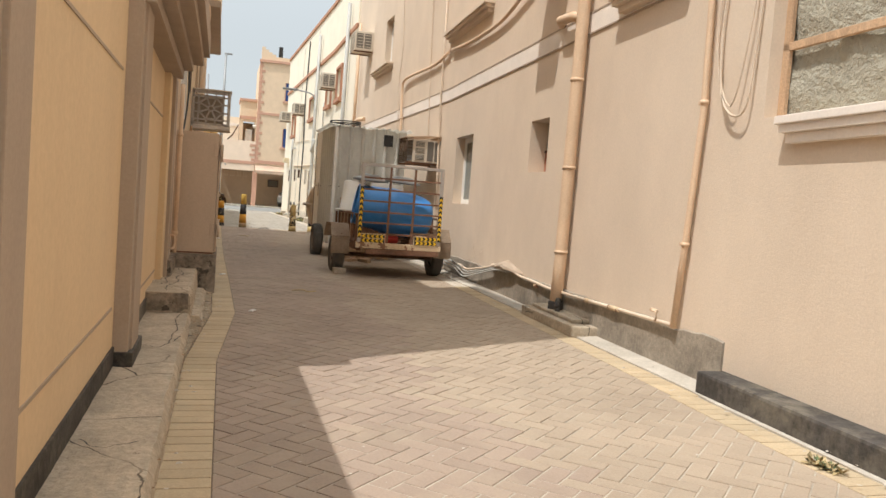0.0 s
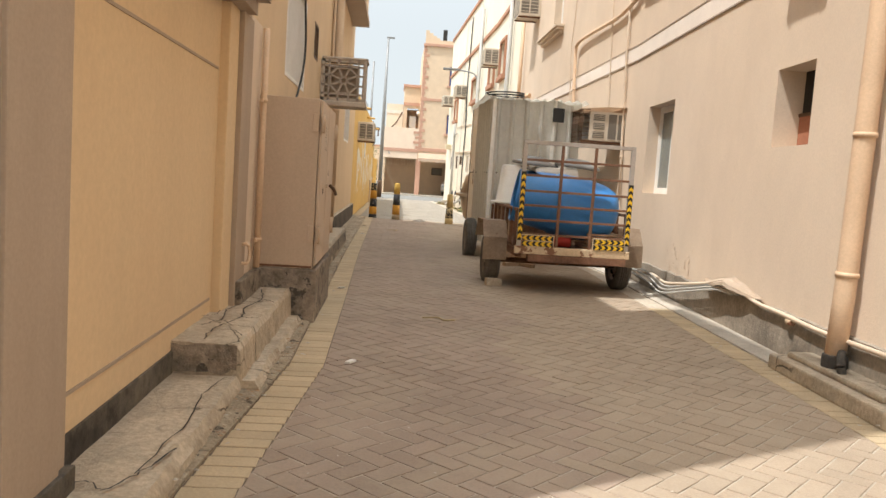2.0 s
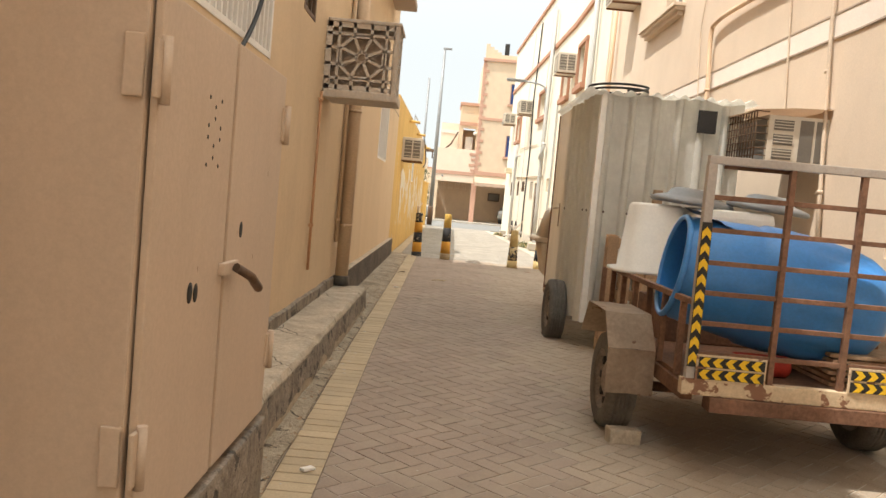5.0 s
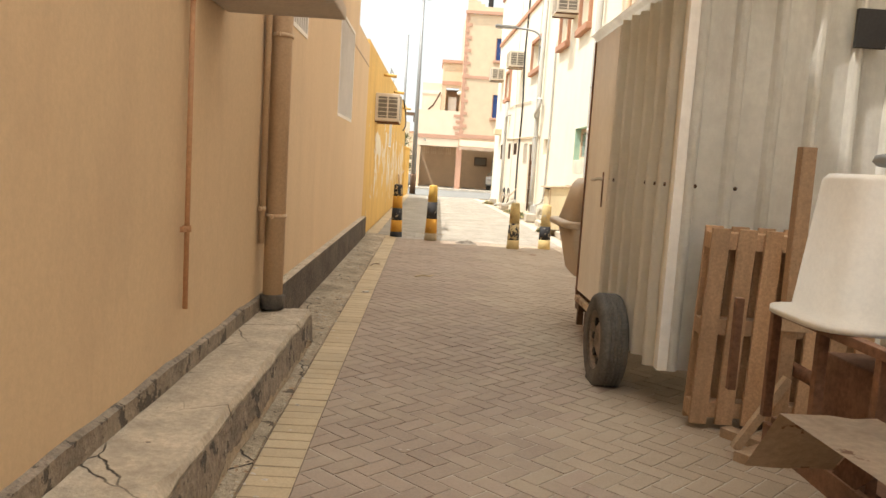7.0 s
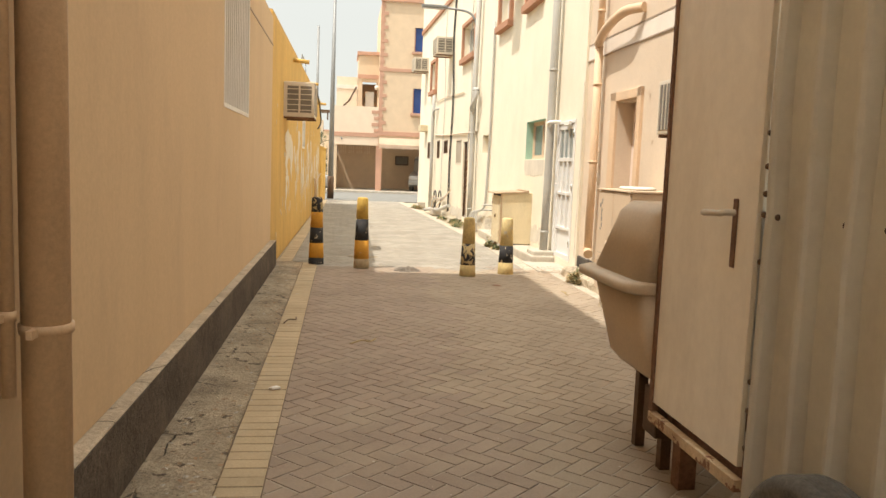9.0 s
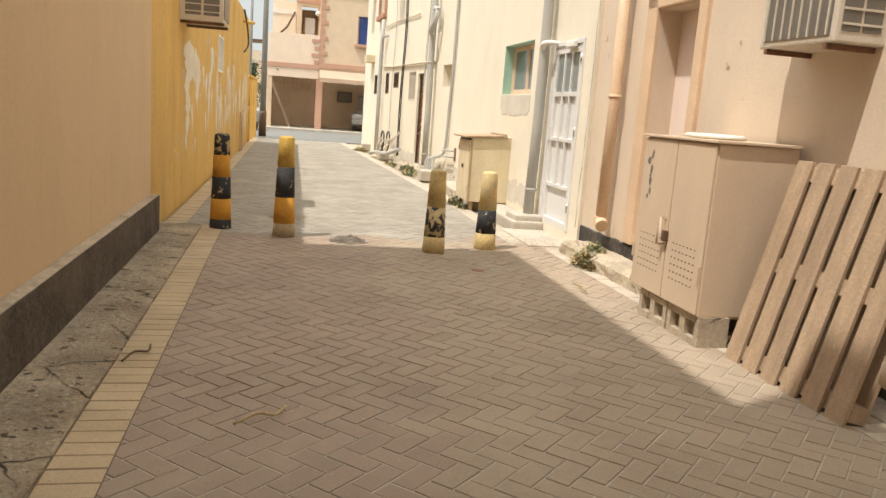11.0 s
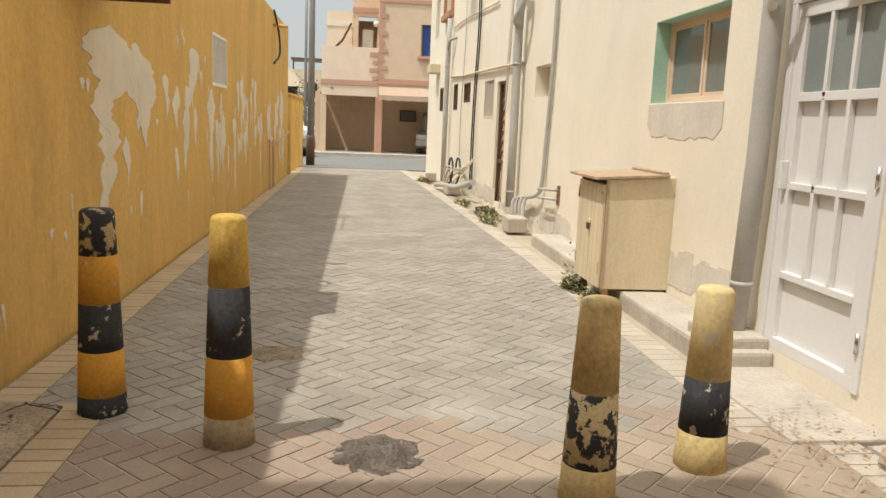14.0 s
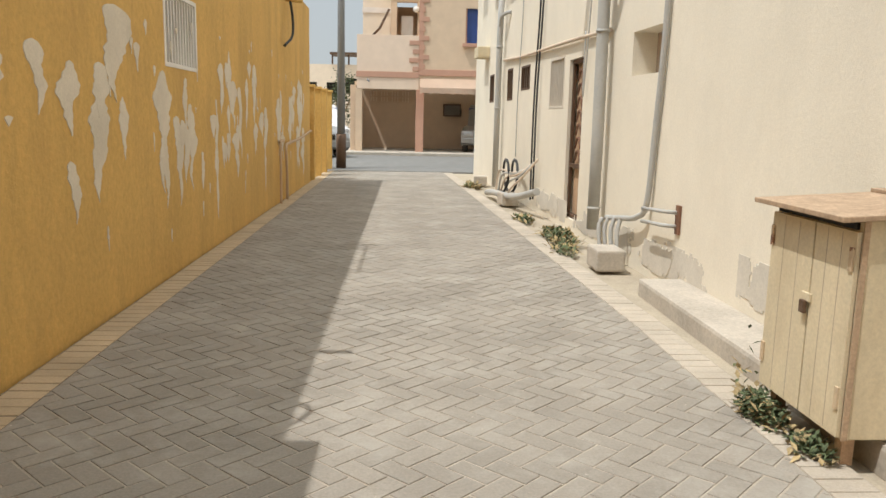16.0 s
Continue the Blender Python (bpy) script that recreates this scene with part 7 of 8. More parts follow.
# black sheet painted as the dark inside of the house
part("wall_inner", bx(-2.0, 2.6, 0.6, 0.7, 0, 4.9), M_DARK, ph)
part("roof_shade", bx(0.3, 3.1, -0.6, 2.0, 5.7, 5.85), M_IRON, ph, "dark roof over the terrace")
for x in (0.4, 1.6, 2.9):
    part("terrace_post", bx(x, x + 0.12, -0.2, -0.08, 5.0, 5.7), M_IRON, ph)
part("side_wing", bx(2.602, 5.5, -0.5, 2.0, 0, 4.0), M_FARPEACH, ph)
part("side_roof", bx(2.6, 5.6, -0.6, 2.0, 4.0, 4.15), M_FARTRIM, ph)
wd = part("garden_wall", bx(-8.0, 5.5, -14.0, -13.8, 0, 1.6), M_FARCREAM, ph)

# poles
pl = thing("street_lamp", Matrix.Translation((0.84, 44.45, 0)), "tall grey steel street lamp at the alley's end", "street lamp")
part("pole", tube(B(), [(0, 0, -0.1), (0, 0, 4.0), (0.02, 0, 8.0)], 0.1, 14, True, [0.105, 0.085, 0.05]), M_STEELG, pl)
part("base_sleeve", tube(B(), [(0, 0, -0.05), (0, 0, 0.85)], 0.125, 14), M_IRON, pl, "dark painted lower sleeve")
part("head", bx(-0.06, 0.34, -0.05, 0.05, 7.98, 8.06, 0.02), M_STEELG, pl)
pl2 = thing("utility_pole", Matrix.Translation((-0.30, 60, 0)), "thin grey pole beside the street", "pole")
part("pole", tube(B(), [(0, 0, -0.1), (0, 0, 9.0)], 0.07, 10), M_STEELG, pl2)


# ---- parked cars ----
def car(m, paint, label, pickup=False):
    t = thing("car", m, label, "car", "parked cars")
    L, W = 4.5, 1.75

    def hull(prof, hw, mat_, name, inset=0.0):
        bm = B()
        rings = []
        for y in (-hw, -hw * 0.92, hw * 0.92, hw):
            k = 0.04 if abs(y) == hw else 0.0
            rings.append([bm.verts.new((x, y, z - k)) for x, z in prof])
        for a, b in zip(rings, rings[1:]):
            for i in range(len(prof)):
                j = (i + 1) % len(prof)
                bm.faces.new((a[i], a[j], b[j], b[i]))
        bm.faces.new(rings[0][::-1]), bm.faces.new(rings[-1])
        return part(name, bm, mat_, t)

    hull([(0, 0.35), (0, 0.62), (0.08, 0.78), (0.9, 0.93), (1.2, 0.96), (4.1, 0.98), (4.45, 0.85), (4.5, 0.4), (4.3, 0.25), (0.2, 0.25)], W / 2, paint, "body")
    top = 1.75 if pickup else 1.45
    cab_prof = [(1.15, 0.95), (1.8, top - 0.05), (2.1, top), (2.6 if pickup else 3.2, top), (2.95 if pickup else 4.0, 0.97)]
    hull(cab_prof, W / 2 * 0.86, paint, "cabin")
    hull([(1.22, 0.98), (1.80, top - 0.10), (1.84, top - 0.11), (1.30, 0.98)], W / 2 * 0.80, M_BLUEFILM, "windscreen").location = (-0.03, 0, 0.01)
    part("side_window", bx(1.7, 2.5, -W / 2 * 0.875, W / 2 * 0.875, 1.02, top - 0.14, 0.02), M_BLUEFILM, t)
    part("bumper", bx(-0.06, 0.12, -W / 2, W / 2, 0.32, 0.52, 0.03), paint, t)
    part("radiator_grille", bx(-0.02, 0.02, -0.4, 0.4, 0.56, 0.72, 0.01), M_DARK, t)
    for sy in (-1, 1):
        part("headlight", bx(-0.01, 0.14, sy * 0.62 - 0.16, sy * 0.62 + 0.16, 0.60, 0.76, 0.03), M_LAMPGLASS, t)
        for x in (0.8, 3.6):
            w = new("wheel")
            w.parent = t
            w.location = (x, sy * (W / 2 - 0.08), 0.32)
            part("tyre", lathe(B(), [(0.19, -0.09), (0.30, -0.1), (0.32, -0.06), (0.32, 0.06), (0.30, 0.1), (0.19, 0.09)], 24, "y", True), M_TYRE, w)
            part("rim", lathe(B(), [(0.03, -0.07), (0.19, -0.08), (0.19, 0.08), (0.03, 0.07)], 20, "y"), M_CHROME, w)
    return t


car(pose(-0.05, 48.9, 0, 0, 0, 115), M_CARS, "silver saloon car parked by the corner")
car(pose(-0.5, 56.6, 0, 0, 0, 110), M_CARW, "white pickup parked across the street", True)
car(pose(5.4, 53.2, 0.07, 0, 0, 80), M_CARS, "dark silver car nosing out of the carport", True)


# ---- plants ----
def foliage(n, spread, height, leaf, seed, trail=0.0):
    """A tuft of narrow leaves on short stalks."""
    r = random.Random(seed)
    bm = B()
    for i in range(n):
        a, q = r.random() * 6.283, r.random() ** 0.6
        x, y = math.cos(a) * q * spread[0], math.sin(a) * q * spread[1]
        z = height * (1 - 0.7 * q) * r.random()
        L, w = leaf * (0.6 + 0.8 * r.random()), leaf * 0.22
        yaw, tilt = r.random() * 6.283, r.uniform(-0.2, 1.1)
        d = Vector((math.cos(yaw) * math.cos(tilt), math.sin(yaw) * math.cos(tilt), math.sin(tilt)))
        s = d.cross(Vector((0, 0, 1)))
        s = s.normalized() * w if s.length > 1e-4 else Vector((w, 0, 0))
        p = Vector((x, y, z))
        vs = [bm.verts.new(v) for v in (p, p + d * L * 0.45 + s, p + d * L + Vector((0, 0, -L * 0.15)), p + d * L * 0.45 - s)]
        bm.faces.new((vs[0], vs[1], vs[2])), bm.faces.new((vs[0], vs[2], vs[3]))
    return bm


def weed(x, y, z, n, spread, h, leaf, seed, label, dry=0.25):
    t = thing("weed", Matrix.Translation((x, y, z)), label, "weed", "weeds along the wall")
    part("leaves", foliage(n, spread, h, leaf, seed), M_LEAF, t)
    part("dry_stalk", foliage(int(n * dry), (spread[0] * 1.2, spread[1] * 1.2), h * 0.7, leaf * 1.4, seed + 50), M_DRYLEAF, t)


weed(3.97, 28.0, 0.0, 420, (0.09, 0.18), 0.15, 0.042, 1, "green weed tuft beside the yellowed cabinet")
weed(4.0, 27.62, 0.0, 200, (0.07, 0.13), 0.10, 0.042, 2, "low weed under the yellowed cabinet")
weed(3.98, 28.2, 0.0, 14, (0.05, 0.12), 0.45, 0.045, 3, "tall dry stalks with few leaves", 1.5)
weed(4.10, 33.2, 0.0, 420, (0.15, 0.6), 0.14, 0.07, 4, "green weeds round the soil pipe's foot")
weed(3.95, 34.8, 0.0, 200, (0.12, 0.35), 0.08, 0.06, 5, "small green weed before the iron door")
weed(3.98, 32.4, 0.0, 160, (0.12, 0.35), 0.05, 0.06, 16, "flat weed at the edge of the paving")
weed(4.30, 23.85, 0.0, 300, (0.09, 0.2), 0.24, 0.04, 6, "dusty grey-green bush at the step's corner", 1.6)
weed(4.44, 24.0, 0.12, 160, (0.06, 0.14), 0.09, 0.04, 7, "small weed on the cement step", 0.5)
weed(3.78, 4.85, 0.0, 70, (0.04, 0.09), 0.03, 0.04, 8, "dry weed at the kerb", 1.2)
weed(3.7, 39.6, 0.0, 120, (0.12, 0.3), 0.08, 0.09, 9, "dry weeds by the corner block", 1.0)
tr_ = thing("tree", Matrix.Translation((-0.7, 66, 0)), "bushy green tree behind the far corner", "tree")
part("trunk", tube(B(), [(0, 0, 0), (0.05, 0, 0.8), (0.0, 0.1, 1.6)], 0.12, 8, True, [0.14, 0.1, 0.06]), M_WOOD, tr_)
for k, (dx, dy) in enumerate(((0.5, 0.1), (-0.5, 0.2), (0.1, -0.5))):
    part("limb", tube(B(), [(0, 0.05, 1.2), (dx * 0.5, dy * 0.5, 1.8), (dx, dy, 2.4)], 0.05, 6, True, [0.06, 0.04, 0.02]), M_WOOD, tr_)
bm = B()
r = random.Random(77)
for i in range(2600):
    c = ((0, 0, 2.2), (0.7, 0.2, 1.7), (-0.7, 0, 2.0), (0.2, -0.4, 2.9), (-0.4, 0.3, 1.2), (0.8, 0, 0.9))[i % 6]
    p = Vector(c) + Vector((r.gauss(0, 0.34), r.gauss(0, 0.34), r.gauss(0, 0.30)))
    d = Vector((r.uniform(-1, 1), r.uniform(-1, 1), r.uniform(-0.6, 0.8))).normalized() * 0.14
    s = d.cross(Vector((0.3, 0.2, 1))).normalized() * 0.045
    vs = [bm.verts.new(v) for v in (p, p + d * 0.5 + s, p + d, p + d * 0.5 - s)]
    bm.faces.new(vs)
part("crown", bm, M_LEAF, tr_)

# ---- litter ----
bm = B()
r = random.Random(5)
for i in range(1500):
    side = r.random()
    y = r.uniform(2, 40)
    x = r.uniform(lerp(LEFTEDGE, y), right_edge(y)) if side < 0.45 else (lerp(LEFTEDGE, y) - 0.1 - 0.4 * r.random() if side < 0.8 else right_edge(y) + 0.3 * r.random())
    if side >= 0.45 and y > 25:
        continue
    z = 0.042 if side >= 0.45 and side < 0.8 else 0.022 if side >= 0.8 else 0.008
    s = r.uniform(0.003, 0.009) if side < 0.45 else r.uniform(0.005, 0.019)
    vs = [bm.verts.new((x + s * math.cos(a + r.random()), y + s * math.sin(a + r.random()) * 0.8, z + r.uniform(0, 0.006))) for a in (0, 1.6, 3.1, 4.7)]
    bm.faces.new(vs)
    ap = bm.verts.new((x, y, z + s * 0.5))
    for k in range(4):
        bm.faces.new((vs[k], vs[(k + 1) % 4], ap))
solo("grit", bm, M_CONCLIGHT, "scattered grit, chips and dry crumbs on the ground", "grit", "stuff")
for x, y, a, mt, lab in ((1.55, 20.41, 30, M_DRYLEAF, "dry twig on the paving"), (1.9, 10.6, -20, M_DRYLEAF, "thin dry stick on the paving"), (0.95, 21.2, 60, M_IRON, "dark strap lying on the yellow course"), (3.9, 22.9, 80, M_DRYLEAF, "twig beside the cinder blocks")):
    solo("twig", tube(B(), arc([(-0.12, 0, 0.012), (0, 0.03, 0.02), (0.06, 0.0, 0.012), (0.14, 0.05, 0.014)]), 0.006, 5), mt, lab, "twig", m=pose(x, y, 0.012, 0, 0, a), group="twigs on the ground")
for x, y in ((1.05, 12.1), (1.3, 9.1), (0.98, 19.2)):
    bm = B()
    box(bm, -0.03, 0.03, -0.02, 0.02, 0.0, 0.014, 0.004)
    for v in bm.verts:
        v.co.z += 0.008 * noise.noise((v.co.x * 40, v.co.y * 40, x))
    solo("paper_scrap", bm, M_WHITE, "crumpled white paper scrap on the ground", "litter", m=pose(x, y, 0.008, 0, 0, 40 * x), group="paper scraps")

# cracks in the cement steps and walls: thin dark raised seams
def crack(pts, w, m, lab, material=M_DARK):
    bm = B()
    P = arc(pts, 6)
    r = random.Random(len(pts) + int(w * 1e4))
    rows = []
    for i, p in enumerate(P):
        d = (P[min(i + 1, len(P) - 1)] - P[max(i - 1, 0)]).normalized()
        rows.append((p, d, w * r.uniform(0.4, 1.2)))
    return bm, rows


def flat_crack(pts, w, lab):
    bm, rows = crack(pts, w, None, lab)
    vs = []
    r = random.Random(3)
    for p, d, ww in rows:
        s = Vector((-d.y, d.x, 0)) * ww * 0.5
        j = Vector((r.uniform(-1, 1), r.uniform(-1, 1), 0)) * 0.010
        vs.append((bm.verts.new(p + s + j), bm.verts.new(p - s + j)))
    for a, b in zip(vs, vs[1:]):
        bm.faces.new((a[0], a[1], b[1], b[0]))
    solo("crack", bm, M_DARK, lab, "crack", "structure")


for pts, w in (([(0.60, 8.40, 0.262), (0.575, 8.62, 0.262), (0.60, 8.80, 0.262), (0.655, 9.05, 0.262), (0.62, 9.35, 0.262), (0.66, 9.7, 0.262), (0.60, 10.1, 0.262)], 0.011),
               ([(0.50, 8.75, 0.262), (0.56, 8.95, 0.262), (0.53, 9.25, 0.262), (0.58, 9.5, 0.262)], 0.010),
               ([(0.765, 9.08, 0.258), (0.70, 9.02, 0.262), (0.655, 9.05, 0.262)], 0.012), ([(0.76, 9.62, 0.258), (0.71, 9.66, 0.262), (0.65, 9.68, 0.262)], 0.012),
               ([(0.44, 9.0, 0.262), (0.50, 9.1, 0.262), (0.47, 9.4, 0.262)], 0.009), ([(0.76, 8.55, 0.258), (0.68, 8.66, 0.262), (0.575, 8.62, 0.262)], 0.008)):
    flat_crack(pts, w, "jagged crack across the cement step")
for pts, w in (([(0.45, 6.9, 0.102), (0.56, 6.98, 0.102), (0.64, 6.92, 0.102), (0.70, 7.05, 0.102), (0.76, 7.3, 0.100)], 0.009), ([(0.70, 7.05, 0.102), (0.72, 7.6, 0.102), (0.69, 8.0, 0.102), (0.73, 8.3, 0.102)], 0.006),
               ([(0.5, 5.1, 0.102), (0.58, 5.0, 0.102), (0.72, 5.08, 0.102)], 0.006)):
    flat_crack(pts, w, "jagged crack across the low ledge")


def wall_crack(fr, pts, w, lab):
    bm, rows = crack(pts, w, None, lab)
    r = random.Random(8)
    vs = []
    for p, d, ww in rows:
        s = Vector((-d.z, 0, d.x)) * ww * 0.5
        j = Vector((r.uniform(-1, 1) * 0.012, 0, r.uniform(-1, 1) * 0.012))
        vs.append((bm.verts.new(p + s + j), bm.verts.new(p - s + j)))
    for a, b in zip(vs, vs[1:]):
        bm.faces.new((a[0], a[1], b[1], b[0]))
    solo("crack", bm, M_RUST, lab, "crack", "structure", fr)


wall_crack(FR3, [(0.08, 0.003, 0.2), (0.06, 0.003, 0.8), (-0.02 + 0.05, 0.003, 1.5), (0.0 + 0.02, 0.003, 2.6)], 0.010, "long upright crack at the house joint")
# peeled paint flakes on the peach wall by the door and the cream wall's foot
for fr, s0, s1, z0, z1, n, sd in ((FR2, 9.2, 9.95, 0.3, 2.3, 26, 1), (FR2, 7.4, 7.95, 0.9, 2.4, 14, 2), (FR1, 20.0, 20.9, 0.25, 0.6, 16, 5)):
    r = random.Random(sd)
    bm = B()
    for i in range(n):
        s, z, q = r.uniform(s0, s1), r.uniform(z0, z1), r.uniform(0.01, 0.035)
        ang = r.random() * 6.28
        m_ = 5
        ring = [bm.verts.new((s + q * math.cos(ang + k * 6.283 / m_) * r.uniform(0.5, 1), 0.002 + r.random() * 0.012, z + q * 1.6 * math.sin(ang + k * 6.283 / m_) * r.uniform(0.4, 1))) for k in range(m_)]
        bm.faces.new(ring)
    solo("paint_flakes", bm, M_PINK, "curling flakes of peeled wall paint", "paint flakes", "stuff", fr)

# torn bitumen membrane curling off the peach wall's foot
bm = B()
rows = []
for i in range(30):
    t = i / 29
    sw = math.sin(math.pi * t) ** 0.8
    top = 0.345 + 0.10 * max(0.0, 1 - abs(t - 0.46) / 0.42)
    rows.append([bm.verts.new((1.3 * t, 0.012 + d * sw, top + 0.03 - dz * sw + 0.008 * noise.noise((t * 9, d * 20, 6)))) for d, dz in ((0.0, 0.0), (0.05, 0.012), (0.10, 0.045), (0.115, 0.075))])
for a, b in zip(rows, rows[1:]):
    for k in range(3):
        bm.faces.new((a[k], b[k], b[k + 1], a[k + 1]))
bmesh.ops.solidify(bm, geom=bm.faces[:], thickness=0.006)
solo("torn_membrane", bm, M_PINK, "torn peach-painted membrane curling off the wall's foot", "membrane", m=at(FR1, 18.3, 0.0, 0.0))

# ---- paving, laid piece by piece ----
BR, GAP = 0.1005, 0.009


def clip_x(poly, lo, hi):
    for sgn, lim in ((1, lo), (-1, -hi)):
        out = []
        for i, p in enumerate(poly):
            q = poly[(i + 1) % len(poly)]
            a, b = sgn * p[0] - lim, sgn * q[0] - lim
            if a >= 0:
                out.append(p)
            if (a >= 0) != (b >= 0):
                t = a / (a - b)
                out.append((p[0] + (q[0] - p[0]) * t, p[1] + (q[1] - p[1]) * t))
        poly = out
        if len(poly) < 3:
            return []
    return poly


def prism(poly, z, verts, faces, bev=0.003, base=-0.03):
    n = len(poly)
    cx, cy = sum(p[0] for p in poly) / n, sum(p[1] for p in poly) / n
    o = len(verts)
    for p in poly:
        verts.append((p[0], p[1], base))
    for p in poly:
        verts.append((p[0], p[1], z - bev * 0.7))
    for p in poly:
        d = math.hypot(p[0] - cx, p[1] - cy)
        k = max(0.0, 1 - bev / max(d, 1e-4) * 1.2)
        verts.append((cx + (p[0] - cx) * k, cy + (p[1] - cy) * k, z))
    for i in range(n):
        j = (i + 1) % n
        faces.append((o + i, o + j, o + n + j, o + n + i))
        faces.append((o + n + i, o + n + j, o + 2 * n + j, o + 2 * n + i))
    faces.append(tuple(o + 2 * n + i for i in range(n)))


def brick_mesh(name, lx, ly, material):
    verts, faces = [], []
    prism([(-lx / 2, -ly / 2), (lx / 2, -ly / 2), (lx / 2, ly / 2), (-lx / 2, ly / 2)], 0.0, verts, faces)
    me = bpy.data.meshes.new(name)
    me.from_pydata(verts, [], faces)
    me.materials.append(material)
    return me


joint_bm = B()
rows = []
for y in [-8 + 0.5 * i for i in range(67)] + [25.29, 25.31] + [25.5 + 0.5 * i for i in range(37)]:
    rows.append((y, joint_bm.verts.new((lerp(LEFTEDGE, y) - 0.21, y, -0.002)), joint_bm.verts.new((right_edge(y) + 0.21, y, -0.002))))
rows.sort(key=lambda q: q[0])
for a, b in zip(rows, rows[1:]):
    joint_bm.faces.new((a[1], a[2], b[2], b[1]))
paving = solo("pavement", joint_bm, M_JOINT, "alley paved in herringbone clay pavers", "pavement", "structure")
C45 = math.sqrt(0.5)
verts, faces = [], []
rb = random.Random(21)
pick = brick_mesh("paver", 2 * BR - GAP, BR - GAP, M_PAVER)
pick_sandy = brick_mesh("sandy_paver", 2 * BR - GAP, BR - GAP, M_PAVERS)


def sandy(x, y):
    """Where sand has blown over the paving: the trailer's side of the alley, with a ragged border."""
    return y < 24.9 and x + 0.55 * noise.noise((x * 1.1, y * 0.7, 3.0)) + 0.35 * noise.noise((x * 6, y * 6, 9.0)) > 2.35


count = 0
for i in range(-240, 190):
    for j in range(-240, 190):
        k = (i + j) % 4
        if k not in (0, 2):
            continue
        u0, v0 = i * BR, j * BR
        uc, vc = (u0 + BR, v0 + BR / 2) if k == 0 else (u0 + BR / 2, v0 + BR)
        x, y = (uc - vc) * C45 + 1.932, (uc + vc) * C45 + 22.372
        if not (-6.0 < y < 43.5) or not (0.3 < x < 4.7):
            continue
        lo, hi = lerp(LEFTEDGE, y) + 0.002, right_edge(y) - 0.002
        if x < lo - 0.16 or x > hi + 0.16:
            continue
        zz = rb.uniform(0.0008, 0.0036) + 0.0015 * noise.noise((x * 0.8, y * 0.8, 0))
        ang = 45 if k == 0 else 135
        if count < 300 and 8.7 < y < 10.7 and lo + 0.12 < x < hi - 0.12:
            o = new("paver", pick_sandy if sandy(x, y) else pick)
            o.parent = paving
            o.matrix_local = pose(x, y, zz, rb.uniform(-0.5, 0.5), rb.uniform(-0.5, 0.5), ang + rb.uniform(-0.8, 0.8))
            count += 1
            continue
        hu, hv = (BR - GAP / 2, BR / 2 - GAP / 2) if k == 0 else (BR / 2 - GAP / 2, BR - GAP / 2)
        poly = []
        wob = radians(rb.uniform(-0.8, 0.8))
        for a, b in ((-hu, -hv), (hu, -hv), (hu, hv), (-hu, hv)):
            a, b = a * math.cos(wob) - b * math.sin(wob), a * math.sin(wob) + b * math.cos(wob)
            poly.append((x + (a - b) * C45, y + (a + b) * C45))
        poly = clip_x(poly, lo, hi)
        if poly:
            prism(poly, zz, verts, faces)
me = bpy.data.meshes.new("pavers")
me.from_pydata(verts, [], faces)
me.materials.append(M_PAVER)
me.materials.append(M_PAVERD)
me.materials.append(M_PAVERS)
# dustier pavers beyond the bollards, with a ragged border
me.polygons.foreach_set("material_index", [1 if verts[f[0]][1] + 0.5 * noise.noise((verts[f[0]][0] * 1.5, 7.0, 0)) > 24.9 else 2 if sandy(verts[f[0]][0], verts[f[0]][1]) else 0 for f in faces])
ob = tagged(new("pavers", me), kind="stuff")
ob.parent = paving
verts, faces = [], []
dusty = ([], [])
sold = brick_mesh("edge_paver", 0.196, 0.095, M_SOLDIER)
for side in (0, 1):
    y, n = -6.0, 0
    while y < 43.3:
        x = (lerp(LEFTEDGE, y) - 0.101) if side == 0 else right_edge(y) + 0.101
        z, a = rb.uniform(0.0018, 0.0045), rb.uniform(-1.2, 1.2)
        if (side == 0 and 6.8 < y < 24.0) or (side == 1 and 4.0 < y < 12.0):
            o = new("edge_paver", sold)
            o.parent = paving
            o.matrix_local = pose(x, y, z, 0, 0, a)
        else:
            vv, ff = dusty if side == 1 and y > 12 else (verts, faces)
            prism([(x - 0.098, y - 0.0475), (x + 0.098, y - 0.0475), (x + 0.098, y + 0.0475), (x - 0.098, y + 0.0475)], z, vv, ff)
        y += 0.1035
me = bpy.data.meshes.new("edge_pavers")
me.from_pydata(verts, [], faces)
me.materials.append(M_SOLDIER)
ob = tagged(new("edge_pavers", me), kind="stuff")
ob.parent = paving
me = bpy.data.meshes.new("dusty_edge_pavers")
me.from_pydata(dusty[0], [], dusty[1])
me.materials.append(M_SOLDIERD)
ob = tagged(new("dusty_edge_pavers", me), kind="stuff")
ob.parent = paving
# dark soil in the joints of the yellow course
bm = B()
rows = []
for i in range(99):
    y = -6.0 + 0.5 * i
    x = lerp(LEFTEDGE, y)
    rows.append((bm.verts.new((x - 0.205, y, 0.0)), bm.verts.new((x + 0.003, y, 0.0))))
for a, b in zip(rows, rows[1:]):
    bm.faces.new((a[0], a[1], b[1], b[0]))
part("joint_soil", bm, M_JOINTD, paving)

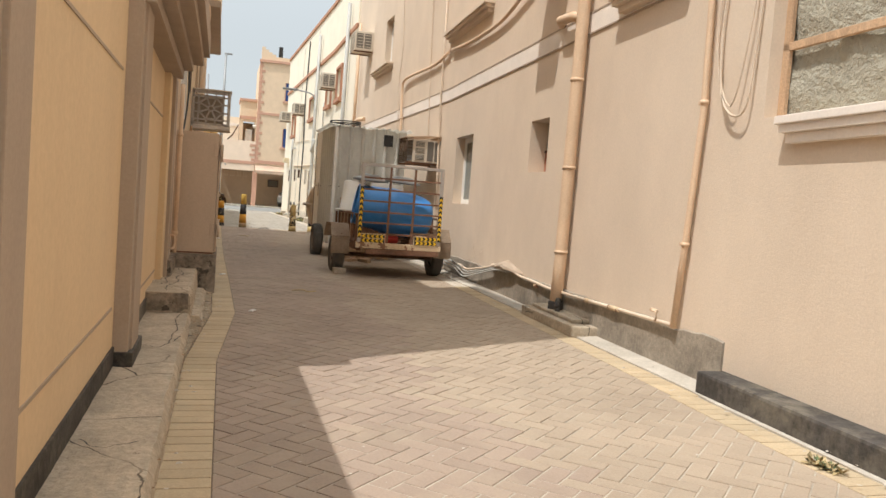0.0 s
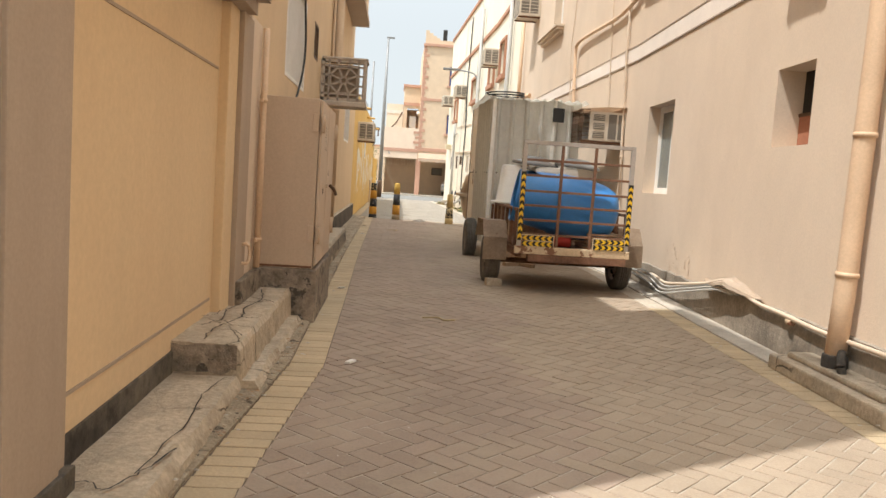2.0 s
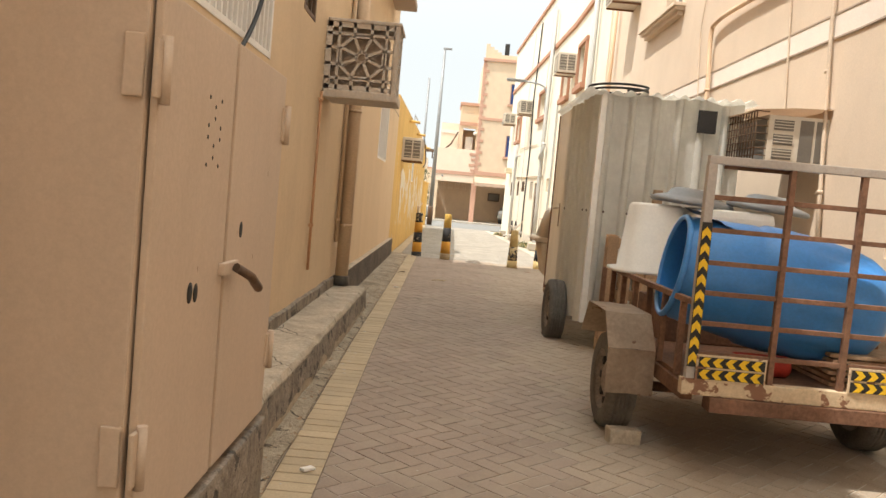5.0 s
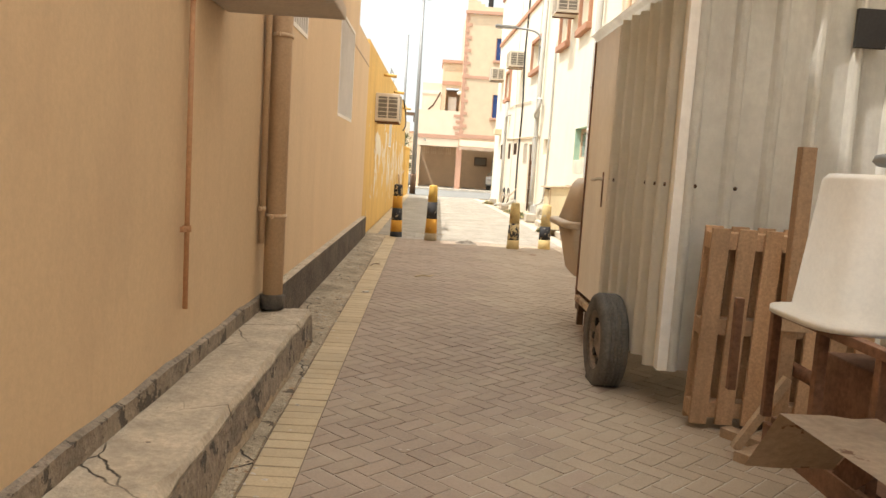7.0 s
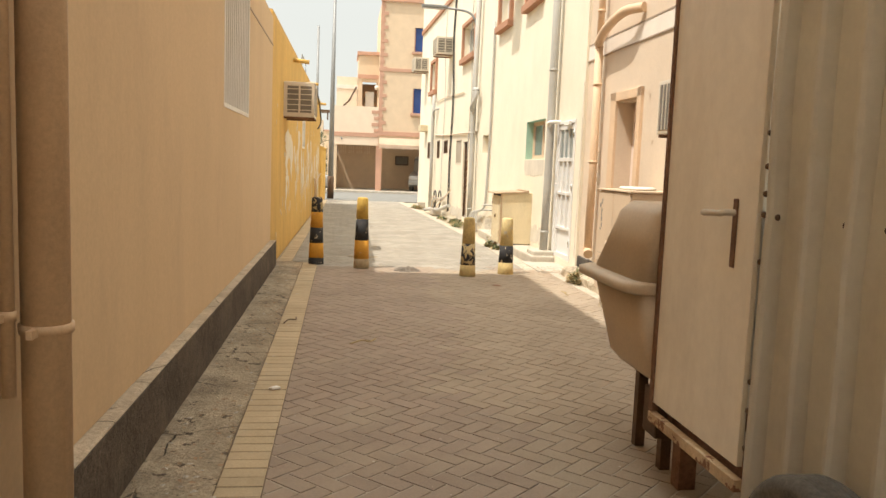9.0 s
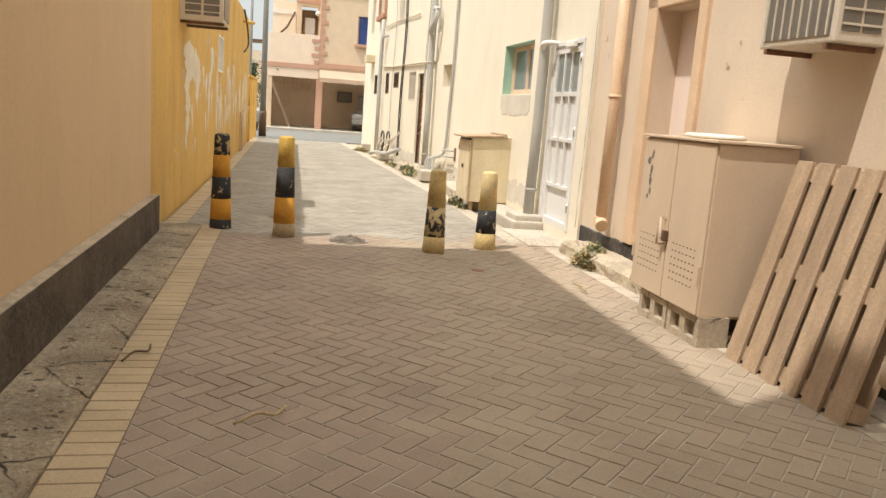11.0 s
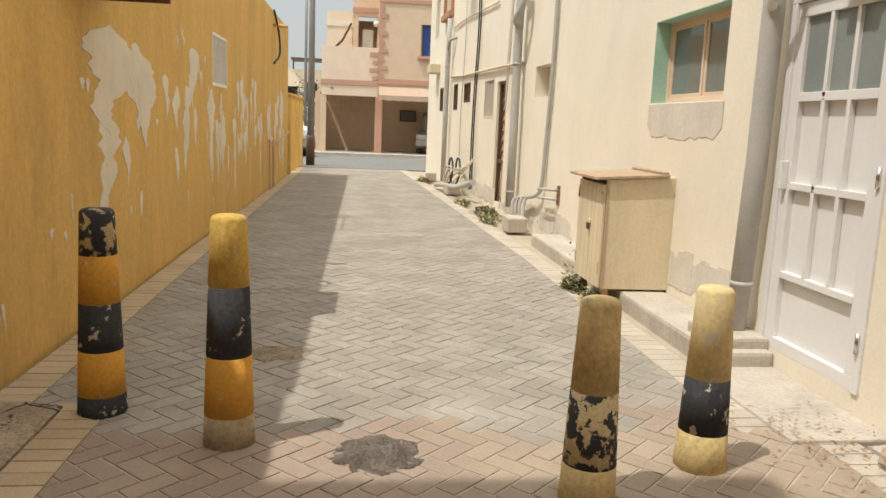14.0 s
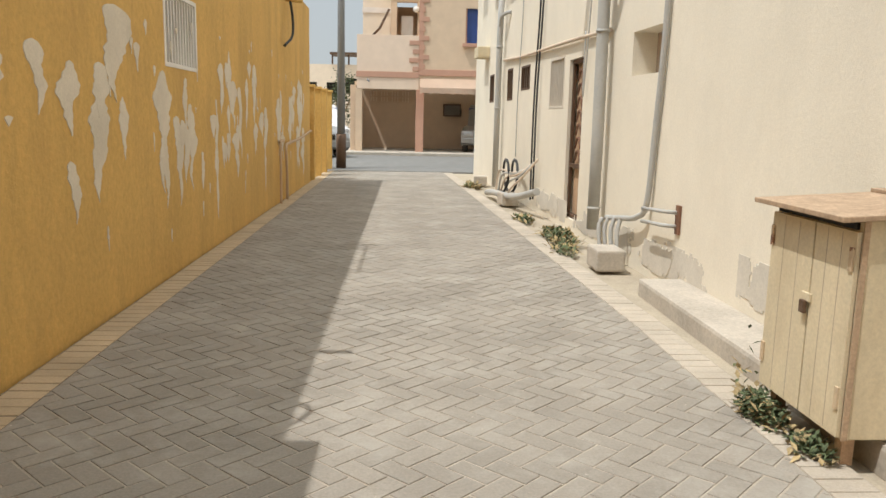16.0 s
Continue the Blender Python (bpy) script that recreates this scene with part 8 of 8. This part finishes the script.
# dry leaves and dark crumbs gathered on the verge
bm = B()
r = random.Random(15)
for i in range(900):
    y = r.uniform(3, 25)
    x = lerp(LEFTEDGE, y) - 0.18 - 0.32 * r.random() ** 1.4
    s, a = r.uniform(0.006, 0.02), r.random() * 6.283
    z = 0.046 + 0.004 * r.random()
    c, q = math.cos(a) * s, math.sin(a) * s
    vs = [bm.verts.new(p) for p in ((x + c, y + q, z), (x - q * 0.5, y + c * 0.5, z + 0.004), (x - c, y - q, z + 0.002), (x + q * 0.5, y - c * 0.5, z))]
    bm.faces.new(vs)
for i in range(260):
    x, y = 4.18 + r.gauss(0, 0.16), 24.75 + r.gauss(0, 0.28)
    s, a = r.uniform(0.006, 0.022), r.random() * 6.283
    z = 0.034 + 0.006 * r.random()
    c, q = math.cos(a) * s, math.sin(a) * s
    bm.faces.new([bm.verts.new(p) for p in ((x + c, y + q, z), (x - q * 0.3, y + c * 0.3, z + 0.003), (x - c, y - q, z + 0.002), (x + q * 0.3, y - c * 0.3, z))])
solo("dry_leaf_litter", bm, M_WOOD, "dry leaves and dark crumbs along the wall foot", "leaf litter", "stuff")
for x, y, rx, ry, sd, mt, lab in ((1.66, 26.1, 0.24, 0.14, 1, M_VERGE, "dusty crumbled hollow in the paving"),):
    bm = B()
    n = 56
    cen = bm.verts.new((0, 0, 0.010))
    ring = [bm.verts.new(((1 + 0.45 * noise.noise((math.cos(k * 6.283 / n) * 2.2, math.sin(k * 6.283 / n) * 2.2, sd)) + 0.25 * noise.noise((math.cos(k * 6.283 / n) * 8, math.sin(k * 6.283 / n) * 8, sd))) * rx * math.cos(k * 6.283 / n),
                          (1 + 0.45 * noise.noise((math.cos(k * 6.283 / n) * 2.2, math.sin(k * 6.283 / n) * 2.2, sd + 3)) + 0.25 * noise.noise((math.cos(k * 6.283 / n) * 8, math.sin(k * 6.283 / n) * 8, sd + 3))) * ry * math.sin(k * 6.283 / n), 0.0045)) for k in range(n)]
    for k in range(n):
        bm.faces.new((cen, ring[k], ring[(k + 1) % n]))
    solo("paving_patch", bm, mt, lab, "patch", "structure", Matrix.Translation((x, y, 0)))
